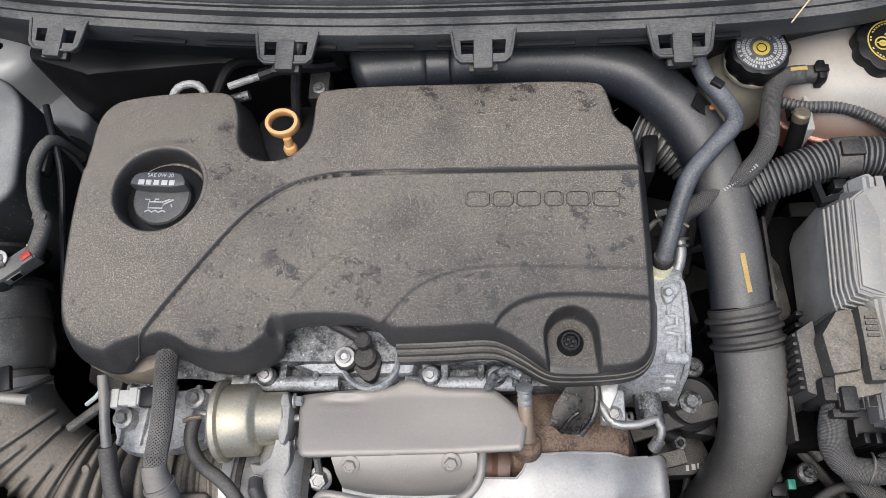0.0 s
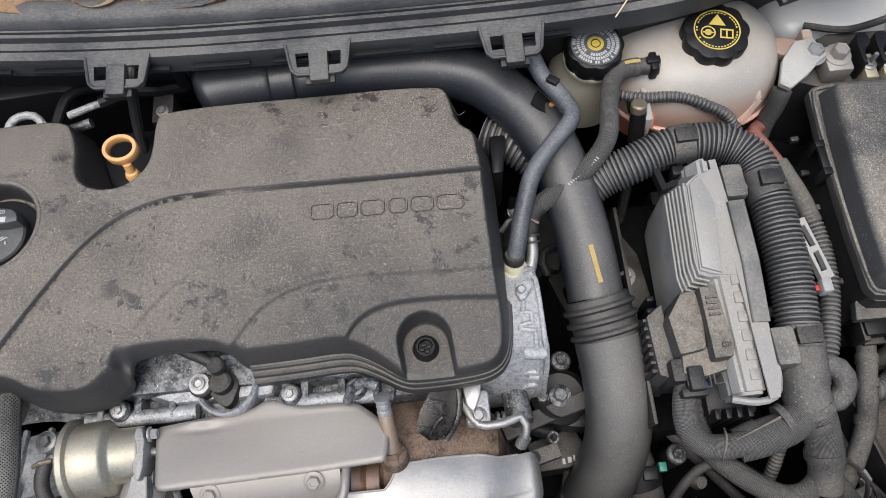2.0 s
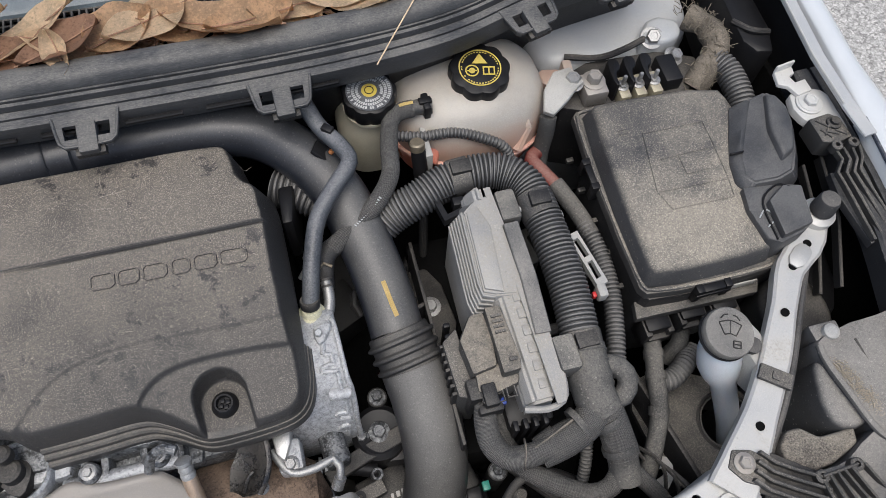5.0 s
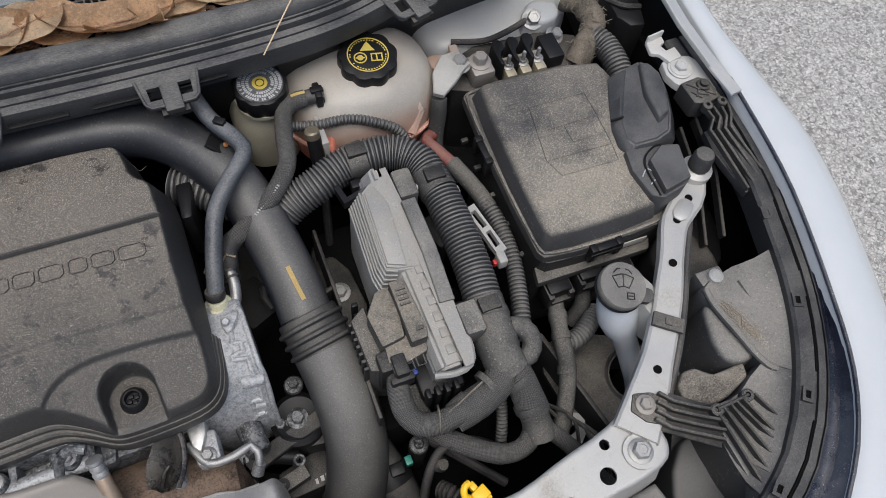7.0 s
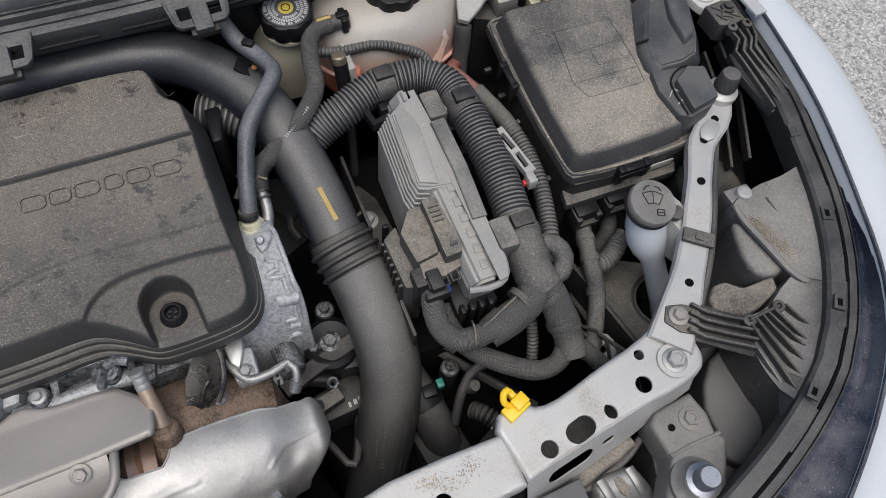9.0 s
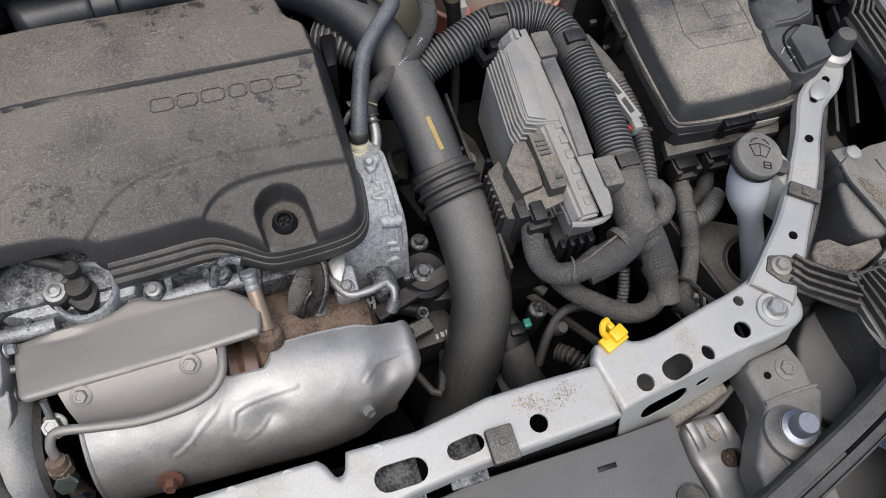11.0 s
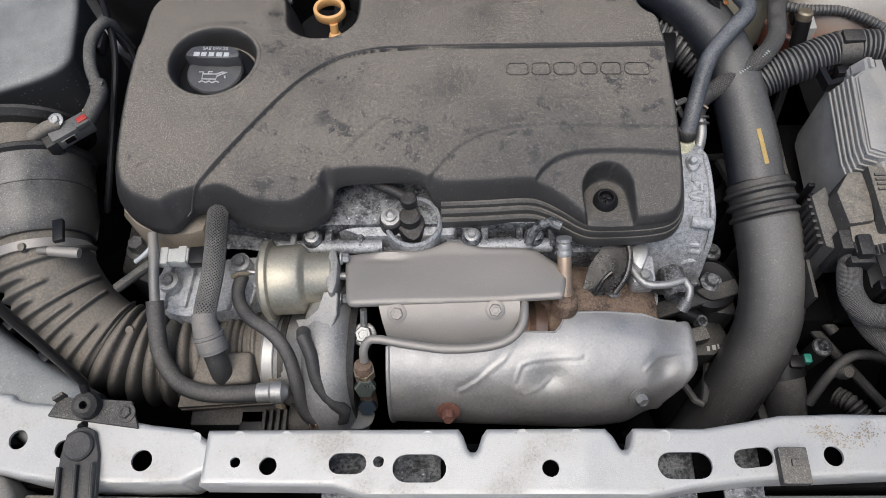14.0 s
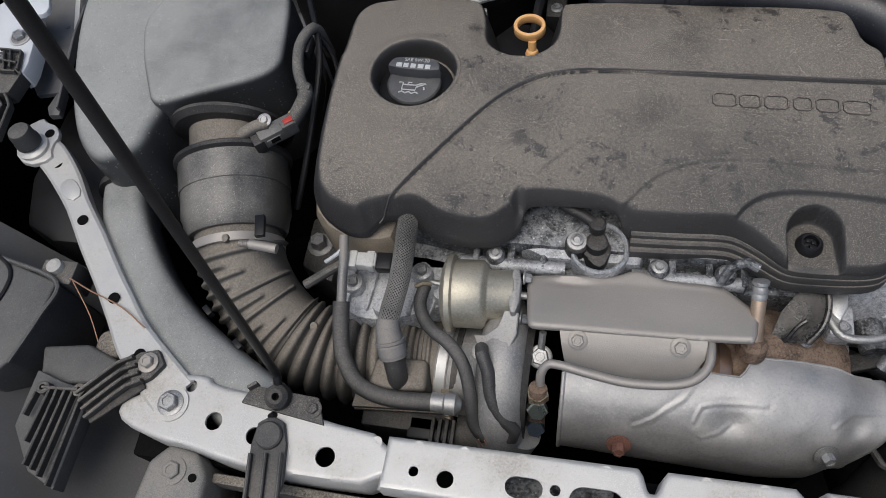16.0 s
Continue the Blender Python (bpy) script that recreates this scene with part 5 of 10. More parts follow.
bmesh.ops.contextual_create(bm, geom=[e for e in bm.edges if all(v.co.x > 0.3039 for v in e.verts)])
part("casting", bm, M_ALU, tb, angle=50)
rim = [(0.2985, -0.050, 0.784), (0.302, -0.059, 0.786), (0.303, -0.082, 0.786), (0.304, -0.112, 0.778), (0.306, -0.123, 0.766), (0.306, -0.136, 0.747), (0.305, -0.144, 0.725), (0.305, -0.151, 0.694), (0.305, -0.152, 0.660)]
part("rim", tube(rim, 0.0027, 10, 0.003), M_ALU, tb)
for line in ([(0.288, -0.077), (0.286, -0.089), (0.294, -0.091), (0.294, -0.099), (0.282, -0.101), (0.282, -0.105), (0.296, -0.107), (0.296, -0.116), (0.297, -0.122)],
             [(0.298, -0.129), (0.297, -0.138), (0.286, -0.138), (0.287, -0.141), (0.298, -0.142)], [(0.284, -0.1475), (0.288, -0.1460), (0.295, -0.1460), (0.294, -0.150)]):
    zed = lambda y: float(np.interp(y, [q[0] for q in FACE[1:9]], [q[1] for q in FACE[1:9]]))
    pts = [Vector((x, y, zed(y))) for x, y in line]
    bm = bmesh.new()
    for a, b in zip(pts, pts[1:]):
        sweep(bm, [a, a.lerp(b, 0.5), b], 0.0027, 8)
    part("rim_rib", bm, M_ALU, tb)
part("boss", tube([(0.284, -0.124, 0.766), (0.290, -0.125, 0.766), (0.304, -0.126, 0.764)], 0.0065, 16, 0.003), M_ALU, tb)
part("corner_block", prism([(0.281, -0.061), (0.300, -0.057), (0.298, -0.066), (0.290, -0.078), (0.284, -0.080), (0.281, -0.072)], 0.780, 0.7925, 0.0025, 3), M_ALU, tb)
part("corner_stud", lathe([(0, 0), (0.0042, 0), (0.0042, 0.006), (0.0030, 0.008), (0, 0.008)], (0.2855, -0.068, 0.791), (0.1, -0.3, 1), 14), M_ALU, tb)
part("spigot", lathe([(0, 0), (0.0135, 0), (0.0135, 0.03), (0.0115, 0.034), (0, 0.034)], (0.274, -0.148, 0.702), (0.1, -1, 0.1), 22), M_ALU_DIRTY, tb)
lug = thing("lifting_lug", (0.225, -0.165, 0.74), "shiny cast lug with a bolt and a bent coolant pipe", "bracket")
LUG = [(0.221, -0.148), (0.231, -0.142), (0.240, -0.143), (0.238, -0.158), (0.230, -0.174), (0.223, -0.166)]
PIPE = [(0.218, -0.160, 0.748), (0.222, -0.168, 0.748), (0.234, -0.185, 0.748), (0.257, -0.186, 0.748), (0.274, -0.181, 0.746), (0.279, -0.188, 0.744), (0.277, -0.199, 0.738), (0.272, -0.206, 0.730)]
bm = prism(LUG, 0.738, 0.757, 0.0025)
part("lug", bm, surf("bright_cast_lug", (0.55, 0.55, 0.54), 0.4, metal=0.6, var=0.2, bump=0.6), lug)
part("lug_foot", box(0.222, -0.184, 0.72, 0.246, -0.152, 0.748, 0.004), M_ALU, lug)
part("lug_bolt", hexbolt((0.234, -0.177, 0.748), 0.0055, 0.007), M_BOLT, lug)
part("coolant_pipe", tube(PIPE, 0.0042, 12), M_BOLT, lug)
part("pipe_boot", tube([Vector(PIPE[-2]), Vector(PIPE[-1])], 0.0062, 12), M_BOLT, lug)
cone = thing("exhaust_gasket_flap", (0.20, -0.17, 0.70), "glossy black folded bracket flap beside the exhaust", "bracket")
M_GLOSS = surf("wet_black_rubber", (0.012, 0.012, 0.013), 0.25, bump=0.5, fine=300, big=60, spec=0.6, dust=0.2)
FL = [[(0.207, -0.138, 0.772), (0.216, -0.150, 0.770), (0.217, -0.168, 0.766), (0.212, -0.184, 0.760), (0.202, -0.196, 0.750)],
      [(0.199, -0.143, 0.766), (0.206, -0.154, 0.762), (0.205, -0.170, 0.757), (0.200, -0.184, 0.751), (0.192, -0.195, 0.742)],
      [(0.190, -0.152, 0.760), (0.192, -0.164, 0.756), (0.190, -0.176, 0.751), (0.186, -0.186, 0.745), (0.180, -0.193, 0.736)],
      [(0.178, -0.168, 0.752), (0.176, -0.175, 0.748), (0.174, -0.181, 0.744), (0.172, -0.187, 0.738), (0.168, -0.191, 0.730)]]
bm = loft(bmesh.new(), [[Vector(p) for p in chaikin(row, 2, closed=False)] for row in FL], closed=False)
bmesh.ops.solidify(bm, geom=bm.faces[:], thickness=0.003)
part("flap", bm, M_GLOSS, cone, angle=50)
part("rolled_edge", tube(FL[0], 0.0030, 10, 0.004), M_GLOSS, cone)
part("flap_ridge", tube([(0.200, -0.176, 0.757), (0.193, -0.181, 0.753), (0.186, -0.190, 0.742)], 0.0022, 8, 0.004), M_GLOSS, cone)
part("flap_stud", hexbolt((0.203, -0.190, 0.742), 0.0045, 0.006, (0.2, -0.4, 1)), M_ALU_DIRTY, cone)


# ---- right: reservoirs ----
def lobed(r, lobes, amp, n=72):
    return [(r + amp * (0.5 + 0.5 * math.cos(lobes * 2 * math.pi * k / n)) ** 0.5 - amp, 2 * math.pi * k / n) for k in range(n)]


def knob(place, r, lobes, amp, h, tilt, n=72):
    """A screw cap with finger lobes."""
    bm = bmesh.new()
    m = Matrix.Translation(place) @ tilt
    rings = []
    for s, zz in ((0.0, -h), (0.97, -h), (1.0, -h + 0.002), (1.0, -0.003), (0.97, -0.0008), (0.92, 0.0), (0.0, 0.0)):
        rings.append([m @ Vector((max(q * s, 1e-5) * math.cos(a), max(q * s, 1e-5) * math.sin(a), zz)) for q, a in lobed(r, lobes, amp, n)])
    return loft(bm, rings)


def disc_text(place, tilt, r0, r1, count, parent, material, name="ring_print", z=0.0004, rows=1, gap=0.25):
    """Unreadable ring print as short bars."""
    bm = bmesh.new()
    m = Matrix.Translation(place) @ tilt
    for r in range(rows):
        a0 = r0 + (r1 - r0) * (r + 0.12) / rows
        a1 = r0 + (r1 - r0) * (r + 0.88) / rows
        n = int(count * (a0 + a1) / (r0 + r1))
        for k in range(n):
            if random.random() < 0.12:
                continue
            t0, t1 = 2 * math.pi * k / n, 2 * math.pi * (k + 1 - gap) / n
            q = [m @ Vector((rr * math.cos(t), rr * math.sin(t), z)) for rr, t in ((a0, t0), (a1, t0), (a1, t1), (a0, t1))]
            bm.faces.new([bm.verts.new(p) for p in q])
    return tagged(part(name, bm, material, parent), kind="stuff")


def blob(cx, cy, rows, n=48, power=2.6, turn=0.0):
    """A rounded tank from rows of (z, half width, half depth)."""
    rings = []
    for z, a, b in rows:
        ring = []
        for k in range(n):
            t = 2 * math.pi * k / n
            c, s = math.cos(t), math.sin(t)
            x = a * math.copysign(abs(c) ** (2 / power), c)
            y = b * math.copysign(abs(s) ** (2 / power), s)
            ring.append(Vector((cx + x * math.cos(turn) - y * math.sin(turn), cy + x * math.sin(turn) + y * math.cos(turn), z)))
        rings.append(ring)
    return loft(bmesh.new(), rings)


T0 = Matrix.Rotation(radians(4), 4, "X")
brake = thing("brake_fluid_reservoir", (0.39, 0.19, 0.70), "yellowed brake fluid reservoir with a printed black cap", "reservoir")
part("body", blob(0.393, 0.190, ((0.70, 0.030, 0.030), (0.705, 0.036, 0.036), (0.765, 0.040, 0.038), (0.778, 0.036, 0.034), (0.787, 0.030, 0.030), (0.792, 0.026, 0.026), (0.818, 0.025, 0.025))), M_RES, brake)
part("neck_ring", lathe([(0.0, 0), (0.030, 0), (0.030, 0.004), (0, 0.004)], (0.392, 0.176, 0.806), n=32), M_RES, brake)
bcap = part("cap", knob((0.392, 0.174, 0.836), 0.0305, 9, 0.0022, 0.024, T0), M_BLACK_CLEAN, brake, "black screw cap with a printed warning ring")
part("cap_disc", merge(lathe([(0, 0), (0.0255, 0), (0.0255, 0.0006), (0, 0.0006)], n=40), None, Matrix.Translation((0.392, 0.174, 0.836)) @ T0), M_RUBBER_BLUE, bcap)
random.seed(2)
disc_text((0.392, 0.174, 0.8368), T0, 0.0115, 0.0245, 44, bcap, M_PRINT_W, rows=3)
bm = lathe([(0, 0), (0.0085, 0), (0.0085, 0.0005), (0, 0.0005)], n=28)
part("centre_dot", merge(bm, None, Matrix.Translation((0.392, 0.174, 0.8366)) @ T0), M_PRINT_Y, bcap)
part("centre_ring", merge(lathe([(0.0042, 0), (0.0052, 0), (0.0052, 0.0006), (0.0042, 0.0006)], n=24), None, Matrix.Translation((0.392, 0.174, 0.8368)) @ T0), M_BLACK_CLEAN, bcap)

tank = thing("coolant_tank", (0.51, 0.19, 0.68), "milky coolant expansion tank with pink coolant and black cap", "expansion tank")
TX, TY = 0.508, 0.188
part("upper_shell", blob(TX, TY, ((0.7565, 0.096, 0.080), (0.763, 0.0965, 0.0805), (0.785, 0.093, 0.077), (0.803, 0.085, 0.070), (0.815, 0.070, 0.058), (0.821, 0.050, 0.045), (0.823, 0.034, 0.033), (0.824, 0.0, 0.0)), power=2.3, turn=radians(-6)), M_TANK, tank)
part("lower_shell", blob(TX, TY, ((0.69, 0.07, 0.055), (0.70, 0.085, 0.068), (0.73, 0.093, 0.076), (0.7515, 0.095, 0.079)), power=2.3, turn=radians(-6)), M_COOLANT, tank, "lower tank shell pink with coolant")
part("weld_seam", blob(TX, TY, ((0.7515, 0.098, 0.082), (0.7525, 0.0995, 0.0835), (0.7555, 0.0995, 0.0835), (0.7565, 0.098, 0.082)), power=2.3, turn=radians(-6)), surf("pink_seam_plastic", (0.78, 0.45, 0.36), 0.35, bump=0.0, sub=0.3), tank)
TC = (0.5175, 0.1755, 0.838)
tcap = part("cap", knob(TC, 0.0350, 9, 0.0030, 0.024, T0), M_BLACK_CLEAN, tank, "black screw cap with yellow warning symbols")
tm = Matrix.Translation((TC[0], TC[1], TC[2] + 0.0004)) @ T0 @ Matrix.Rotation(radians(-12), 4, "Z")
part("symbol_ring", merge(lathe([(0.0225, 0), (0.0238, 0), (0.0238, 0.0006), (0.0225, 0.0006)], n=44), None, tm), M_PRINT_Y, tcap)
bm = bmesh.new()
tube([tm @ Vector(p) for p in ((-0.0075, 0.006, 0), (0.0, 0.0175, 0))], 0.0009, 5, 0.004, bm=bm)
prism([(-0.0085, 0.0055), (0.0085, 0.0055), (0.0, 0.0185)], 0.0, 0.0006, bm=bm, m=tm)
part("warning_triangle", bm, M_PRINT_Y, tcap)
bm = bmesh.new()
merge(lathe([(0.0062, 0), (0.0076, 0), (0.0076, 0.0006), (0.0062, 0.0006)], (-0.009, -0.004, 0), n=26), bm, tm)
prism(circle(-0.009, -0.004, 0.0036, 14), 0, 0.0006, bm=bm, m=tm)
box(-0.0145, -0.0046, 0, -0.0035, -0.0034, 0.0006, 0, bm, tm)
part("do_not_open_sign", bm, M_PRINT_Y, tcap)
bm = bmesh.new()
sheet([(0.003, -0.0095), (0.0165, -0.0095), (0.0165, 0.0015), (0.003, 0.0015)], [[(0.0045, -0.008), (0.009, -0.008), (0.009, 0.0), (0.0045, 0.0)], [(0.0105, -0.008), (0.015, -0.008), (0.015, 0.0), (0.0105, 0.0)]], 0, 0.0006, bm, m=tm)
part("book_sign", bm, M_PRINT_Y, tcap)
disc_text((TC[0], TC[1], TC[2] + 0.0002), T0, 0.0195, 0.0215, 40, tcap, M_PRINT_Y, gap=0.4)
bm = bmesh.new()
prism(chaikin([(0.600, 0.180), (0.632, 0.176), (0.636, 0.198), (0.600, 0.205)], 1), 0.770, 0.778, 0.002, bm=bm)
prism([(0.628, 0.172), (0.640, 0.171), (0.643, 0.202), (0.631, 0.203)], 0.762, 0.790, 0.003, bm=bm)
part("side_lug", bm, M_TANK, tank)
part("level_stripe", tube([(0.562, 0.128, 0.785), (0.566, 0.130, 0.79), (0.556, 0.122, 0.772), (0.548, 0.1135, 0.760)], 0.011, 10, squash=0.6), M_TANK, tank)
part("outlet_stub", tube([(0.455, 0.128, 0.772), (0.448, 0.115, 0.762)], 0.008, 10), M_COOLANT, tank)

loom_t = thing("thin_ribbed_loom", (0.48, 0.13, 0.76), "thin black corrugated cable loom", "cable loom")
part("loom", ribbed([(0.400, 0.138, 0.795), (0.416, 0.133, 0.800), (0.439, 0.1255, 0.802), (0.476, 0.1225, 0.802), (0.505, 0.1105, 0.799), (0.527, 0.100, 0.790), (0.536, 0.092, 0.77), (0.537, 0.088, 0.74)], 0.0062, 0.0042, 0.0015, 12), M_CONDUIT, loom_t)
part("holder", box(0.425, 0.118, 0.785, 0.440, 0.134, 0.800, 0.002), M_BLACK_CLEAN, loom_t)
stick = thing("gearbox_breather", (0.425, 0.05, 0.62), "thin black breather rod with a brass tip", "breather")
part("rod", tube([(0.431, 0.106, 0.80), (0.431, 0.088, 0.76), (0.425, 0.055, 0.70), (0.414, 0.015, 0.63)], 0.0055, 10), M_BLACK, stick)
part("body", tube([(0.4305, 0.108, 0.805), (0.431, 0.092, 0.77)], 0.0085, 12), M_BLACK_CLEAN, stick)
part("tip", lathe([(0, 0), (0.0075, 0), (0.0085, 0.004), (0.0085, 0.011), (0.007, 0.013), (0, 0.013)], (0.430, 0.108, 0.803), (0, 0.3, 1), 16), M_BRASS, stick)
part("strap", box(0.421, 0.076, 0.74, 0.441, 0.090, 0.748, 0.001), M_BLACK_CLEAN, stick)
part("pale_bracket", prism([(0.438, 0.10), (0.446, 0.10), (0.446, 0.14), (0.440, 0.14)], 0.76, 0.80, 0.001), M_WHITE_PLASTIC, stick)

# ---- control unit ----
M_PLUG = surf("dust_caked_plug_plastic", (0.050, 0.049, 0.047), 0.6, dust=0.85, dust_col=(0.27, 0.24, 0.195), bump=0.8, fine=500, big=40, speck=0.6, patch_at=(0.25, 0.60), fleck=0.5)
M_LUG = surf("dusty_grey_lug", (0.075, 0.074, 0.072), 0.6, dust=0.75, dust_col=(0.30, 0.28, 0.24), bump=0.5, speck=0.5, fleck=0.5)
ecu = thing("engine_control_unit", (0.46, -0.08, 0.66), "dusty finned aluminium engine control unit with plugs", "control unit")


def along_y(profile, y0, y1, slope=0.0, bevel=0.003, shift=0.0):
    own = bmesh.new()
    a = [own.verts.new((x, y0, zz)) for x, zz in profile]
    b = [own.verts.new((x + shift, y1, zz + slope)) for x, zz in profile]
    own.faces.new(a)
    own.faces.new(b[::-1])
    n = len(profile)
    for k in range(n):
        own.faces.new((a[k], a[(k + 1) % n], b[(k + 1) % n], b[k]))
    bmesh.ops.recalc_face_normals(own, faces=own.faces)
    bmesh.ops.bevel(own, geom=own.edges[:], offset=bevel, segments=2, affect="EDGES", clamp_overlap=True)
    return own


def ecu_z(y):
    return 0.829 - 0.12 * (0.034 - y)


top_ring = [(0.453, 0.010), (0.466, 0.019), (0.482, 0.024), (0.488, -0.012), (0.486, -0.084), (0.462, -0.080), (0.450, -0.075)]
mid_ring = [(0.440, 0.012), (0.448, 0.030), (0.486, 0.030), (0.491, -0.012), (0.490, -0.090), (0.462, -0.093), (0.437, -0.086)]
own = bmesh.new()
tops = [Vector((x, y, ecu_z(y) - 0.001)) for x, y in top_ring]
mids = [Vector((x, y, ecu_z(y) - 0.034)) for x, y in mid_ring]
loft(own, [[Vector((p.x, p.y, 0.70)) for p in mids], mids, tops])
bmesh.ops.recalc_face_normals(own, faces=own.faces)
bmesh.ops.bevel(own, geom=own.edges[:], offset=0.0016, segments=2, affect="EDGES", clamp_overlap=True)
part("finned_case", own, M_ECU, ecu)
part("shoulder", along_y([(0.452, 0.70), (0.458, 0.812), (0.470, 0.8275), (0.478, 0.829), (0.484, 0.70)], 0.036, 0.018, -0.002, 0.003), M_ECU, ecu)
part("lower_case", along_y([(0.456, 0.70), (0.457, 0.800), (0.466, 0.812), (0.486, 0.814), (0.492, 0.70)], -0.070, -0.190, -0.012, 0.003, 0.004), M_ECU, ecu)
for k in range(6):
    f = (k + 0.25) / 6
    pts = [tops[j].lerp(mids[j], f) + o for j, o in ((0, Vector((-0.0012, 0.001, 0.0008))), (6, Vector((-0.0012, -0.0012, 0.0008))), (5, Vector((0, -0.0014, 0.0008))))]
    pts = [pts[0], pts[0].lerp(pts[1], 0.86), pts[1].lerp(pts[2], 0.14), pts[1].lerp(pts[2], 0.93 - 0.05 * k)]
    part("cooling_fin", sweep(bmesh.new(), pts, 0.0015, 8), M_ECU, ecu)
part("mounting_flange", sheet([(0.482, 0.036), (0.489, 0.036), (0.494, -0.045), (0.500, -0.05), (0.503, -0.175), (0.497, -0.196), (0.488, -0.197), (0.484, -0.06)], [], 0.8185, 0.0025, height=lambda x, y: 0.055 * (y - 0.036) * 0.9), M_ECU, ecu)
part("raised_panel", prism([(0.456, 0.009), (0.468, 0.014), (0.476, -0.010), (0.471, -0.079), (0.453, -0.072)], -0.001, 0.0015, 0.0008, m=Matrix(((1, 0, 0, 0), (0, 1, 0, 0), (0, 0.12, 1, ecu_z(0.0)), (0, 0, 0, 1)))), M_ECU, ecu)
for k in range(6):
    y = -0.085 - k * 0.0175
    part("case_notch", box(0.478, y - 0.0055, 0.797, 0.4875, y + 0.0055, 0.8150 - 0.11 * (-y - 0.07), 0.0012), M_ECU, ecu)
part("end_rim", tube([(0.459, -0.192, 0.797), (0.480, -0.197, 0.799), (0.4955, -0.194, 0.802), (0.5015, -0.180, 0.804), (0.502, -0.15, 0.806)], 0.0035, 8), M_ECU, ecu)
for x, y, z0 in ((0.503, 0.012, 0.822), (0.513, -0.152, 0.815)):
    lg = part("grey_lug", box(x - 0.012, y - 0.018, z0 - 0.03, x + 0.010, y + 0.018, z0, 0.004), M_LUG, ecu)
    part("lug_screw", lathe([(0, 0), (0.005, 0), (0.005, 0.004), (0, 0.004)], (x + 0.010, y - 0.004, z0 - 0.012), (1, 0, 0), 12), M_BOLT, lg)
part("plug_hood", prism([(0.416, -0.113), (0.432, -0.090), (0.447, -0.089), (0.449, -0.118), (0.446, -0.146), (0.420, -0.150)], 0.73, 0.804, 0.004), M_PLUG, ecu)
part("hood_skirt", prism([(0.402, -0.104), (0.420, -0.092), (0.422, -0.168), (0.404, -0.162)], 0.70, 0.782, 0.003), M_BLACK_DUSTY, ecu)
for k in range(7):
    part("skirt_rib", box(0.399, -0.109 - k * 0.0082, 0.705, 0.404, -0.1055 - k * 0.0082, 0.779, 0.0008), M_BLACK, ecu)
part("hood_apron", prism([(0.422, -0.145), (0.448, -0.140), (0.467, -0.152), (0.463, -0.166), (0.436, -0.172), (0.420, -0.166)], 0.770, 0.7985, 0.003, taper=0.05), M_PLUG, ecu)
for x, y in ((0.428, -0.171), (0.440, -0.173), (0.452, -0.171)):
    part("latch_loop", tube([(x - 0.004, y + 0.004, 0.797), (x - 0.004, y - 0.006, 0.797), (x + 0.004, y - 0.006, 0.797), (x + 0.004, y + 0.004, 0.797)], 0.0011, 6, 0.02), M_BLACK_DUSTY, ecu)
lev = part("plug_lever", prism([(0.447, -0.089), (0.463, -0.090), (0.4675, -0.145), (0.465, -0.157), (0.447, -0.158)], 0.78, 0.8135, 0.0025), M_PLUG, ecu)
for k in range(4):
    part("grip_slit", box(0.4505, -0.102 - k * 0.0055, 0.8125, 0.4610, -0.0992 - k * 0.0055, 0.8155, 0.0004), M_BLACK_DUSTY, lev)
part("lever_tab", box(0.456, -0.148, 0.812, 0.4635, -0.1445, 0.8155, 0.0004), M_BLACK_DUSTY, lev)
bm = bmesh.new()
box(0.412, -0.172, 0.74, 0.446, -0.150, 0.796, 0.003, bm)
box(0.424, -0.182, 0.785, 0.438, -0.160, 0.804, 0.002, bm)
box(0.418, -0.186, 0.776, 0.442, -0.178, 0.794, 0.002, bm)
part("cable_outlet", bm, M_BLACK, ecu)
for k in range(5):
    part("plug_rib", box(0.410 - 0.001 * k, -0.085 - k * 0.011, 0.70, 0.417, -0.080 - k * 0.011, 0.768 - k * 0.003, 0.001), M_BLACK_CLEAN, ecu)
low_plug = part("lower_plug", box(0.446, -0.200, 0.66, 0.492, -0.15, 0.765, 0.003), M_BLACK_CLEAN, ecu)
for k in range(4):
    part("plug_tab", box(0.448 + k * 0.010, -0.206, 0.70, 0.453 + k * 0.010, -0.196, 0.778, 0.001), M_BLACK_CLEAN, low_plug)
part("blue_seal", box(0.443, -0.176, 0.762, 0.450, -0.168, 0.770, 0.001), surf("blue_seal_plastic", (0.03, 0.07, 0.35), 0.4), ecu)

tray = thing("battery_tray", (0.45, -0.06, 0.5), "black plastic carrier bracket around the control unit", "bracket")
bm = bmesh.new()
prism([(0.400, 0.03), (0.404, 0.03), (0.404, -0.20), (0.400, -0.20)], 0.56, 0.745, 0.001, bm=bm)
prism([(0.36, -0.055), (0.402, -0.04), (0.402, -0.045), (0.36, -0.06)], 0.60, 0.74, 0.001, bm=bm)
prism([(0.36, -0.105), (0.402, -0.095), (0.402, -0.10), (0.36, -0.11)], 0.60, 0.72, 0.001, bm=bm)
part("side_wall", bm, M_BLACK, tray)
bm = prism([(0.402, 0.06), (0.52, 0.06), (0.53, -0.20), (0.402, -0.20)], 0.54, 0.68, 0.006)
part("base", bm, M_DARK, tray)
bm = bmesh.new()
sheet([(0.430, 0.045), (0.472, 0.052), (0.474, 0.025), (0.436, 0.015)], [[(0.437, 0.040), (0.466, 0.045), (0.468, 0.030), (0.441, 0.022)]], 0.795, 0.012, bm)
box(0.450, 0.030, 0.790, 0.462, 0.040, 0.808, 0.001, bm)
part("socket_frame", bm, M_BLACK_CLEAN, tray)
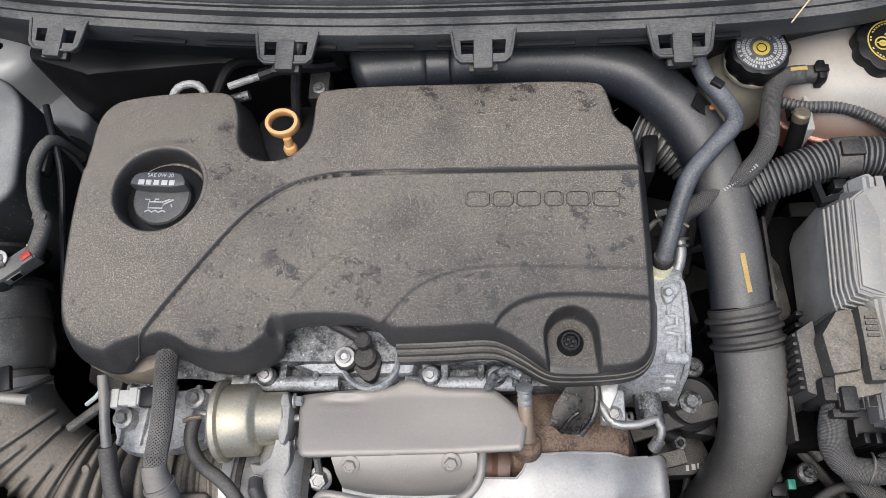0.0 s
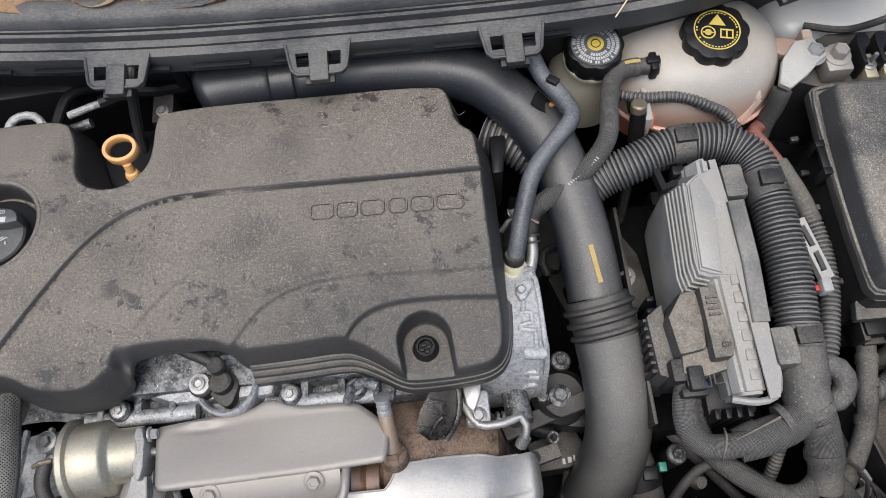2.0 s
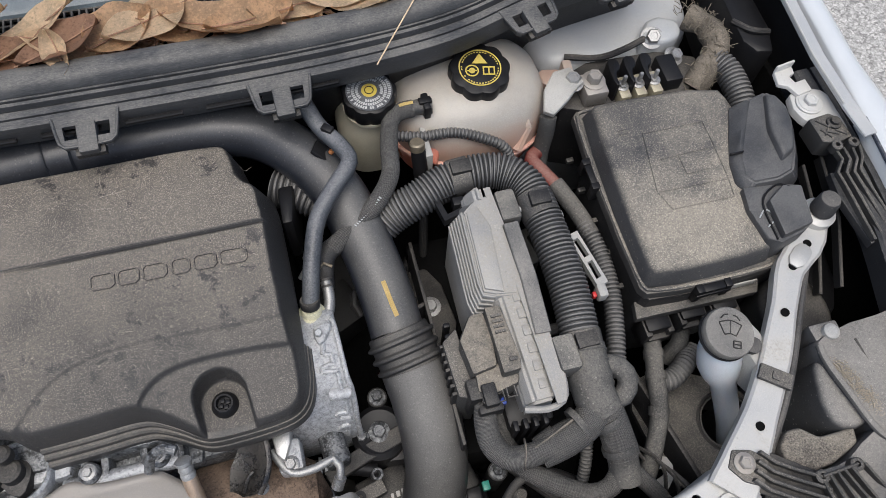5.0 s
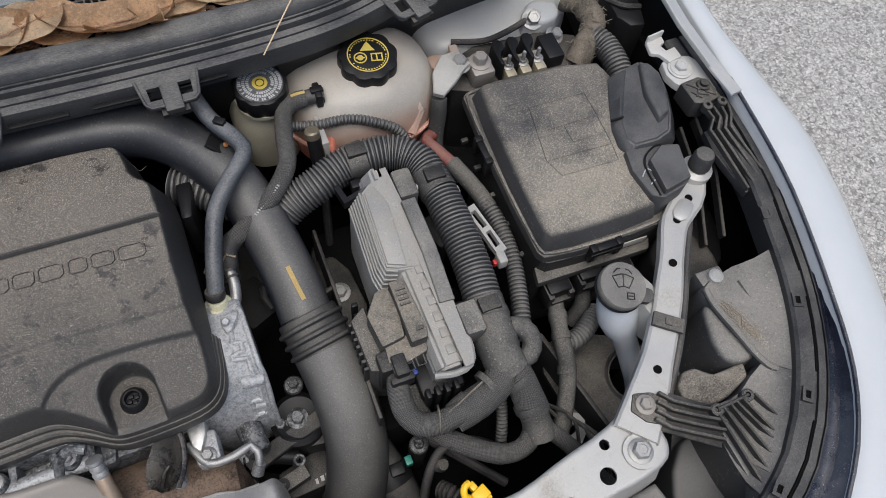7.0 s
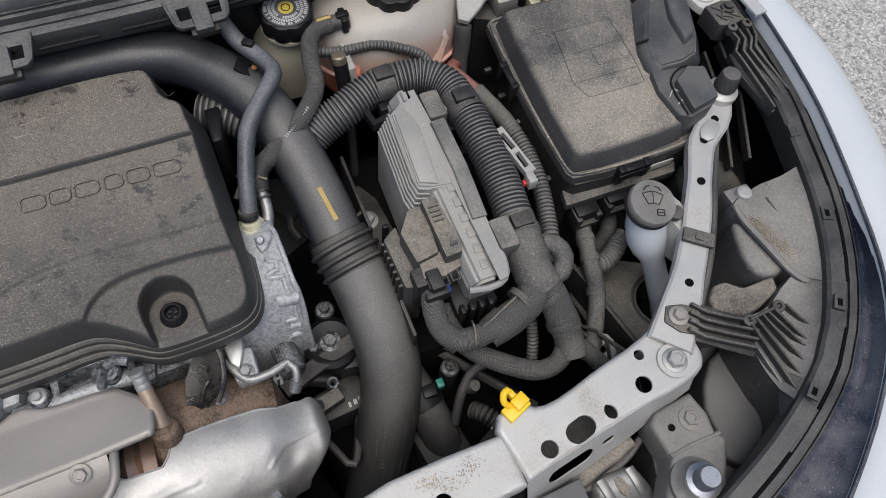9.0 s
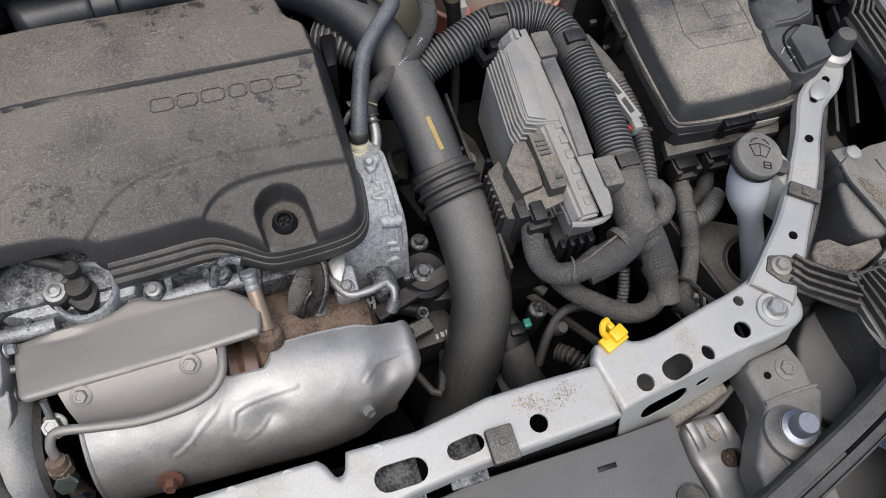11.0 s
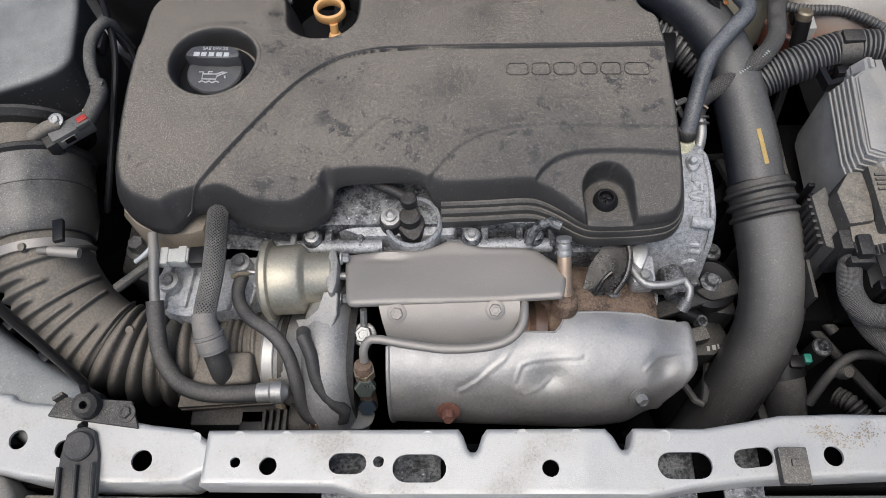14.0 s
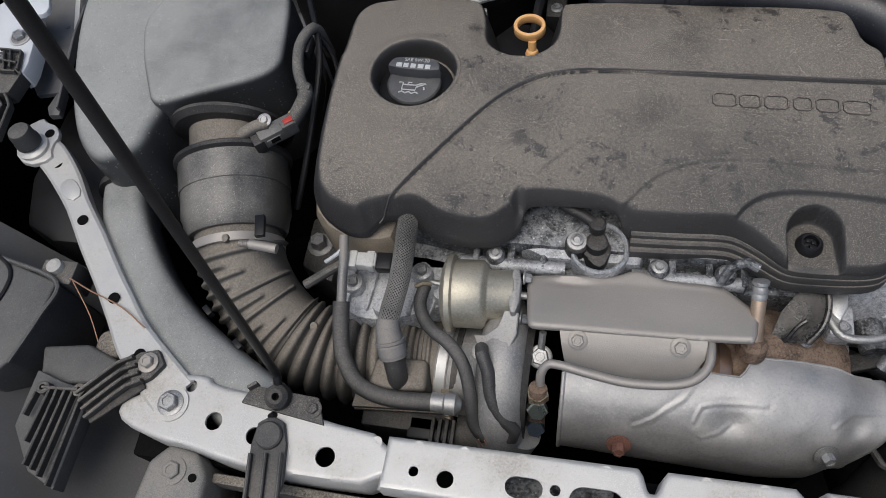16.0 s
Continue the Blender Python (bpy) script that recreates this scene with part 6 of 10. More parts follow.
part("side_bar", strip([(0.4975, -0.010, 0.812), (0.4985, -0.07, 0.808), (0.4955, -0.128, 0.804)], 0.016, 0.012), surf("grey_dusty_bar", (0.10, 0.10, 0.098), 0.6, dust=0.6, dust_col=(0.30, 0.28, 0.25), bump=0.3, speck=0.4), tray)
part("low_bolt", hexbolt((0.412, -0.03, 0.69), 0.008, 0.008), M_BOLT, tray)
part("low_plate", prism(chaikin([(0.385, 0.02), (0.43, 0.02), (0.44, -0.08), (0.39, -0.09)], 1), 0.6, 0.69, 0.004), M_BLACK, tray)

# ---- looms ----
main = thing("main_loom", (0.53, -0.1, 0.74), "thick black corrugated main cable loom, dusty", "cable loom")
C = [(0.372, 0.040, 0.778), (0.390, 0.047, 0.786), (0.417, 0.053, 0.796), (0.451, 0.063, 0.803), (0.482, 0.064, 0.807), (0.510, 0.058, 0.808), (0.529, 0.040, 0.808), (0.536, 0.010, 0.807), (0.539, -0.044, 0.803), (0.539, -0.093, 0.798), (0.5362, -0.128, 0.794), (0.535, -0.140, 0.792)]
part("conduit", ribbed(C, 0.0203, 0.0046, 0.0034, 24), M_CONDUIT, main)
for p, q in (((0.455, 0.064, 0.8035), (0.476, 0.0645, 0.806)), ((0.5325, 0.022, 0.8075), (0.5365, -0.005, 0.8065)), ((0.5362, -0.131, 0.7938), (0.5343, -0.158, 0.7892))):
    cl = part("loom_clamp", tube([p, Vector(p).lerp(Vector(q), 0.5), q], 0.0208, 20), M_BLACK_DUSTY, main)
    mid = Vector(p).lerp(Vector(q), 0.5)
    part("clamp_latch", box(mid.x - 0.011, mid.y - 0.008, mid.z + 0.016, mid.x + 0.011, mid.y + 0.008, mid.z + 0.0235, 0.0015), M_BLACK, cl)
part("taped_end", tube([(0.535, -0.145, 0.791), (0.534, -0.165, 0.787), (0.534, -0.188, 0.778), (0.537, -0.205, 0.772)], 0.0215, 20, 0.004, wobble=0.10), M_TAPE, main)
for k in range(4):
    y = -0.150 - k * 0.010
    part("tape_wrap", tube([(0.5135, y, 0.7905 - k * 0.004), (0.518, y - 0.001, 0.8035 - k * 0.004), (0.535, y - 0.003, 0.8115 - k * 0.0045), (0.551, y - 0.004, 0.803 - k * 0.004), (0.5555, y - 0.005, 0.789 - k * 0.004)], 0.0021, 6, 0.004), M_TAPE, main)
part("loop_branch", tube([(0.430, -0.170, 0.775), (0.424, -0.188, 0.773), (0.424, -0.208, 0.768), (0.434, -0.224, 0.765), (0.455, -0.229, 0.765), (0.488, -0.224, 0.767), (0.515, -0.214, 0.771), (0.535, -0.198, 0.777)], 0.0118, 18, 0.004, wobble=0.06, uv=True), M_FABRIC, main)
part("loop_branch", tube([(0.440, -0.180, 0.745), (0.440, -0.205, 0.742), (0.450, -0.228, 0.736), (0.472, -0.250, 0.730), (0.508, -0.272, 0.722), (0.535, -0.272, 0.722), (0.550, -0.255, 0.735), (0.551, -0.232, 0.750), (0.545, -0.210, 0.764), (0.537, -0.192, 0.776)], 0.0105, 16, 0.004, wobble=0.06, uv=True), M_FABRIC, main)
part("thick_branch", tube([(0.490, -0.222, 0.762), (0.470, -0.228, 0.757), (0.512, -0.218, 0.768), (0.532, -0.203, 0.775)], 0.0165, 18, 0.004, wobble=0.08, uv=True), M_FABRIC, main)
part("thick_branch", tube([(0.539, -0.195, 0.775), (0.547, -0.222, 0.760), (0.552, -0.248, 0.742)], 0.0168, 18, 0.004, wobble=0.06, uv=True), M_FABRIC, main)
part("branch_tape", tube([(0.5505, -0.242, 0.746), (0.552, -0.256, 0.735), (0.552, -0.270, 0.724)], 0.0160, 18, 0.004, wobble=0.10), M_TAPE, main)
part("sleeve_hem", tube([(0.5365, -0.249, 0.747), (0.541, -0.244, 0.757), (0.551, -0.241, 0.761), (0.561, -0.240, 0.757), (0.567, -0.243, 0.747)], 0.0011, 6, 0.004, wobble=0.3), M_BELLOWS, main)
part("sleeve_seam", tube([(0.508, -0.208, 0.783), (0.492, -0.214, 0.780), (0.476, -0.220, 0.776), (0.462, -0.225, 0.776)], 0.0012, 6, 0.004, wobble=0.3), M_BELLOWS, main)
part("sleeve_hem", tube([(0.456, -0.213, 0.768), (0.454, -0.219, 0.776), (0.452, -0.228, 0.7772), (0.449, -0.236, 0.774), (0.449, -0.241, 0.766)], 0.0012, 6, 0.004, wobble=0.3), M_BELLOWS, main)
part("tail", tube([(0.552, -0.255, 0.735), (0.570, -0.275, 0.722), (0.585, -0.290, 0.705), (0.60, -0.305, 0.68)], 0.009, 14, uv=True), M_FABRIC, main)
part("side_loop", tube([(0.550, -0.165, 0.785), (0.564, -0.172, 0.788), (0.570, -0.186, 0.782), (0.562, -0.198, 0.775), (0.548, -0.198, 0.770)], 0.0105, 14), M_TAPE, main)
for p, q, r0 in (((0.508, -0.2135, 0.770), (0.514, -0.211, 0.771), 0.0178), ((0.536, -0.199, 0.776), (0.539, -0.206, 0.772), 0.0205), ((0.541, -0.212, 0.766), (0.544, -0.219, 0.762), 0.0180), ((0.549, -0.238, 0.749), (0.550, -0.244, 0.745), 0.0175)):
    part("tape_band", tube([p, q], r0, 18, 0.003, wobble=0.08), M_TAPE, main)
random.seed(8)
for k in range(7):
    a = Vector((0.55 + 0.01 * k, -0.20 - 0.012 * k, 0.70))
    bm = tube([a, a + Vector((0.015, -0.03, 0.02 * random.random())), a + Vector((0.01 + 0.02 * random.random(), -0.07, -0.02))], 0.0022, 6, 0.012)
    part("loose_wire", bm, M_BLACK, main)

second = thing("battery_loom", (0.59, 0.0, 0.70), "thin corrugated battery loom with red cable", "cable loom")
part("red_cable", tube([(0.580, 0.112, 0.745), (0.566, 0.098, 0.752), (0.574, 0.078, 0.752), (0.585, 0.055, 0.750), (0.592, 0.035, 0.748)], 0.0085, 14), M_RED, second)
part("taped_length", tube([(0.583, 0.060, 0.751), (0.590, 0.040, 0.75), (0.598, 0.015, 0.748), (0.603, -0.01, 0.746)], 0.0105, 14, wobble=0.06), M_TAPE, second)
part("conduit", ribbed([(0.600, 0.004, 0.747), (0.605, -0.030, 0.745), (0.603, -0.075, 0.743), (0.593, -0.118, 0.740), (0.583, -0.150, 0.738), (0.578, -0.17, 0.73)], 0.0105, 0.0048, 0.0022, 16), M_CONDUIT, second)
clipw = thing("loom_clip", (0.565, -0.05, 0.72), "pale grey plastic loom clip with a red tab", "clip")
bm = bmesh.new()
sheet([(0.560, -0.025), (0.572, -0.022), (0.584, -0.085), (0.572, -0.090)], [[(0.564, -0.032), (0.570, -0.030), (0.575, -0.052), (0.569, -0.054)], [(0.570, -0.060), (0.576, -0.058), (0.579, -0.078), (0.573, -0.080)]], 0.785, 0.008, bm)
box(0.552, -0.004, 0.785, 0.564, 0.006, 0.795, 0.002, bm)
box(0.570, -0.100, 0.778, 0.580, -0.086, 0.794, 0.002, bm)
part("clip_body", bm, M_WHITE_PLASTIC, clipw)
part("red_tab", box(0.565, -0.097, 0.782, 0.569, -0.091, 0.789, 0.001), surf("red_tab_plastic", (0.5, 0.03, 0.03), 0.4), clipw)

# ---- fuse box ----
fuse = thing("fuse_box", (0.71, 0.01, 0.55), "large dusty black plastic under-bonnet fuse box", "fuse box")
part("base", prism(chaikin([(0.622, 0.125), (0.618, -0.100), (0.630, -0.112), (0.775, -0.112), (0.800, -0.09), (0.810, 0.10), (0.80, 0.13)], 1), 0.60, 0.772, 0.004), M_BLACK, fuse)
RIM = [(0.617, 0.122), (0.614, -0.094), (0.624, -0.110), (0.764, -0.112), (0.790, -0.100), (0.806, -0.06), (0.812, 0.095), (0.800, 0.128), (0.63, 0.134)]
part("rim", prism(chaikin(RIM, 1), 0.772, 0.784, 0.003), M_BLACK_DUSTY, fuse)
ridge = chaikin([(x + 0.003 * (1 if x < 0.7 else -1), y + 0.003 * (1 if y < 0 else -1)) for x, y in RIM], 2)
part("rim_ridge", sweep(bmesh.new(), [Vector((x, y, 0.7850)) for x, y in ridge + ridge[:1]], 0.0022, 8), M_LID, fuse)
LID = [(0.626, 0.118), (0.617, -0.088), (0.626, -0.104), (0.757, -0.104), (0.772, -0.092), (0.800, 0.09), (0.79, 0.12), (0.64, 0.127)]
lid = part("lid", prism(chaikin(LID, 1), 0.782, 0.8135, 0.0085, 4, taper=0.075), M_LID, fuse, "dusty domed fuse box lid", angle=50)
FRAME = [(0.676, 0.066), (0.748, 0.066), (0.748, 0.041), (0.746, -0.010), (0.664, -0.008), (0.672, -0.031), (0.743, -0.032)]
for i, j in ((0, 1), (1, 2), (2, 3), (3, 4), (4, 0), (4, 5), (5, 6), (6, 3)):
    part("moulded_line", tube([(*FRAME[i], 0.8136), (*FRAME[j], 0.8136)], 0.0012, 6, 0.02), M_LID, lid)
for x0, y0, x1, y1 in ((0.682, 0.030, 0.740, 0.032), (0.704, 0.006, 0.704, 0.030), (0.704, 0.006, 0.730, 0.007), (0.650, 0.070, 0.660, 0.071), (0.650, 0.075, 0.660, 0.076)):
    part("moulded_line", tube([(x0, y0, 0.8136), (x1, y1, 0.8136)], 0.0012, 6, 0.02), M_LID, lid)
for x, y, a in ((0.613, 0.045, 90), (0.694, -0.113, 0)):
    m = Matrix.Translation((x, y, 0.775)) @ Matrix.Rotation(radians(a), 4, "Z")
    bm = bmesh.new()
    box(-0.020, -0.006, -0.014, -0.012, 0.004, 0.012, 0.001, bm, m)
    box(0.012, -0.006, -0.014, 0.020, 0.004, 0.012, 0.001, bm, m)
    box(-0.020, -0.007, -0.002, 0.020, -0.002, 0.004, 0.001, bm, m)
    box(-0.012, -0.006, 0.006, 0.012, 0.003, 0.011, 0.001, bm, m)
    part("latch", bm, M_BLACK_CLEAN, fuse)
part("front_ledge", prism([(0.618, -0.100), (0.614, -0.120), (0.756, -0.122), (0.765, -0.105)], 0.742, 0.752, 0.002), M_BLACK_DUSTY, fuse)
part("label", box(0.712, -0.1135, 0.757, 0.752, -0.1120, 0.768, 0.0003), M_WHITE_PLASTIC, fuse)
for k in range(5):
    part("side_peg", box(0.610, 0.09 - k * 0.042, 0.735, 0.619, 0.096 - k * 0.042, 0.742, 0.001), M_BLACK_DUSTY, fuse)
for x, y in ((0.640, -0.122), (0.682, -0.118), (0.720, -0.118)):
    plug = part("plug", box(x - 0.014, y - 0.012, 0.695, x + 0.014, y + 0.010, 0.742, 0.003), M_BLACK_CLEAN, fuse)
    bm = bmesh.new()
    box(x - 0.016, y - 0.016, 0.712, x - 0.009, y + 0.004, 0.738, 0.001, bm)
    box(x + 0.009, y - 0.016, 0.712, x + 0.016, y + 0.004, 0.738, 0.001, bm)
    box(x - 0.012, y - 0.018, 0.722, x + 0.012, y - 0.010, 0.728, 0.001, bm)
    part("plug_lever", bm, M_BLACK, plug)
cc = thing("connector_cover", (0.80, -0.01, 0.78), "soft grey rubber cable cover beside the fuse box", "cover")
M_COVER_RUBBER = surf("grey_rubber_cover", (0.052, 0.053, 0.056), 0.45, dust=0.5, dust_col=(0.17, 0.165, 0.155), bump=0.25)
CV = [(0.783, 0.076), (0.829, 0.085), (0.840, 0.076), (0.848, 0.054), (0.845, 0.032), (0.832, -0.004), (0.819, -0.030), (0.790, -0.036), (0.757, -0.033), (0.748, -0.020), (0.752, 0.006), (0.766, 0.040)]
bm = bmesh.new()
foot = [Vector((x, y, 0.772)) for x, y in CV]
brow = [Vector((x, y, 0.814)) for x, y in CV]
crest = [Vector(p) for p in ((0.800, 0.072, 0.829), (0.822, 0.076, 0.832), (0.830, 0.070, 0.831), (0.836, 0.052, 0.831), (0.833, 0.032, 0.832), (0.821, -0.002, 0.832), (0.808, -0.024, 0.830), (0.790, -0.029, 0.828), (0.764, -0.027, 0.826), (0.757, -0.016, 0.825), (0.762, 0.006, 0.825), (0.780, 0.038, 0.827))]
loft(bm, [foot, brow, crest])
bmesh.ops.recalc_face_normals(bm, faces=bm.faces)
bmesh.ops.bevel(bm, geom=bm.edges[:], offset=0.0022, segments=2, affect="EDGES", clamp_overlap=True)
part("hood", bm, M_COVER_RUBBER, cc, angle=38)
part("fold", prism([(0.818, 0.074), (0.829, 0.070), (0.835, 0.052), (0.832, 0.030), (0.818, -0.004), (0.800, -0.012), (0.802, 0.028)], 0.829, 0.8375, 0.003, 2, taper=0.10), M_COVER_RUBBER, cc, angle=40)
part("lower_hood", prism([(0.750, -0.026), (0.790, -0.030), (0.817, -0.038), (0.807, -0.083), (0.793, -0.092), (0.764, -0.099), (0.750, -0.091), (0.745, -0.054)], 0.772, 0.8215, 0.003, 2, taper=0.03), M_COVER_RUBBER, cc, angle=40)
part("flap", prism([(0.766, -0.052), (0.789, -0.038), (0.807, -0.048), (0.800, -0.087), (0.764, -0.094)], 0.8205, 0.831, 0.0022), M_COVER_RUBBER, cc)
part("flap_seam", tube([(0.800, -0.040, 0.8235), (0.786, -0.034, 0.8235), (0.763, -0.050, 0.8235), (0.760, -0.094, 0.8225)], 0.0012, 6, 0.004), M_BLACK_CLEAN, cc)
part("slit", box(0.752, 0.0105, 0.8235, 0.768, 0.0125, 0.8275, 0.0004), M_BLACK_CLEAN, cc)
bm = bmesh.new()
tube([(0.752, -0.066, 0.8225), (0.762, -0.058, 0.8225), (0.768, -0.066, 0.8225)], 0.0008, 5, 0.004, bm=bm)
tube([(0.756, -0.078, 0.8225), (0.764, -0.074, 0.8225)], 0.0008, 5, 0.004, bm=bm)
part("mould_mark", bm, M_PRINT_G, cc)

# ---- battery terminals ----
M_LINK = surf("brass_fuse_link", (0.44, 0.40, 0.29), 0.45, metal=0.5, var=0.2, dust=0.3, bump=0.3)
bat = thing("battery_terminal", (0.65, 0.16, 0.70), "corroded battery terminal block with bolts and fuses", "terminal")
part("block", prism(chaikin([(0.612, 0.125), (0.800, 0.128), (0.805, 0.20), (0.62, 0.205)], 1), 0.66, 0.776, 0.004), M_BLACK, bat)
bm = strip([(0.585, 0.120, 0.803), (0.600, 0.140, 0.806), (0.618, 0.160, 0.803), (0.634, 0.166, 0.800)], [0.012, 0.030, 0.034, 0.026], 0.006)
part("clamp", bm, surf("grey_corroded_clamp", (0.44, 0.43, 0.40), 0.6, metal=0.4, var=0.25, bump=0.8), bat)
for x, y in ((0.628, 0.160), (0.654, 0.157)):
    part("post_bolt", hexbolt((x, y, 0.800), 0.009, 0.012), M_PLATE if x > 0.64 else M_BOLT, bat)
part("post_plate", box(0.640, 0.138, 0.776, 0.668, 0.170, 0.800, 0.003), M_PLATE, bat)
part("cable", tube([(0.588, 0.124, 0.795), (0.587, 0.121, 0.790), (0.586, 0.117, 0.772), (0.583, 0.112, 0.745), (0.58, 0.10, 0.72)], 0.010, 14), M_TAPE, bat)
for x in (0.688, 0.708, 0.728):
    fs = part("fuse_link", box(x - 0.0065, 0.130, 0.770, x + 0.0065, 0.160, 0.793, 0.001), M_LINK, bat)
    part("link_nut", hexbolt((x, 0.147, 0.793), 0.0052, 0.005), M_BOLT, fs)
    part("link_stud", lathe([(0, 0), (0.0026, 0), (0.0026, 0.014), (0.0020, 0.015), (0, 0.015)], (x, 0.147, 0.796), n=12), M_BOLT, fs)
    part("divider", prism(chaikin([(x - 0.013, 0.140), (x - 0.0075, 0.140), (x - 0.0075, 0.158), (x + 0.002, 0.164), (x + 0.002, 0.178), (x - 0.010, 0.180), (x - 0.013, 0.168)], 1), 0.770, 0.806, 0.003), M_BLACK_CLEAN, fs)
part("end_block", box(0.742, 0.140, 0.760, 0.765, 0.180, 0.795, 0.003), M_BLACK_CLEAN, bat)

tower = thing("strut_tower", (0.72, 0.25, 0.40), "pale grey painted suspension strut tower", "strut tower")
part("dome", prism(chaikin([(0.605, 0.255), (0.612, 0.222), (0.640, 0.203), (0.705, 0.200), (0.745, 0.208), (0.790, 0.212), (0.83, 0.24), (0.84, 0.38), (0.60, 0.38)], 2), 0.45, 0.775, 0.022, 4), M_SILVER, tower, angle=50)
part("ridge", prism(chaikin([(0.730, 0.205), (0.78, 0.195), (0.80, 0.225), (0.76, 0.245)], 1), 0.74, 0.795, 0.012, 3), M_SILVER, tower)
part("stud_bolt", hexbolt((0.752, 0.210, 0.790), 0.009, 0.012, (-0.2, -0.5, 1)), M_BOLT, tower)
part("stud_bolt", hexbolt((0.772, 0.183, 0.782), 0.008, 0.010, (0.2, -0.3, 1)), M_BOLT, tower)
part("edge_cable", tube([(0.640, 0.212, 0.782), (0.68, 0.200, 0.784), (0.715, 0.203, 0.788), (0.745, 0.212, 0.79)], 0.004, 8), M_BLACK, tower)
topl = thing("wing_loom", (0.82, 0.14, 0.70), "furry worn harness and corrugated conduit by the wing", "cable loom")
part("worn_sleeve", tube([(0.80, 0.225, 0.80), (0.818, 0.205, 0.80), (0.822, 0.175, 0.795), (0.800, 0.152, 0.785), (0.785, 0.14, 0.77)], 0.016, 18, 0.004, wobble=0.35), surf("worn_fibrous_sleeve", (0.11, 0.095, 0.075), 0.95, var=0.4, dust=0.5, bump=1.5, fine=450, speck=0.6), topl)
random.seed(31)
bm = bmesh.new()
SL = [Vector(p) for p in spline([(0.80, 0.225, 0.80), (0.818, 0.205, 0.80), (0.822, 0.175, 0.795), (0.800, 0.152, 0.785), (0.785, 0.14, 0.77)], 0.002)]
for k in range(260):
    c = random.choice(SL)
    o = Vector((random.uniform(-1, 1), random.uniform(-1, 1), random.uniform(0.0, 1))).normalized()
    d0 = Vector((random.uniform(-1, 1), random.uniform(-1, 1), random.uniform(-0.3, 0.5))).normalized()
    tube([c + o * 0.016, c + o * 0.018 + d0 * 0.004, c + o * 0.0175 + d0 * 0.008], 0.0005, 4, 0.01, bm=bm)
tagged(part("loose_fibre", bm, surf("frayed_fibre", (0.15, 0.13, 0.10), 0.9, var=0.4, bump=0.0), topl), kind="stuff")
part("conduit", ribbed([(0.815, 0.160, 0.79), (0.823, 0.140, 0.79), (0.824, 0.112, 0.788), (0.822, 0.085, 0.782), (0.818, 0.06, 0.77)], 0.0165, 0.0052, 0.0026, 18), M_CONDUIT, topl)
part("box", prism(chaikin([(0.848, 0.150), (0.890, 0.142), (0.893, 0.30), (0.860, 0.30), (0.850, 0.22)], 1), 0.70, 0.808, 0.006), M_BLACK_CLEAN, topl)
part("box_strap", tube([(0.850, 0.200, 0.806), (0.862, 0.178, 0.812), (0.884, 0.172, 0.810)], 0.004, 8), M_BLACK, topl)

# ---- washer filler ----
wash = thing("washer_filler_neck", (0.69, -0.2, 0.62), "white washer filler neck with a dusty grey cap", "washer filler")
part("neck", sweep(bmesh.new(), [Vector(p) for p in ((0.6765, -0.170, 0.798), (0.6765, -0.173, 0.785), (0.677, -0.179, 0.770), (0.679, -0.186, 0.755), (0.683, -0.193, 0.742), (0.688, -0.200, 0.728), (0.700, -0.217, 0.690), (0.712, -0.234, 0.650), (0.722, -0.248, 0.61))], [0.0215, 0.0215, 0.0225, 0.0225, 0.0195, 0.0140, 0.0135, 0.0135, 0.0135], 28), M_WASH, wash)
part("bracket", prism(chaikin([(0.694, -0.155), (0.716, -0.160), (0.718, -0.215), (0.706, -0.225), (0.694, -0.20)], 1), 0.735, 0.790, 0.003), M_WHITE_PLASTIC, wash)
wm = Matrix.Translation((0.6775, -0.170, 0.803)) @ Matrix.Rotation(radians(8), 4, "X") @ Matrix.Rotation(radians(4), 4, "Y")
wc = part("cap", merge(lathe([(0, -0.007), (0.0256, -0.007), (0.0262, -0.004), (0.0262, 0.001), (0.025, 0.003), (0, 0.0034)], n=44), None, wm), surf("grey_washer_cap", (0.16, 0.155, 0.145), 0.6, dust=0.5, dust_col=(0.32, 0.3, 0.26), bump=0.4, speck=0.3), wash)
part("cap_tab", prism(chaikin([(0.008, -0.021), (0.024, -0.028), (0.031, -0.016), (0.023, -0.008)], 1), -0.005, 0.002, 0.001, m=wm), M_RUBBER, wc)
part("gasket", merge(lathe([(0.0, -0.011), (0.0266, -0.011), (0.0274, -0.008), (0.0262, -0.0065), (0.0, -0.0065)], n=44), None, wm), M_BLACK_CLEAN, wc)
bm = bmesh.new()
wr = wm @ Matrix.Rotation(radians(-22), 4, "Z")
for line in (((-0.014, 0.010), (0.0, 0.014), (0.014, 0.010)), ((-0.014, 0.010), (-0.007, -0.004)), ((0.014, 0.010), (0.007, -0.004)), ((-0.007, -0.004), (0.0, -0.002), (0.007, -0.004)), ((0.0, -0.002), (0.0, 0.013)), ((-0.012, 0.015), (-0.008, 0.020), (-0.003, 0.021)), ((0.012, 0.015), (0.008, 0.020), (0.003, 0.021)), ((0.004, -0.010), (0.004, -0.018)), ((0.004, -0.010), (0.013, -0.010)), ((0.004, -0.014), (0.013, -0.014)), ((0.004, -0.018), (0.013, -0.018)), ((0.013, -0.010), (0.013, -0.018))):
    tube([wr @ Vector((x * 0.85, y * 0.85, 0.0034)) for x, y in line], 0.0007, 5, 0.003, bm=bm)
part("wiper_symbol", bm, M_BLACK, wc)
base = thing("filler_well", (0.70, -0.23, 0.5), "dark plastic well around the washer filler tube", "bracket")
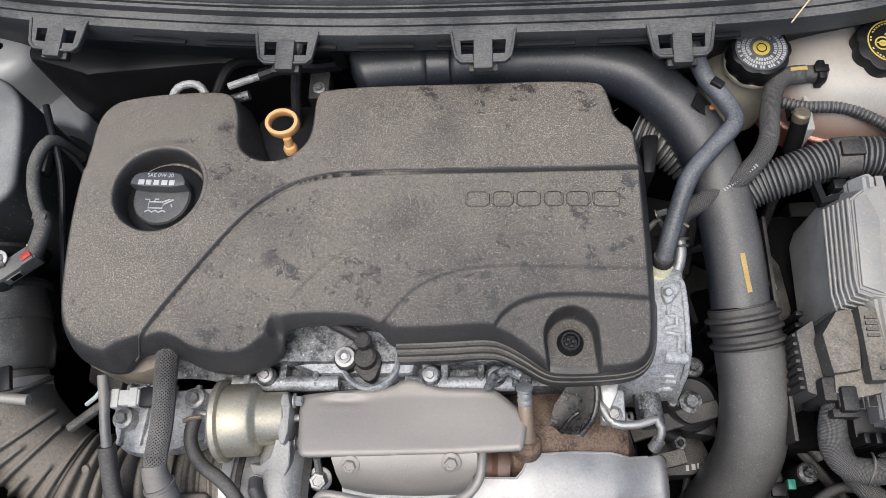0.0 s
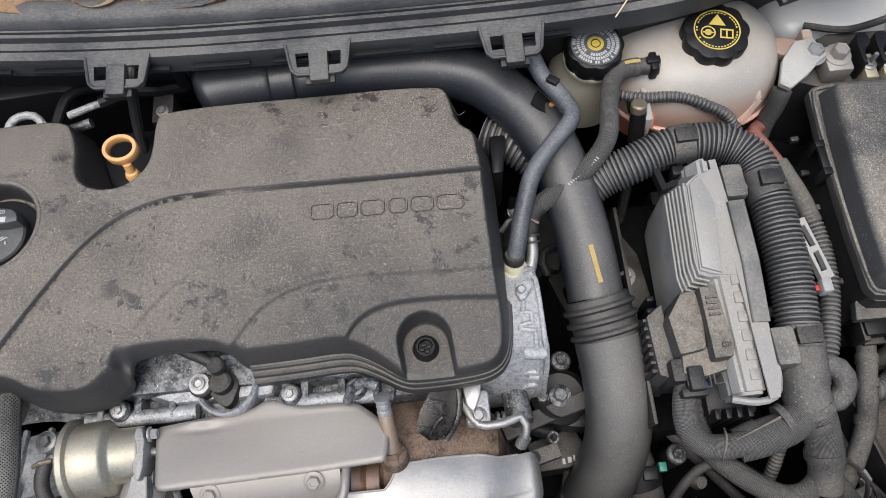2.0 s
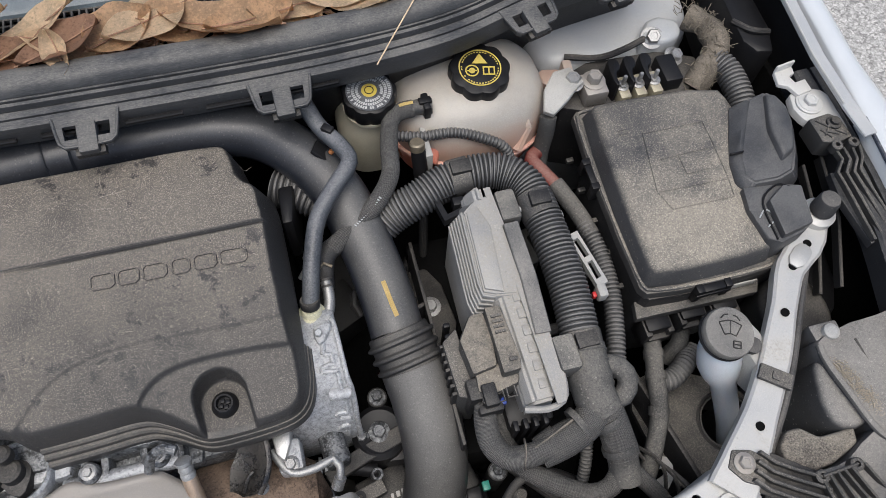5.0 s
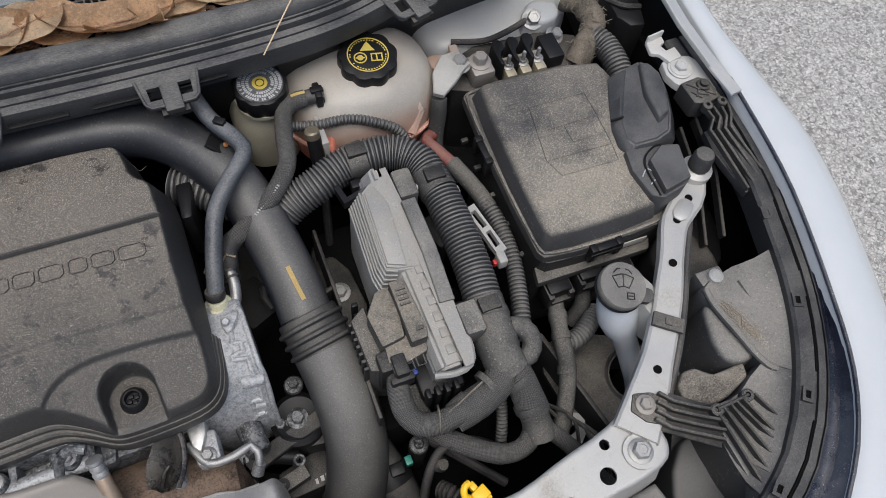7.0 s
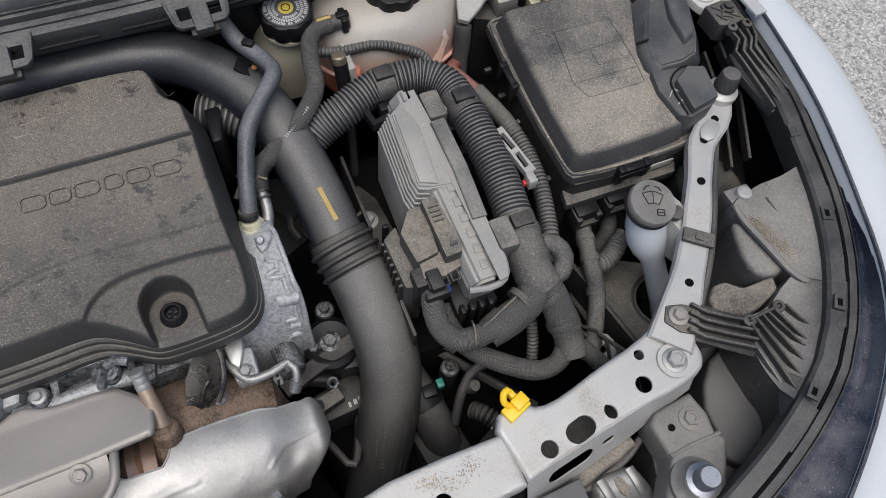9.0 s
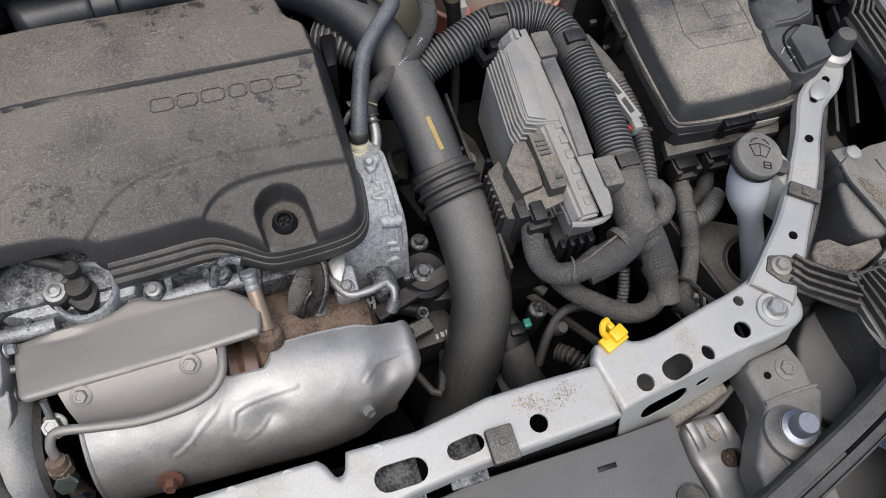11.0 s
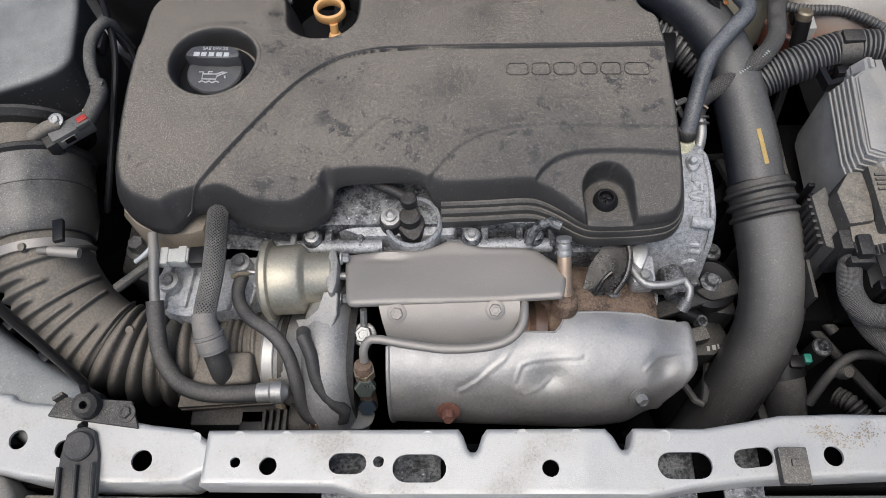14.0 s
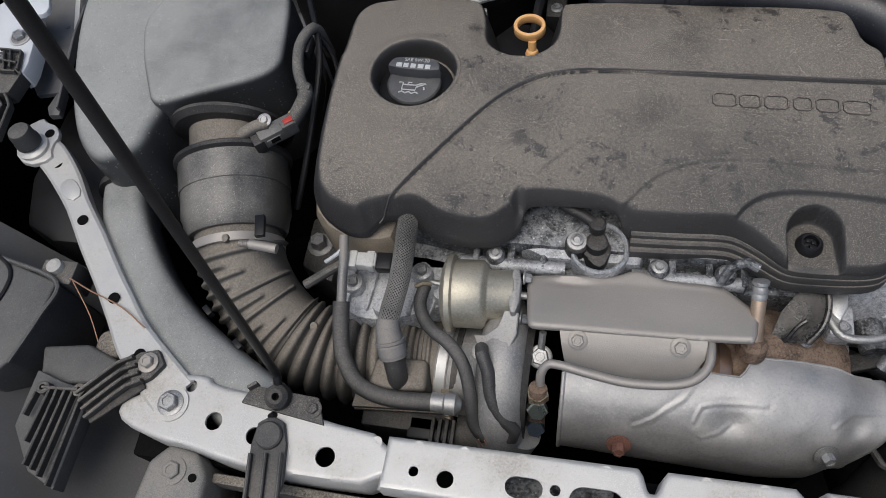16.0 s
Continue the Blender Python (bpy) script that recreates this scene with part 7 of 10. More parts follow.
part("plate", sheet(chaikin([(0.605, -0.165), (0.66, -0.155), (0.75, -0.20), (0.745, -0.27), (0.66, -0.30), (0.62, -0.28)], 1), [circle(0.7105, -0.2325, 0.030, 28)], 0.645, 0.008), M_BLACK_DUSTY, base)
part("collar", lathe([(0.030, -0.06), (0.034, -0.06), (0.036, 0.008), (0.034, 0.011), (0.0315, 0.008), (0.030, 0.0)], (0.7105, -0.2325, 0.645), n=32), M_BLACK_DUSTY, base)
part("wall", prism([(0.606, -0.16), (0.612, -0.158), (0.640, -0.285), (0.634, -0.288)], 0.56, 0.70, 0.002), M_BLACK, base)
h3 = thing("lamp_loom", (0.61, -0.2, 0.66), "taped cable loom dropping from the fuse box", "cable loom")
part("loom", tube([(0.640, -0.126, 0.71), (0.634, -0.145, 0.715), (0.625, -0.172, 0.718), (0.617, -0.212, 0.708), (0.598, -0.248, 0.70), (0.578, -0.278, 0.69)], 0.0098, 14, wobble=0.08), M_TAPE, h3)
for p, q in (((0.6390, -0.128, 0.7110), (0.6365, -0.136, 0.7135)), ((0.633, -0.148, 0.7155), (0.6300, -0.157, 0.7168)), ((0.6255, -0.171, 0.7182), (0.6235, -0.179, 0.7170)), ((0.6180, -0.207, 0.7095), (0.6145, -0.216, 0.7070))):
    part("tape_band", tube([p, q], 0.0112, 14, 0.003), M_TAPE, h3)
part("branch", ribbed([(0.622, -0.180, 0.705), (0.645, -0.180, 0.700), (0.668, -0.168, 0.695), (0.69, -0.15, 0.68)], 0.012, 0.0055, 0.0026, 16), M_CONDUIT, h3)
part("loom", tube([(0.682, -0.122, 0.70), (0.676, -0.14, 0.69), (0.66, -0.15, 0.67)], 0.010, 12), M_TAPE, h3)
wc2 = thing("white_wheel_clip", (0.60, -0.27, 0.66), "small white plastic clip wheel low among the cables", "clip")
bm = sheet(chaikin([(0.578, -0.262), (0.598, -0.246), (0.622, -0.258), (0.612, -0.285), (0.588, -0.290)], 1), [slot(0.600, -0.270, 0.022, 0.007, 0.3)], 0.672, 0.010)
part("wheel", bm, M_WHITE_PLASTIC, wc2)

# ---- brace and lamp on the right ----
def brace(name, line, widths, label):
    ob = thing(name, line[-1], label, "brace")
    L = [Vector(p) for p in spline(line, 0.012)]
    W_ = np.interp(np.linspace(0, 1, len(L)), np.linspace(0, 1, len(widths)), widths)
    rings = []
    for i, p in enumerate(L):
        dd = (L[min(i + 1, len(L) - 1)] - L[max(0, i - 1)]).normalized()
        s = dd.cross(Vector((0, 0, 1))).normalized()
        w = W_[i] / 2
        rings.append([p + s * x + Vector((0, 0, h)) for x, h in ((-w, -0.016), (-w, -0.002), (-w + 0.003, 0.0), (w - 0.003, 0.0), (w, -0.002), (w, -0.016), (w - 0.002, -0.016), (w - 0.0025, -0.004), (-w + 0.0025, -0.004), (-w + 0.002, -0.016))])
    part("channel", loft(bmesh.new(), rings), M_STEEL, ob)
    return ob, L


BR = [(0.838, -0.058, 0.802), (0.822, -0.076, 0.802), (0.800, -0.100, 0.801), (0.775, -0.118, 0.799), (0.752, -0.152, 0.798), (0.716, -0.205, 0.797), (0.686, -0.243, 0.796), (0.650, -0.282, 0.797), (0.620, -0.312, 0.797)]
br, L = brace("lamp_brace", BR, [0.020, 0.036, 0.030, 0.026, 0.030, 0.030, 0.032, 0.040, 0.046], "galvanised steel brace with a rubber stop")
# no cut holes: near-black discs paint their shade on the channel
for x, y in ((0.802, -0.098), (0.776, -0.118), (0.745, -0.163), (0.671, -0.262)):
    part("hole", lathe([(0, 0), (0.0045, 0), (0.0045, 0.0012), (0, 0.0012)], (x, y, 0.7985 + 0.06 * (x - 0.745) * 0.6), n=18), M_DARK, br, "near-black disc painting the shade of a round hole")
st = part("rubber_stop", lathe([(0, -0.03), (0.008, -0.03), (0.009, 0.0), (0.0128, 0.004), (0.0128, 0.010), (0.0120, 0.012), (0.0118, 0.021), (0.0100, 0.025), (0.005, 0.027), (0, 0.0275)], (0.826, -0.070, 0.812), (0, 0.05, 1), 28), M_RUBBER, br, "black rubber bonnet stop")
part("stop_seat", lathe([(0, 0), (0.018, 0), (0.018, 0.008), (0.012, 0.012), (0, 0.012)], (0.826, -0.070, 0.802), n=28), M_STEEL, br)
bm = box(-0.0165, -0.008, 0, 0.0165, 0.008, 0.005, 0.001, m=Matrix.Translation((0.705, -0.222, 0.797)) @ Matrix.Rotation(radians(-38), 4, "Z"))
box(-0.004, -0.004, 0.004, 0.004, 0.004, 0.0065, 0.0005, bm, Matrix.Translation((0.705, -0.222, 0.797)) @ Matrix.Rotation(radians(-38), 4, "Z"))
part("cable_clip", bm, M_BLACK_DUSTY, br)
part("cable", tube([(0.80, -0.115, 0.785), (0.772, -0.155, 0.788), (0.734, -0.212, 0.789), (0.708, -0.248, 0.786), (0.68, -0.285, 0.775)], 0.0045, 10), M_RUBBER, br)
bm = prism(chaikin([(-0.008, -0.014), (0.008, -0.014), (0.010, 0.012), (0.0, 0.018), (-0.010, 0.012)], 1), 0.0, 0.002, 0.0005, m=Matrix.Translation((0.787, -0.110, 0.8005)) @ Matrix.Rotation(radians(-55), 4, "Z"))
part("pressed_tab", bm, M_STEEL, br)


def lamp_arm(name, bolt, elbow, plate, ribs, eyes, shell, label):
    """A ribbed plastic arm: rails from a bolted foot to a ribbed plate on the lamp housing."""
    ob = thing(name, bolt, label, "bracket")
    b, e = Vector(bolt), Vector(elbow)
    dirn = (e - b).normalized()
    side = dirn.cross(Vector((0, 0, 1))).normalized()
    part("foot", prism([tuple((b + dirn * u + side * v).xy) for u, v in ((-0.013, -0.009), (0.004, -0.015), (0.022, -0.014), (0.022, 0.014), (0.004, 0.016), (-0.013, 0.009))], b.z - 0.008, b.z - 0.001, 0.002), M_BLACK_DUSTY, ob)
    part("foot_bolt", hexbolt(b, 0.0065, 0.007), M_PLATE, ob)
    for k in range(4):
        o = -0.0145 + k * 0.0088
        line = [b + dirn * 0.010 + side * o, b + dirn * 0.026 + side * (o + 0.004), b.lerp(e, 0.6) + side * (o + 0.003), e + side * (o * 1.05)]
        part("rail", strip(line, 0.0032, 0.007), M_BLACK_DUSTY, ob)
    part("web", strip([b + dirn * 0.012 - Vector((0, 0, 0.004)), b.lerp(e, 0.6) - Vector((0, 0, 0.004)), e - Vector((0, 0, 0.004))], 0.04, 0.002), M_BLACK, ob)
    part("mounting_plate", prism(plate, 0.772, 0.7895, 0.002), shell, ob)
    for x0, y0, x1, y1 in ribs:
        part("plate_rib", strip([(x0, y0, 0.793), (x1, y1, 0.793)], 0.0024, 0.009), M_BLACK_DUSTY, ob)
    part("top_rib", strip([(eyes[0][0], eyes[0][1], 0.793), (eyes[1][0], eyes[1][1], 0.793)], 0.003, 0.009), M_BLACK_DUSTY, ob)
    for x, y in eyes:
        part("eyelet", lathe([(0.002, 0), (0.0065, 0), (0.0065, 0.011), (0.005, 0.012), (0.0028, 0.012), (0.0028, 0.005)], (x, y, 0.7885), n=18), M_BLACK_DUSTY, ob)
        # dark disc inside the eyelet, stands for the shade down its bore
        part("eyelet_hole_disc", lathe([(0, 0), (0.0028, 0), (0.0028, 0.004), (0, 0.004)], (x, y, 0.7885), n=14), M_DARK, ob)
    return ob


lamp_arm("lamp_bracket", (0.640, -0.290, 0.800), (0.706, -0.336, 0.792), [(0.703, -0.319), (0.716, -0.313), (0.749, -0.313), (0.766, -0.352), (0.748, -0.372), (0.748, -0.384), (0.726, -0.394), (0.706, -0.408), (0.703, -0.350)], [(0.7050, -0.3240, 0.7100, -0.4060), (0.7130, -0.3190, 0.7230, -0.3960), (0.7210, -0.3180, 0.7360, -0.3880), (0.7280, -0.3180, 0.7460, -0.3720), (0.7360, -0.3180, 0.7490, -0.3600), (0.7500, -0.3180, 0.7610, -0.3500)], [(0.706, -0.319), (0.743, -0.317)], M_HEADLAMP, "ribbed black plastic headlamp bracket")

SEAL_IN = [(0.872, 0.10, 0.822), (0.872, 0.02, 0.822), (0.870, -0.05, 0.822), (0.863, -0.112, 0.822), (0.852, -0.159, 0.821), (0.837, -0.217, 0.820), (0.816, -0.269, 0.820), (0.792, -0.312, 0.819), (0.764, -0.350, 0.817), (0.737, -0.377, 0.815), (0.699, -0.402, 0.812), (0.655, -0.425, 0.808), (0.600, -0.448, 0.80), (0.50, -0.485, 0.79)]


def offset_line(line, off, dz):
    L = [Vector(p) for p in spline(line, 0.02)]
    out = []
    for i, p in enumerate(L):
        dd = (L[min(i + 1, len(L) - 1)] - L[max(0, i - 1)]).normalized()
        s = Vector((-dd.y, dd.x, 0)).normalized()
        out.append(p + s * off + Vector((0, 0, dz)))
    return out


lamp = thing("headlamp_housing", (0.78, -0.3, 0.45), "dusty dark grey headlamp housing beside the wing", "headlamp")
n_ = 40
pick = lambda L, k: L[round(k * (len(L) - 1) / (n_ - 1))]
# upper deck: from the ledge of the bulb cover out to the sealing strip
LEDGE = [(0.800, -0.190, 0.803), (0.759, -0.200, 0.802), (0.759, -0.222, 0.801), (0.767, -0.258, 0.799), (0.776, -0.292, 0.797), (0.758, -0.300, 0.794), (0.740, -0.310, 0.790), (0.716, -0.316, 0.786), (0.703, -0.330, 0.782), (0.703, -0.372, 0.780), (0.702, -0.412, 0.781), (0.660, -0.440, 0.784), (0.60, -0.47, 0.784)]
deck_out = [p for p in offset_line(SEAL_IN, 0.002, -0.008) if -0.47 < p.y < -0.185]
a = [Vector(p) for p in spline(LEDGE, 0.010)]
rows_ = []
for u, dz in ((-0.02, -0.12), (-0.02, -0.012), (0.0, -0.003), (0.03, 0.0), (0.3, -0.004), (0.65, -0.007), (0.9, -0.002), (1.0, 0.0)):
    rows_.append([pick(a, k).lerp(pick(deck_out, k), u) + Vector((0, 0, dz)) for k in range(n_)])
part("deck", loft(bmesh.new(), rows_, closed=False), M_HEADLAMP, lamp, "dusty lamp housing deck", angle=45)
inner = [(0.742, -0.200, 0.700), (0.735, -0.25, 0.700), (0.700, -0.31, 0.700), (0.665, -0.365, 0.700), (0.62, -0.43, 0.700), (0.56, -0.50, 0.70), (0.5, -0.56, 0.70), (0.45, -0.60, 0.70)]
a = [Vector(p) for p in spline(inner, 0.02)]
rows_ = [[pick(a, k) + Vector((0, 0, -0.2)) for k in range(n_)], [pick(a, k) for k in range(n_)], [pick(a, k) + Vector((0.03, -0.01, 0.006)) for k in range(n_)], [pick(a, k) + Vector((0.11, -0.03, 0.02)) for k in range(n_)]]
part("lower_shell", loft(bmesh.new(), rows_, closed=False), M_SHROUD, lamp, angle=60)
# raised ledge of the bulb cover, sand lying on its lower lip
part("ledge_lip", tube([(0.7600, -0.204, 0.803), (0.7600, -0.222, 0.802), (0.7680, -0.258, 0.801), (0.7760, -0.288, 0.799), (0.786, -0.303, 0.798), (0.798, -0.299, 0.798)], 0.0038, 10, 0.004), M_HEADLAMP, lamp)
part("groove_rib", tube([(0.800, -0.206, 0.8000), (0.804, -0.240, 0.7990), (0.812, -0.272, 0.7985), (0.802, -0.296, 0.7975)], 0.0022, 8), M_BLACK, lamp)
bm = bmesh.new()
random.seed(14)
for k in range(700):
    u = random.random()
    c = Vector((0.764, -0.225, 0.8045)).lerp(Vector((0.792, -0.300, 0.8005)), u) + Vector((random.gauss(0.004, 0.004) + 0.006 * u, random.gauss(0.0, 0.004), -0.0020))
    box(c.x - 0.0004, c.y - 0.0004, c.z - 0.003, c.x + random.uniform(0.0002, 0.0007), c.y + random.uniform(0.0002, 0.0007), c.z + random.uniform(0.0, 0.0006), 0.0, bm)
tagged(part("sand", bm, surf("sand_grain", (0.27, 0.235, 0.185), 0.9, var=0.3, bump=0.0), lamp), kind="stuff")
part("cover_block", prism(chaikin([(0.752, -0.212), (0.776, -0.206), (0.797, -0.208), (0.800, -0.230), (0.792, -0.280), (0.770, -0.292), (0.744, -0.286), (0.738, -0.262), (0.744, -0.236)], 1), 0.69, 0.794, 0.008, 3, taper=0.10), M_HEADLAMP, lamp, "raised bulb cover with a dark smooth side", angle=60)
part("back_shell", prism(chaikin([(0.700, -0.318), (0.657, -0.362), (0.655, -0.405), (0.648, -0.430), (0.69, -0.452), (0.775, -0.415), (0.815, -0.365), (0.748, -0.330)], 1), 0.60, 0.722, 0.006, 3), M_SHROUD, lamp, "smooth grey lower shell of the lamp", angle=60)
part("shell_fold", tube([(0.742, -0.336, 0.7225), (0.762, -0.372, 0.7225), (0.778, -0.402, 0.7225)], 0.0035, 8), M_SHROUD, lamp)
part("bulb_cap", prism(circle(0.795, -0.150, 0.040, 28, 0.048), 0.66, 0.742, 0.010, 3), M_BLACK, lamp)
part("dusty_lump", prism([(0.684, -0.282), (0.697, -0.270), (0.712, -0.270), (0.728, -0.284), (0.744, -0.284), (0.768, -0.283), (0.764, -0.300), (0.730, -0.312), (0.705, -0.314), (0.682, -0.302)], 0.70, 0.788, 0.004, 3, taper=0.06), M_FOAM, lamp, "rounded housing lump thick with dust", angle=60)
part("lamp_clip", prism([(0.760, -0.182), (0.792, -0.182), (0.792, -0.206), (0.762, -0.206)], 0.74, 0.800, 0.003), M_HEADLAMP, lamp)
part("lamp_clip_bolt", lathe([(0, 0), (0.008, 0), (0.008, 0.006), (0.005, 0.008), (0, 0.008)], (0.778, -0.194, 0.800), n=16), M_WHITE_PLASTIC, lamp)

wing = thing("car_wing", (0.93, -0.1, 0.0), "white painted front wing with a dark sealed inner edge", "wing")
WING = [(0.914, 0.42, 0.848), (0.912, 0.20, 0.848), (0.908, 0.083, 0.847), (0.902, -0.01, 0.846), (0.896, -0.085, 0.845), (0.889, -0.142, 0.843), (0.873, -0.208, 0.842), (0.856, -0.267, 0.841), (0.841, -0.314, 0.840), (0.821, -0.356, 0.839), (0.792, -0.398, 0.837), (0.756, -0.434, 0.834), (0.713, -0.470, 0.830), (0.64, -0.520, 0.825), (0.54, -0.575, 0.82)]
prof = ((0.001, -0.030), (0.001, 0.000), (0.004, 0.003), (0.018, 0.0035), (0.0190, 0.0005), (0.0212, 0.0005), (0.022, 0.0035), (0.0285, 0.0045), (0.0295, 0.0010), (0.0305, 0.0010), (0.031, 0.0035), (0.033, 0.0030))
part("seal_strip", loft(bmesh.new(), [offset_line(SEAL_IN, o, h) for o, h in prof], closed=False), M_SEAL, wing, "dusty black sealing strip")
edge_a, edge_b = offset_line(SEAL_IN, 0.0325, 0.003), offset_line(WING, 0.001, -0.005)
edge_a = [p for p in edge_a if -0.47 < p.y < 0.02]
edge_b = [p for p in edge_b if -0.52 < p.y < 0.02]
fan = lambda L, k: L[round(k * (len(L) - 1) / 59)]
part("dark_edge", loft(bmesh.new(), [[fan(edge_a, k).lerp(fan(edge_b, k), u) + Vector((0, 0, dz)) for k in range(60)] for u, dz in ((0.0, 0.0), (0.15, 0.001), (0.55, -0.006), (0.85, -0.002), (1.0, 0.0))], closed=False), M_NAVY, wing, "dark blue-black painted inner edge", angle=60)
part("edge_bead", sweep(bmesh.new(), [p + Vector((0, 0, 0.004)) for p in edge_b], 0.0022, 8), M_NAVY, wing)
prof = ((0.000, -0.030), (0.000, -0.003), (0.003, 0.0), (0.020, 0.003), (0.040, 0.001), (0.058, -0.007), (0.072, -0.022), (0.082, -0.045), (0.092, -0.09), (0.100, -0.16), (0.104, -0.34), (0.10, -0.62))
w0, w1 = offset_line(WING, 0.0, 0.0), offset_line(WING, 1.0, 0.0)
part("panel", loft(bmesh.new(), [[p + (q - p) * o * float(np.interp(p.y, [-0.07, 0.09], [1.0, 0.56])) + Vector((0, 0, h)) for p, q in zip(w0, w1)] for o, h in prof], closed=False), M_WHITE, wing, angle=60)
for x, y, a_ in ((0.860, -0.152, 75), (0.833, -0.252, 66), (0.785, -0.340, 52), (0.708, -0.405, 38)):
    m = Matrix.Translation((x, y, 0.8225)) @ Matrix.Rotation(radians(a_), 4, "Z")
    part("edge_clip", sheet([(-0.0075, -0.0055), (0.0075, -0.0055), (0.0075, 0.0055), (-0.0075, 0.0055)], [[(-0.004, -0.0025), (0.004, -0.0025), (0.004, 0.0025), (-0.004, 0.0025)]], 0, 0.0025, m=m), M_SEAL, wing)
    part("clip_hole", box(-0.004, -0.0025, 0.0, 0.004, 0.0025, 0.0008, 0.0, m=m), M_DARK, wing)
# slots drawn as near-black strips, their inner shade put into the colour
line = offset_line(SEAL_IN, 0.0201, 0.0010)
for u0, u1 in ((0.14, 0.23), (0.31, 0.40), (0.44, 0.54), (0.60, 0.69), (0.74, 0.82)):
    part("slot_line", strip(line[int(u0 * len(line)):int(u1 * len(line)) + 1], 0.0026, 0.0022), M_DARK, wing)
part("inner_panel", prism([(0.9035, -0.03), (0.9065, -0.03), (0.9095, 0.42), (0.9065, 0.42)], 0.40, 0.838, 0.0005), M_BLACK_CLEAN, wing)
gut = thing("wing_bracket", (0.87, 0.06, 0.80), "pale painted wing bracket with a bolt and hook", "bracket")
M_BRACKET = surf("white_bracket_paint", (0.50, 0.50, 0.485), 0.4, var=0.08, dust=0.4, dust_col=(0.40, 0.37, 0.31), bump=0.15, fleck=0.3)
bm = prism([(0.846, 0.050), (0.850, 0.068), (0.864, 0.075), (0.888, 0.068), (0.894, 0.060), (0.895, 0.012), (0.878, 0.004), (0.862, 0.018), (0.850, 0.036)], 0.818, 0.8285, 0.002)
part("plate", bm, M_BRACKET, gut)
part("plate_washer", lathe([(0, 0), (0.0150, 0), (0.0150, 0.0022), (0.0135, 0.003), (0, 0.003)], (0.866, 0.052, 0.8285), n=28), M_BRACKET, gut)
part("plate_bolt", hexbolt((0.866, 0.052, 0.8310), 0.0082, 0.007), M_BRACKET, gut)
part("hook", prism([(0.843, 0.099), (0.867, 0.103), (0.866, 0.092), (0.858, 0.089), (0.861, 0.080), (0.874, 0.082), (0.875, 0.066), (0.856, 0.062), (0.850, 0.076), (0.840, 0.081)], 0.829, 0.834, 0.0015), M_BRACKET, gut)
part("hook_lip", prism([(0.843, 0.100), (0.867, 0.104), (0.867, 0.101), (0.843, 0.097)], 0.832, 0.843, 0.001), M_BRACKET, gut)
part("gutter", strip([(0.900, 0.40, 0.846), (0.897, 0.20, 0.847), (0.889, 0.098, 0.848), (0.892, 0.026, 0.847), (0.897, -0.012, 0.846)], 0.016, 0.004), M_SILVER, gut)
part("gutter_flange", strip([(0.893, 0.40, 0.846), (0.890, 0.20, 0.847), (0.882, 0.098, 0.848), (0.885, 0.030, 0.847)], 0.002, 0.007), M_BRACKET, gut)
arm2 = thing("wing_clip_bracket", (0.88, -0.02, 0.78), "ribbed black plastic wing bracket", "bracket")
part("head", prism([(0.852, 0.030), (0.878, 0.033), (0.888, 0.025), (0.890, -0.001), (0.868, -0.006), (0.854, -0.001)], 0.808, 0.8335, 0.002), M_BLACK_DUSTY, arm2)
part("screw_seat", lathe([(0, 0), (0.0085, 0), (0.0080, 0.002), (0.0055, 0.003), (0.0050, 0.006), (0, 0.006)], (0.877, 0.019, 0.8335), n=24), M_BLACK, arm2)
for p, q in (((0.858, 0.026), (0.870, 0.014)), ((0.860, 0.006), (0.872, 0.020)), ((0.858, 0.014), (0.866, 0.002)), ((0.874, 0.010), (0.884, 0.002)), ((0.864, 0.010), (0.876, 0.004))):
    part("head_rib", strip([(*p, 0.8335), (*q, 0.8335)], 0.0016, 0.0022), M_BLACK_DUSTY, arm2)
for x in (0.866, 0.886):
    part("eyelet", lathe([(0.002, 0), (0.0062, 0), (0.0062, 0.010), (0.0052, 0.011), (0.0026, 0.011), (0.0026, 0.004)], (x, -0.009, 0.8255), n=18), M_BLACK_DUSTY, arm2)
RAILS = [(0.864, -0.010), (0.874, -0.012), (0.884, -0.013), (0.893, -0.012)]
for k, (x, y) in enumerate(RAILS):
    part("rail", strip([(x, y, 0.825), (x + 0.002 - 0.002 * k, y - 0.015, 0.825), (x - 0.010 - 0.001 * k, y - 0.028, 0.824), (x - 0.009 - 0.001 * k, y - 0.045, 0.823), (x - 0.006, -0.118 + 0.006 * k, 0.818)], 0.0030, 0.008), M_BLACK_DUSTY, arm2)
part("web", prism([(0.856, -0.030), (0.880, -0.034), (0.884, -0.060), (0.878, -0.115), (0.858, -0.120), (0.852, -0.060)], 0.806, 0.816, 0.002), M_SEAL, arm2)
side = thing("wing_liner", (0.84, -0.1, 0.4), "black ribbed plastic liner below the wing edge", "liner")
bm = bmesh.new()
prism(chaikin([(0.835, 0.10), (0.885, 0.08), (0.885, -0.10), (0.85, -0.17), (0.80, -0.14)], 1), 0.40, 0.715, 0.008, bm=bm)
part("panel", bm, M_BLACK_CLEAN, side)
for k in range(3):
    part("rib", strip([(0.868 - k * 0.016, 0.0, 0.79 - k * 0.012), (0.862 - k * 0.018, -0.07, 0.775 - k * 0.012), (0.84 - k * 0.02, -0.14, 0.755 - k * 0.01)], 0.004, 0.014), M_BLACK, side)


# ---- front crossbar ----
bar = thing("radiator_crossbar", (0.12, -0.36, 0.70), "bare galvanised steel radiator crossbar with punched holes", "crossbar")


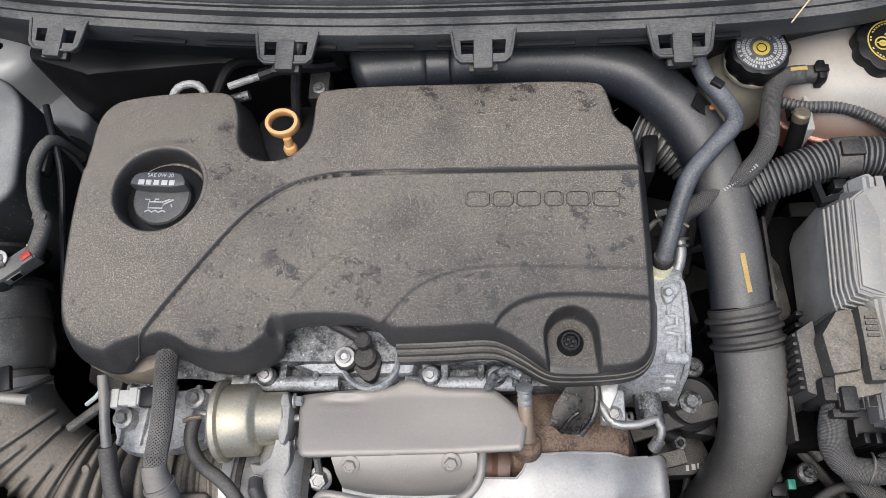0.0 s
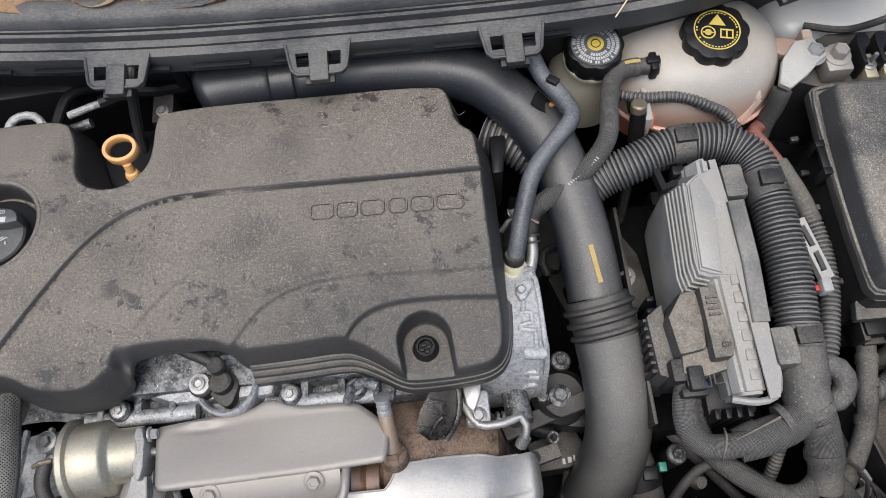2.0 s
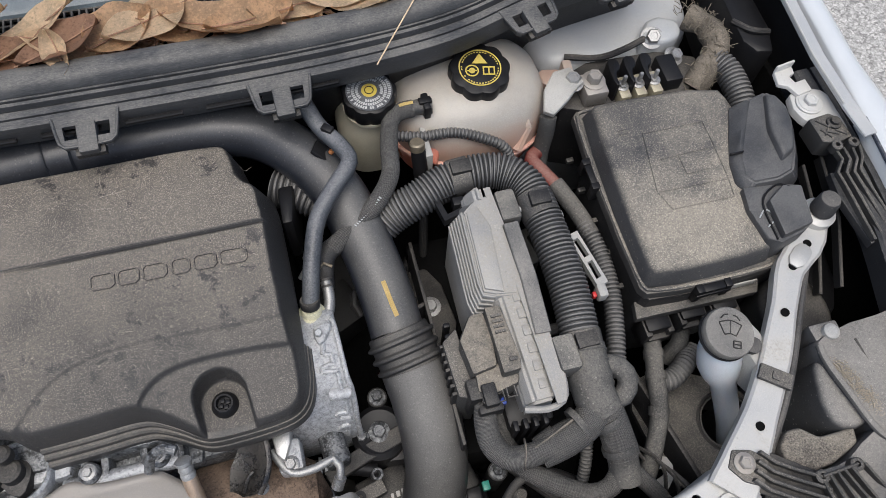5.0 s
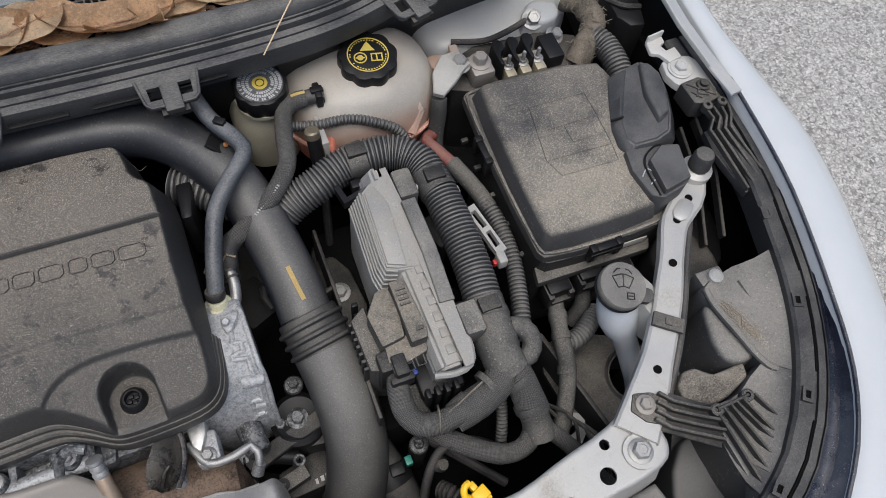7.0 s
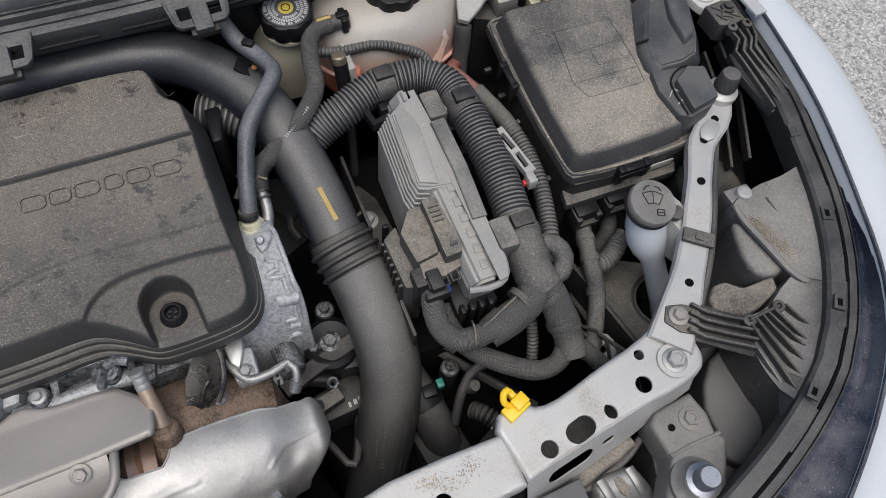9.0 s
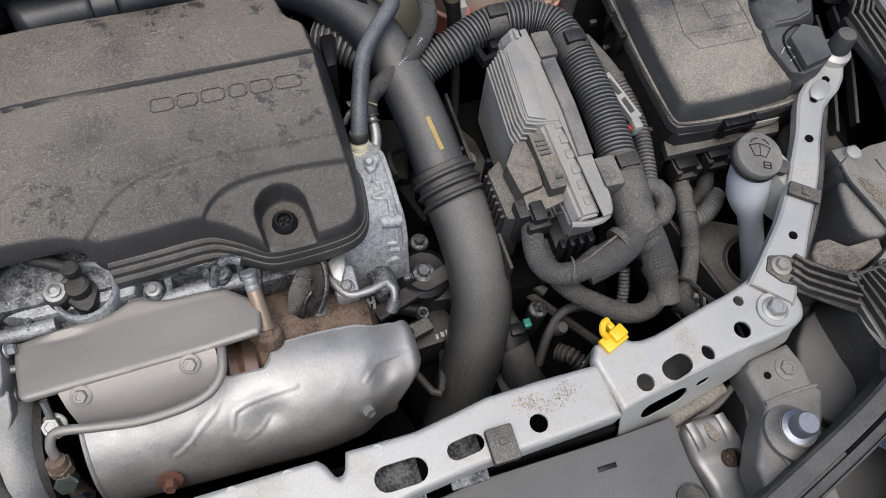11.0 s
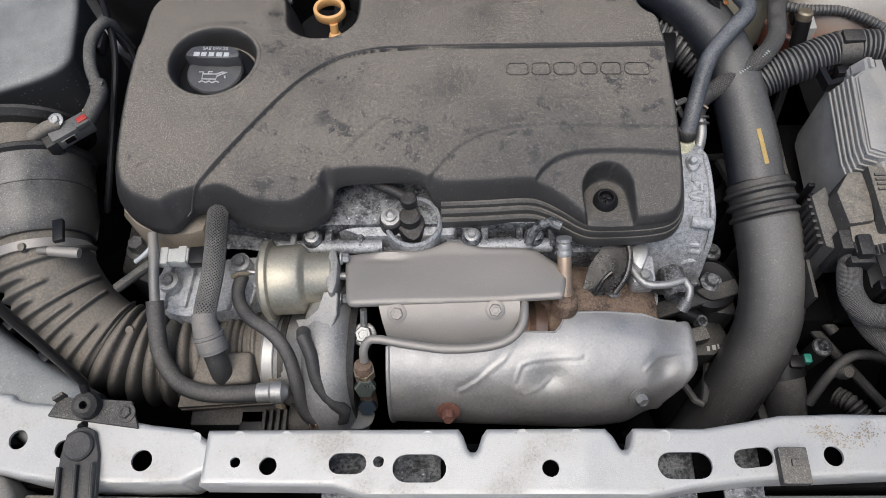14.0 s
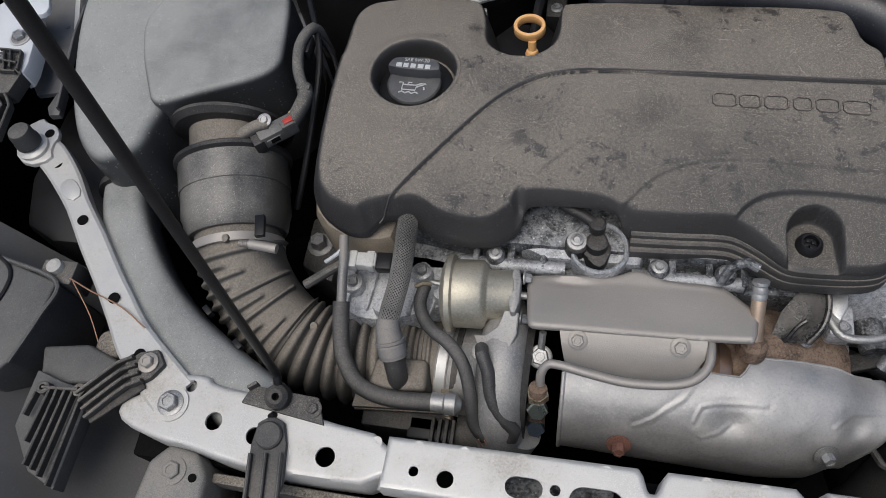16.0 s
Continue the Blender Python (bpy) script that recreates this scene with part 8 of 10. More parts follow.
def bar_piece(name, outline, holes, height, drop):
    """A pressed length of the bar: a holed top sheet with side walls that turn down."""
    bm = pressed(outline, holes, height, drop=drop)
    return part(name, bm, M_STEEL, bar, angle=45)


hz_mid = lambda x, y: 0.807 - 0.062 * max(0.0, x - 0.15)
MID = [(-0.168, -0.345), (0.046, -0.3445), (0.050, -0.350), (0.054, -0.362), (0.058, -0.3655), (0.062, -0.362), (0.066, -0.350), (0.070, -0.3445), (0.170, -0.344), (0.176, -0.350), (0.181, -0.360), (0.1855, -0.3635), (0.190, -0.358), (0.194, -0.3435),
       (0.255, -0.343), (0.290, -0.337), (0.322, -0.331), (0.375, -0.329), (0.434, -0.329), (0.436, -0.379), (0.335, -0.384), (0.300, -0.385), (0.240, -0.392), (0.20, -0.400), (-0.03, -0.400), (-0.058, -0.392), (-0.170, -0.391)]
mid_holes = [circle(-0.141, -0.3725, 0.0045, 14), circle(-0.113, -0.3755, 0.0075, 18), slot(-0.0465, -0.3735, 0.032, 0.0175), circle(-0.0205, -0.372, 0.0048, 14), slot(0.0135, -0.3775, 0.045, 0.023), circle(0.122, -0.3775, 0.0072, 18), slot(0.2335, -0.3745, 0.046, 0.022, 0.02), slot(0.292, -0.3675, 0.034, 0.016, 0.12), circle(0.360, -0.3655, 0.0085, 18)]
bar_piece("middle_length", MID, mid_holes, hz_mid, 0.03)
hz_r = lambda x, y: 0.7925 - 0.02 * (x - 0.45)
RIGHT = chaikin([(0.428, -0.326), (0.4285, -0.3245), (0.4355, -0.313), (0.436, -0.312), (0.462, -0.310), (0.474, -0.320), (0.500, -0.318), (0.548, -0.305), (0.590, -0.297), (0.628, -0.283), (0.650, -0.312), (0.650, -0.332), (0.640, -0.345), (0.611, -0.352), (0.569, -0.355), (0.525, -0.361), (0.483, -0.368), (0.439, -0.3765), (0.4375, -0.3770), (0.4372, -0.3755)], 1)
right_holes = [circle(0.4665, -0.358, 0.0085, 18), slot(0.5015, -0.3525, 0.032, 0.020, 0.25), slot(0.5355, -0.348, 0.012, 0.017, 0.3), circle(0.578, -0.3365, 0.0085, 18), circle(0.588, -0.309, 0.0055, 14)]
bar_piece("right_end", RIGHT, right_holes, hz_r, 0.010)
# front wall of the right end, leaning forward, punched with a long slot and a small one
W0, W1 = Vector((0.4365, -0.3755, 0.7895)), Vector((0.632, -0.3455, 0.7860))
wu = (W1 - W0).normalized()
wn = wu.cross(Vector((0.03, -0.36, -0.93))).normalized()
wm = Matrix(((wu.x, wn.cross(wu).x, wn.x, W0.x), (wu.y, wn.cross(wu).y, wn.y, W0.y), (wu.z, wn.cross(wu).z, wn.z, W0.z), (0, 0, 0, 1)))
span = (W1 - W0).length
sgn = 1.0 if (wm.to_3x3() @ Vector((0, 1, 0))).z < 0 else -1.0
WALL = [(0.0, 0.0), (span * 0.33, -0.0016 * sgn), (span * 0.66, -0.0022 * sgn), (span, 0.0), (span - 0.004, 0.022 * sgn), (span * 0.62, 0.040 * sgn), (span * 0.28, 0.050 * sgn), (0.0, 0.046 * sgn)]
part("front_wall", sheet(WALL, [slot(0.049, 0.0235 * sgn, 0.052, 0.021, -0.05 * sgn), slot(0.0925, 0.0200 * sgn, 0.015, 0.0085, -0.05 * sgn)], 0, 0.0016, m=wm), M_STEEL, bar)
back = [(0.436, -0.3125), (0.462, -0.311), (0.474, -0.320), (0.500, -0.3185), (0.548, -0.3055), (0.590, -0.2975), (0.627, -0.284)]
part("back_wall", loft(bmesh.new(), [[Vector((x, y - o, z)) for x, y in back] for o, z in ((0.0, 0.786), (0.0, 0.740), (0.0018, 0.740), (0.0018, 0.786))], closed=False), M_STEEL, bar)
part("inner_floor", prism([(0.438, -0.372), (0.62, -0.345), (0.60, -0.305), (0.47, -0.325)], 0.700, 0.702), M_BLACK_DUSTY, bar)
hz_l = lambda x, y: 0.8055 - 0.04 * max(0, -0.25 - x)
LEFT = chaikin([(-0.164, -0.346), (-0.164, -0.389), (-0.25, -0.391), (-0.315, -0.386), (-0.350, -0.378), (-0.385, -0.375), (-0.425, -0.364), (-0.436, -0.350), (-0.42, -0.335), (-0.404, -0.332), (-0.39, -0.312), (-0.352, -0.309), (-0.345, -0.318), (-0.30, -0.322), (-0.235, -0.338)], 1)
left_holes = [circle(-0.221, -0.3705, 0.009, 18), circle(-0.291, -0.3605, 0.008, 18), circle(-0.3335, -0.352, 0.0085, 18), circle(-0.366, -0.322, 0.006, 14)]
bar_piece("left_end", LEFT, left_holes, hz_l, 0.05)
# slot floors darker than the bar's steel: the shade inside is put into the colour
for x0, x1 in ((-0.075, 0.030), (0.205, 0.252), (0.275, 0.31)):
    part("inner_floor", box(x0, -0.394, 0.758, x1, -0.350, 0.761, 0.0008), M_ALU_DIRTY, bar)
# beam in near black, shade under the bar put into its colour
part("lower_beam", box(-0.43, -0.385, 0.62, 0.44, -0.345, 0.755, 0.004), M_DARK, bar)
for x, y, z0 in ((0.617, -0.327, 0.7905), (-0.380, -0.341, 0.8005)):
    wsh = part("end_washer", lathe([(0, 0), (0.0170, 0), (0.0170, 0.0022), (0, 0.0022)], (x, y, z0), n=32), M_STEEL, bar)
    part("end_bolt", hexbolt((x, y, z0 + 0.002), 0.0090, 0.009, (0, 0, 1), 1.4), M_BOLT, wsh)
# pressed weld spots
for x, y in ((-0.195, -0.352), (-0.178, -0.3515), (-0.21, -0.35), (-0.14, -0.351), (-0.10, -0.351), (-0.05, -0.351), (0.02, -0.351), (0.10, -0.350), (0.145, -0.350), (0.22, -0.350), (0.40, -0.338), (0.455, -0.328), (0.485, -0.33)):
    part("weld_spot", lathe([(0, 0), (0.0050, 0), (0.0045, 0.00016), (0.0042, 0.00016), (0.0036, -0.0001), (0, -0.0001)], (x, y, (hz_mid if -0.164 < x < 0.43 else hz_r if x > 0 else hz_l)(x, y) - 0.0001), n=16), M_STEEL, bar)
cl = part("bar_clip", box(0.310, -0.390, 0.795, 0.334, -0.360, 0.8055, 0.0015), M_BLACK_DUSTY, bar, "black plastic clip")
part("clip_button", box(0.319, -0.376, 0.805, 0.326, -0.370, 0.8075, 0.0008), M_BLACK_DUSTY, cl)
random.seed(8)
M_SAND = surf("sandy_dirt", (0.38, 0.32, 0.24), 0.9, var=0.3, bump=0.8, fine=900)
bm = bmesh.new()
for k in range(260):
    cx, cy = random.choice(((0.354, -0.344), (0.362, -0.350), (0.392, -0.345), (0.380, -0.352)))
    cx, cy, r0 = cx + random.gauss(0, 0.007), cy + random.gauss(0, 0.004), random.uniform(0.0003, 0.0009)
    if -0.378 < cy < -0.334:
        bm.faces.new([bm.verts.new((cx + r0 * random.uniform(0.5, 1.3) * math.cos(q * 1.05), cy + r0 * random.uniform(0.5, 1.3) * math.sin(q * 1.05), hz_mid(cx, cy) + 0.0003 + 0.000004 * k)) for q in range(6)])
tagged(part("dirt_stain", bm, M_SAND, bar), kind="stuff")
yc = thing("yellow_clip", (0.452, -0.310, 0.785), "bright yellow plastic clip on the crossbar", "clip")
ym = Matrix.Translation((0.452, -0.312, 0.7925)) @ Matrix.Rotation(radians(22), 4, "Z")
bm = box(-0.013, -0.009, 0.0, 0.013, 0.006, 0.006, 0.0015, m=ym)
box(-0.002, -0.006, 0.005, 0.013, 0.006, 0.012, 0.0015, bm, ym)
tube([ym @ Vector(p) for p in ((-0.004, 0.004, 0.006), (-0.007, 0.009, 0.013), (-0.003, 0.014, 0.017), (0.003, 0.014, 0.016))], 0.0032, 10, 0.002, bm=bm)
box(0.002, 0.006, 0.0, 0.008, 0.014, 0.010, 0.001, bm, ym)
part("clip_body", bm, M_YELLOW, yc)

# black upper grille shroud ahead of the bar
shr = thing("grille_shroud", (0.2, -0.45, 0.6), "flat black plastic shroud ahead of the crossbar", "shroud")
part("panel", prism([(0.235, -0.399), (0.300, -0.391), (0.440, -0.3905), (0.492, -0.388), (0.490, -0.43), (0.498, -0.50), (0.44, -0.60), (0.20, -0.60)], 0.735, 0.7595, 0.004), M_SHROUD, shr)
part("left_panel", prism([(-0.335, -0.415), (-0.255, -0.403), (0.235, -0.404), (0.20, -0.60), (-0.32, -0.60)], 0.73, 0.752, 0.004), M_SHROUD, shr)
part("foam_strip", prism([(-0.335, -0.392), (-0.10, -0.396), (-0.10, -0.405), (-0.335, -0.402)], 0.74, 0.770, 0.003), M_FOAM, shr)
part("panel_slot", box(0.405, -0.4165, 0.7595, 0.423, -0.412, 0.761, 0.0005), M_BLACK_CLEAN, shr)
part("push_rivet", lathe([(0, 0), (0.014, 0), (0.014, 0.003), (0.011, 0.004), (0.009, 0.003), (0, 0.003)], (0.476, -0.462, 0.7595), n=28), M_BLACK, shr)

# lamp mounting bracket with the big bolt
mnt = thing("lamp_mount", (0.585, -0.43, 0.6), "dusty pressed steel lamp mount with a large bolt", "mount")
M_GREY = surf("grey_dusty_paint", (0.15, 0.148, 0.143), 0.5, metal=0.2, dust=0.5, dust_col=(0.29, 0.265, 0.225), bump=0.5, speck=0.5)
MOUNT = [(0.572, -0.370), (0.583, -0.361), (0.626, -0.356), (0.632, -0.380), (0.630, -0.398), (0.637, -0.408), (0.622, -0.434), (0.606, -0.454), (0.606, -0.470), (0.598, -0.53), (0.535, -0.515), (0.538, -0.476), (0.540, -0.453), (0.554, -0.432), (0.575, -0.406)]
part("bracket", prism(MOUNT, 0.735, 0.772, 0.005, 3, taper=0.02), M_GREY, mnt, angle=60)
part("leg", prism([(0.580, -0.372), (0.622, -0.366), (0.622, -0.42), (0.580, -0.46), (0.556, -0.45)], 0.55, 0.738, 0.004), M_BLACK, mnt)
part("fold", tube([(0.576, -0.404, 0.7708), (0.600, -0.402, 0.7712), (0.632, -0.402, 0.7708)], 0.0022, 10, 0.004), M_GREY, mnt)
part("cone", lathe([(0, 0), (0.0270, 0), (0.0265, 0.0035), (0.0225, 0.005), (0.0185, 0.009), (0.0170, 0.013), (0, 0.013)], (0.586, -0.436, 0.7715), (0.08, 0.10, 1), 36), M_GREY, mnt)
for k in range(2):
    part("swage", tube([(0.5625 + 0.0485 * k, -0.428 - 0.002 * k, 0.772), (0.570 + 0.035 * k, -0.4635, 0.772)], 0.0022, 8), M_GREY, mnt)
part("big_bolt", lathe([(0, 0), (0.0160, 0), (0.0160, 0.0025), (0.0110, 0.004), (0.0110, 0.017), (0.0092, 0.020), (0, 0.020)], (0.587, -0.434, 0.784), n=32), surf("blue_zinc_bolt", (0.24, 0.255, 0.29), 0.42, metal=0.85, var=0.3, bump=0.3), mnt)
part("small_bolt", hexbolt((0.612, -0.380, 0.772), 0.0078, 0.005), M_GREY, mnt)
# disc on the mount, coloured as the shade of a hole
bm = lathe([(0, 0), (0.0035, 0), (0.0035, 0.001), (0, 0.001)], (0.590, -0.381, 0.7722), n=14)
part("small_hole_disc", bm, M_DARK, mnt)
rm_ = thing("radiator_mount", (0.53, -0.43, 0.55), "pressed steel radiator mount below the bar", "mount")
M_CUP = surf("satin_grey_steel", (0.30, 0.30, 0.30), 0.42, metal=0.6, var=0.12, dust=0.35, dust_col=(0.30, 0.28, 0.245), bump=0.25, fine=600, big=10)
CUP = chaikin([(0.506, -0.393), (0.532, -0.391), (0.557, -0.394), (0.565, -0.420), (0.580, -0.432), (0.582, -0.462), (0.560, -0.482), (0.520, -0.482), (0.514, -0.448), (0.508, -0.425)], 2)
HOLE = slot(0.549, -0.437, 0.024, 0.018, -0.15)
part("cup", pressed(CUP, [HOLE], lambda x, y: 0.718 + 0.012 * float(step(-y, 0.436, 0.405)) - 0.010 * float(step(-y, 0.455, 0.485)), drop=0.07, hole_drop=0.006, round_=0.010), M_CUP, rm_, angle=60)
for x in (0.517, 0.549):
    part("flute", tube([(x, -0.396, 0.7295), (x + 0.002, -0.410, 0.7290), (x + 0.005, -0.421, 0.7230)], 0.0055, 12, 0.003, squash=0.6), M_CUP, rm_)
part("dirt_patch", prism(chaikin([(0.528, -0.400), (0.538, -0.400), (0.543, -0.418), (0.532, -0.420)], 1), 0.7285, 0.7305, 0.0006), M_FOAM, rm_)
part("rubber_bush", lathe([(0, 0), (0.016, 0), (0.016, 0.012), (0.006, 0.016), (0, 0.014)], (0.549, -0.437, 0.690), n=20), M_RUST, rm_)
foam = thing("foam_seal", (0.53, -0.38, 0.70), "sand-speckled foam seal and cables under the bar end", "seal")
part("foam", tube([(0.480, -0.395, 0.728), (0.510, -0.385, 0.732), (0.535, -0.380, 0.735), (0.56, -0.373, 0.738)], 0.009, 12, wobble=0.15), M_FOAM, foam)
part("cable", tube([(0.47, -0.40, 0.715), (0.51, -0.397, 0.718), (0.55, -0.388, 0.722), (0.575, -0.375, 0.73)], 0.0042, 10), M_RUBBER, foam)
lowh = thing("lower_coolant_hose", (0.41, -0.25, 0.5), "black lower hose with a clip and green tag", "hose")
part("hose", tube([(0.390, -0.195, 0.64), (0.399, -0.232, 0.635), (0.408, -0.265, 0.61), (0.418, -0.30, 0.56), (0.425, -0.33, 0.50)], 0.022, 18), M_RUBBER, lowh)
bm = tube([(0.398, -0.226, 0.636), (0.402, -0.246, 0.628)], 0.0245, 18)
box(0.40, -0.244, 0.646, 0.416, -0.230, 0.660, 0.002, bm)
part("clip", bm, M_BLACK_CLEAN, lowh)
part("green_tag", box(0.420, -0.236, 0.640, 0.428, -0.226, 0.652, 0.001), surf("green_tag_plastic", (0.03, 0.22, 0.17), 0.4), lowh)

# ---- turbocharger ----
plate = thing("upper_heat_plate", (0.04, -0.18, 0.75), "flat bronze-grey steel heat plate with a folded edge", "heat shield")
hp = lambda x, y: 0.778 + 0.20 * max(0.0, -0.165 - y) + 0.003 * math.exp(-((x + 0.02) / 0.02) ** 2 - ((y + 0.155) / 0.01) ** 2)
PL = [(-0.066, -0.166), (-0.062, -0.163), (-0.012, -0.159), (0.008, -0.158), (0.022, -0.155), (0.034, -0.149), (0.044, -0.148), (0.056, -0.152), (0.070, -0.157), (0.118, -0.157), (0.128, -0.163), (0.149, -0.181), (0.151, -0.190), (0.1475, -0.212), (0.143, -0.2165), (-0.052, -0.2235), (-0.058, -0.2215), (-0.061, -0.216)]
bm = bmesh.new()
outl = chaikin(PL, 1)
dgx, dgy = np.meshgrid(np.arange(-0.07, 0.155, 0.0025), np.arange(-0.228, -0.143, 0.0025))
dd_, nx_, ny_ = signed(dgx, dgy, outl)
XX, YY = np.where(dd_ < 0, nx_, dgx), np.where(dd_ < 0, ny_, dgy)
ok = (dd_[:-1, :-1] > 0) | (dd_[1:, :-1] > 0) | (dd_[:-1, 1:] > 0) | (dd_[1:, 1:] > 0)
vs = {}


def plate_vert(i, j):
    if (i, j) not in vs:
        x, y = XX[i, j], YY[i, j]
        inn = max(0.0, dd_[i, j])
        zz = hp(x, y) + 0.0012 * math.sin(x * 31 + 2) * math.cos(y * 60) - (0.003 * (1 - inn / 0.004) ** 2 if inn < 0.004 else 0)
        zz += 0.0022 * math.exp(-((x + 0.022) / 0.016) ** 2 - ((y + 0.163) / 0.004) ** 2) - 0.0016 * math.exp(-((x + 0.022) / 0.018) ** 2 - ((y + 0.170) / 0.003) ** 2)
        vs[i, j] = bm.verts.new((x, y, zz))
    return vs[i, j]


for i, j in zip(*np.nonzero(ok)):
    bm.faces.new((plate_vert(i, j), plate_vert(i, j + 1), plate_vert(i + 1, j + 1), plate_vert(i + 1, j)))
bmesh.ops.remove_doubles(bm, verts=bm.verts, dist=0.0004)
geo = bmesh.ops.extrude_edge_only(bm, edges=[e for e in bm.edges if e.is_boundary])
for v in [g for g in geo["geom"] if isinstance(g, bmesh.types.BMVert)]:
    v.co.z -= 0.004
part("sheet", bm, M_PLATE, plate, angle=50)
# folded-down front apron with its two bolts
bm = loft(bmesh.new(), [[Vector((x, y, z)) for x, y, z in row] for row in (
    [(-0.028, -0.216, 0.786), (0.0, -0.217, 0.786), (0.05, -0.2155, 0.785), (0.104, -0.213, 0.784)],
    [(-0.029, -0.224, 0.785), (0.0, -0.225, 0.785), (0.05, -0.2235, 0.784), (0.105, -0.221, 0.783)],
    [(-0.026, -0.236, 0.776), (0.0, -0.238, 0.776), (0.05, -0.236, 0.776), (0.104, -0.233, 0.775)],
    [(-0.020, -0.252, 0.757), (0.0, -0.254, 0.757), (0.05, -0.252, 0.757), (0.092, -0.249, 0.757)],
    [(-0.016, -0.258, 0.745), (0.0, -0.260, 0.745), (0.05, -0.258, 0.745), (0.086, -0.255, 0.745)])], closed=False)
part("apron", bm, M_PLATE, plate, angle=60)
for x, y in ((-0.012, -0.229), (0.081, -0.226)):
    part("apron_bolt", hexbolt((x, y, 0.782), 0.0062, 0.006, (0, -0.55, 1), 1.5), M_PLATE, plate)

shield = thing("turbo_heat_shield", (0.13, -0.25, 0.60), "dented silver heat shield round the turbo outlet", "heat shield")


FOLDS = [([(0.40, 0.02), (0.381, 0.22), (0.356, 0.40), (0.312, 0.56), (0.269, 0.74), (0.219, 0.88)], 0.0009, 0.0016),
         ([(0.388, 0.70), (0.406, 0.48), (0.438, 0.42), (0.506, 0.38), (0.594, 0.34)], 0.0009, 0.0012),
         ([(0.794, 0.52), (0.819, 0.40), (0.844, 0.30), (0.894, 0.24), (0.944, 0.20)], 0.0009, 0.0014),
         ([(0.413, 0.90), (0.469, 0.78), (0.494, 0.66)], 0.0006, 0.0012),
         ([(0.431, 1.16), (0.469, 1.22), (0.506, 1.10)], 0.0005, 0.0012)]


def shield_base(u, a):
    """u along the drum, a round it: a tapered barrel with a squared-off, rounded far end."""
    x = -0.022 + 0.316 * (u - 0.09 * float(step(np.float64(u), 0.55, 1.0) * step(np.float64(a), 0.45, 1.5)))
    cy, cz = -0.232 - 0.004 * u, 0.690 - 0.028 * u
    r = 0.073 - 0.012 * float(step(np.float64(u), 0.55, 1.0)) - 0.010 * float(step(np.float64(u), 0.80, 0.95))
    if u > 0.95:
        r *= math.sqrt(max(0.0, 1 - ((u - 0.95) / 0.0502) ** 2.6))
    return x, cy, cz, r


def shield_point(u, a):
    x, cy, cz, r = shield_base(u, a)
    fade = min(1.0, (1.0 - u) / 0.05)
    for line, tall, wide in FOLDS:
        best, side = 1e9, 0.0
        for (u0, a0), (u1, a1) in zip(line, line[1:]):
            ax, ay, bx, by = (u1 - u0) * 0.316, (a1 - a0) * 0.070, (u - u0) * 0.316, (a - a0) * 0.070
            q = min(1.0, max(0.0, (ax * bx + ay * by) / (ax * ax + ay * ay)))
            dist = math.hypot(bx - q * ax, by - q * ay)
            if dist < best:
                best, side = dist, ax * by - ay * bx
        if best < 0.03:
            r += fade * 0.75 * tall * (math.exp(-(best / wide) ** 2) - (0.75 if side > 0 else 0.25) * math.exp(-((best - 2.4 * wide) / (1.6 * wide)) ** 2))
    r -= fade * 0.005 * math.exp(-((u - 0.50) / 0.05) ** 2 - ((a - 0.62) / 0.22) ** 2)
    r -= fade * 0.006 * math.exp(-((u - 0.86) / 0.04) ** 2 - ((a - 0.50) / 0.22) ** 2)
    r += fade * (0.00012 * noise.noise(Vector((u * 40, a * 11, 1.7))) + 0.0010 * noise.noise(Vector((u * 5, a * 2.0, 3.1))))
    ca, sa = math.cos(a), math.sin(a)
    return Vector((x, cy - r * sa * 1.02, cz + r * ca))


def cut(u):
    """Upper edge of the shield, as an angle forward from the top."""
    return float(np.interp(u, [0, 0.37, 0.395, 0.41, 0.513, 0.53, 0.55, 0.58, 0.69, 0.80, 0.86, 1.0], [-0.1, -0.1, 0.0, 0.04, 0.03, -0.05, -0.22, -0.28, -0.34, -0.38, -0.36, -0.6]))


bm = bmesh.new()
NA = 84
US = [0.95 * i / 200 for i in range(200)] + [0.95 + 0.05 * math.sin(math.pi / 2 * i / 12) for i in range(13)]
grid = [[bm.verts.new(shield_point(u, cut(u) + (2.35 - cut(u)) * j / NA)) for j in range(NA + 1)] for u in US]
for i in range(len(US) - 1):
    for j in range(NA):
        bm.faces.new((grid[i][j], grid[i + 1][j], grid[i + 1][j + 1], grid[i][j + 1]))
part("drum", bm, M_SHIELD, shield, angle=70)
bm = bmesh.new()
line = [shield_point(u, cut(u)) for u in US[:196:2]]
sweep(bm, line, 0.0011, 6)
part("rolled_edge", bm, M_SHIELD, shield)
part("left_rim", tube([shield_point(0.0, a) for a in np.linspace(0.3, 2.3, 14)], 0.0022, 8, 0.005), M_SHIELD, shield)
part("side_bolt", hexbolt(shield_point(0.80, 0.90) + Vector((0, -0.002, 0.001)), 0.0062, 0.010, (0.25, -0.9, 0.55), 1.9), M_BOLT, shield)
wsh = part("front_bolt", hexbolt(shield_point(0.181, 1.18) + Vector((0, -0.003, 0.001)), 0.0062, 0.012, (0, -0.85, 0.5), 1.9), M_RED_RUST, shield, "rusted bolt and washer")
part("apron_skirt", box(-0.018, -0.29, 0.55, 0.24, -0.22, 0.64, 0.01), M_DARK, shield)

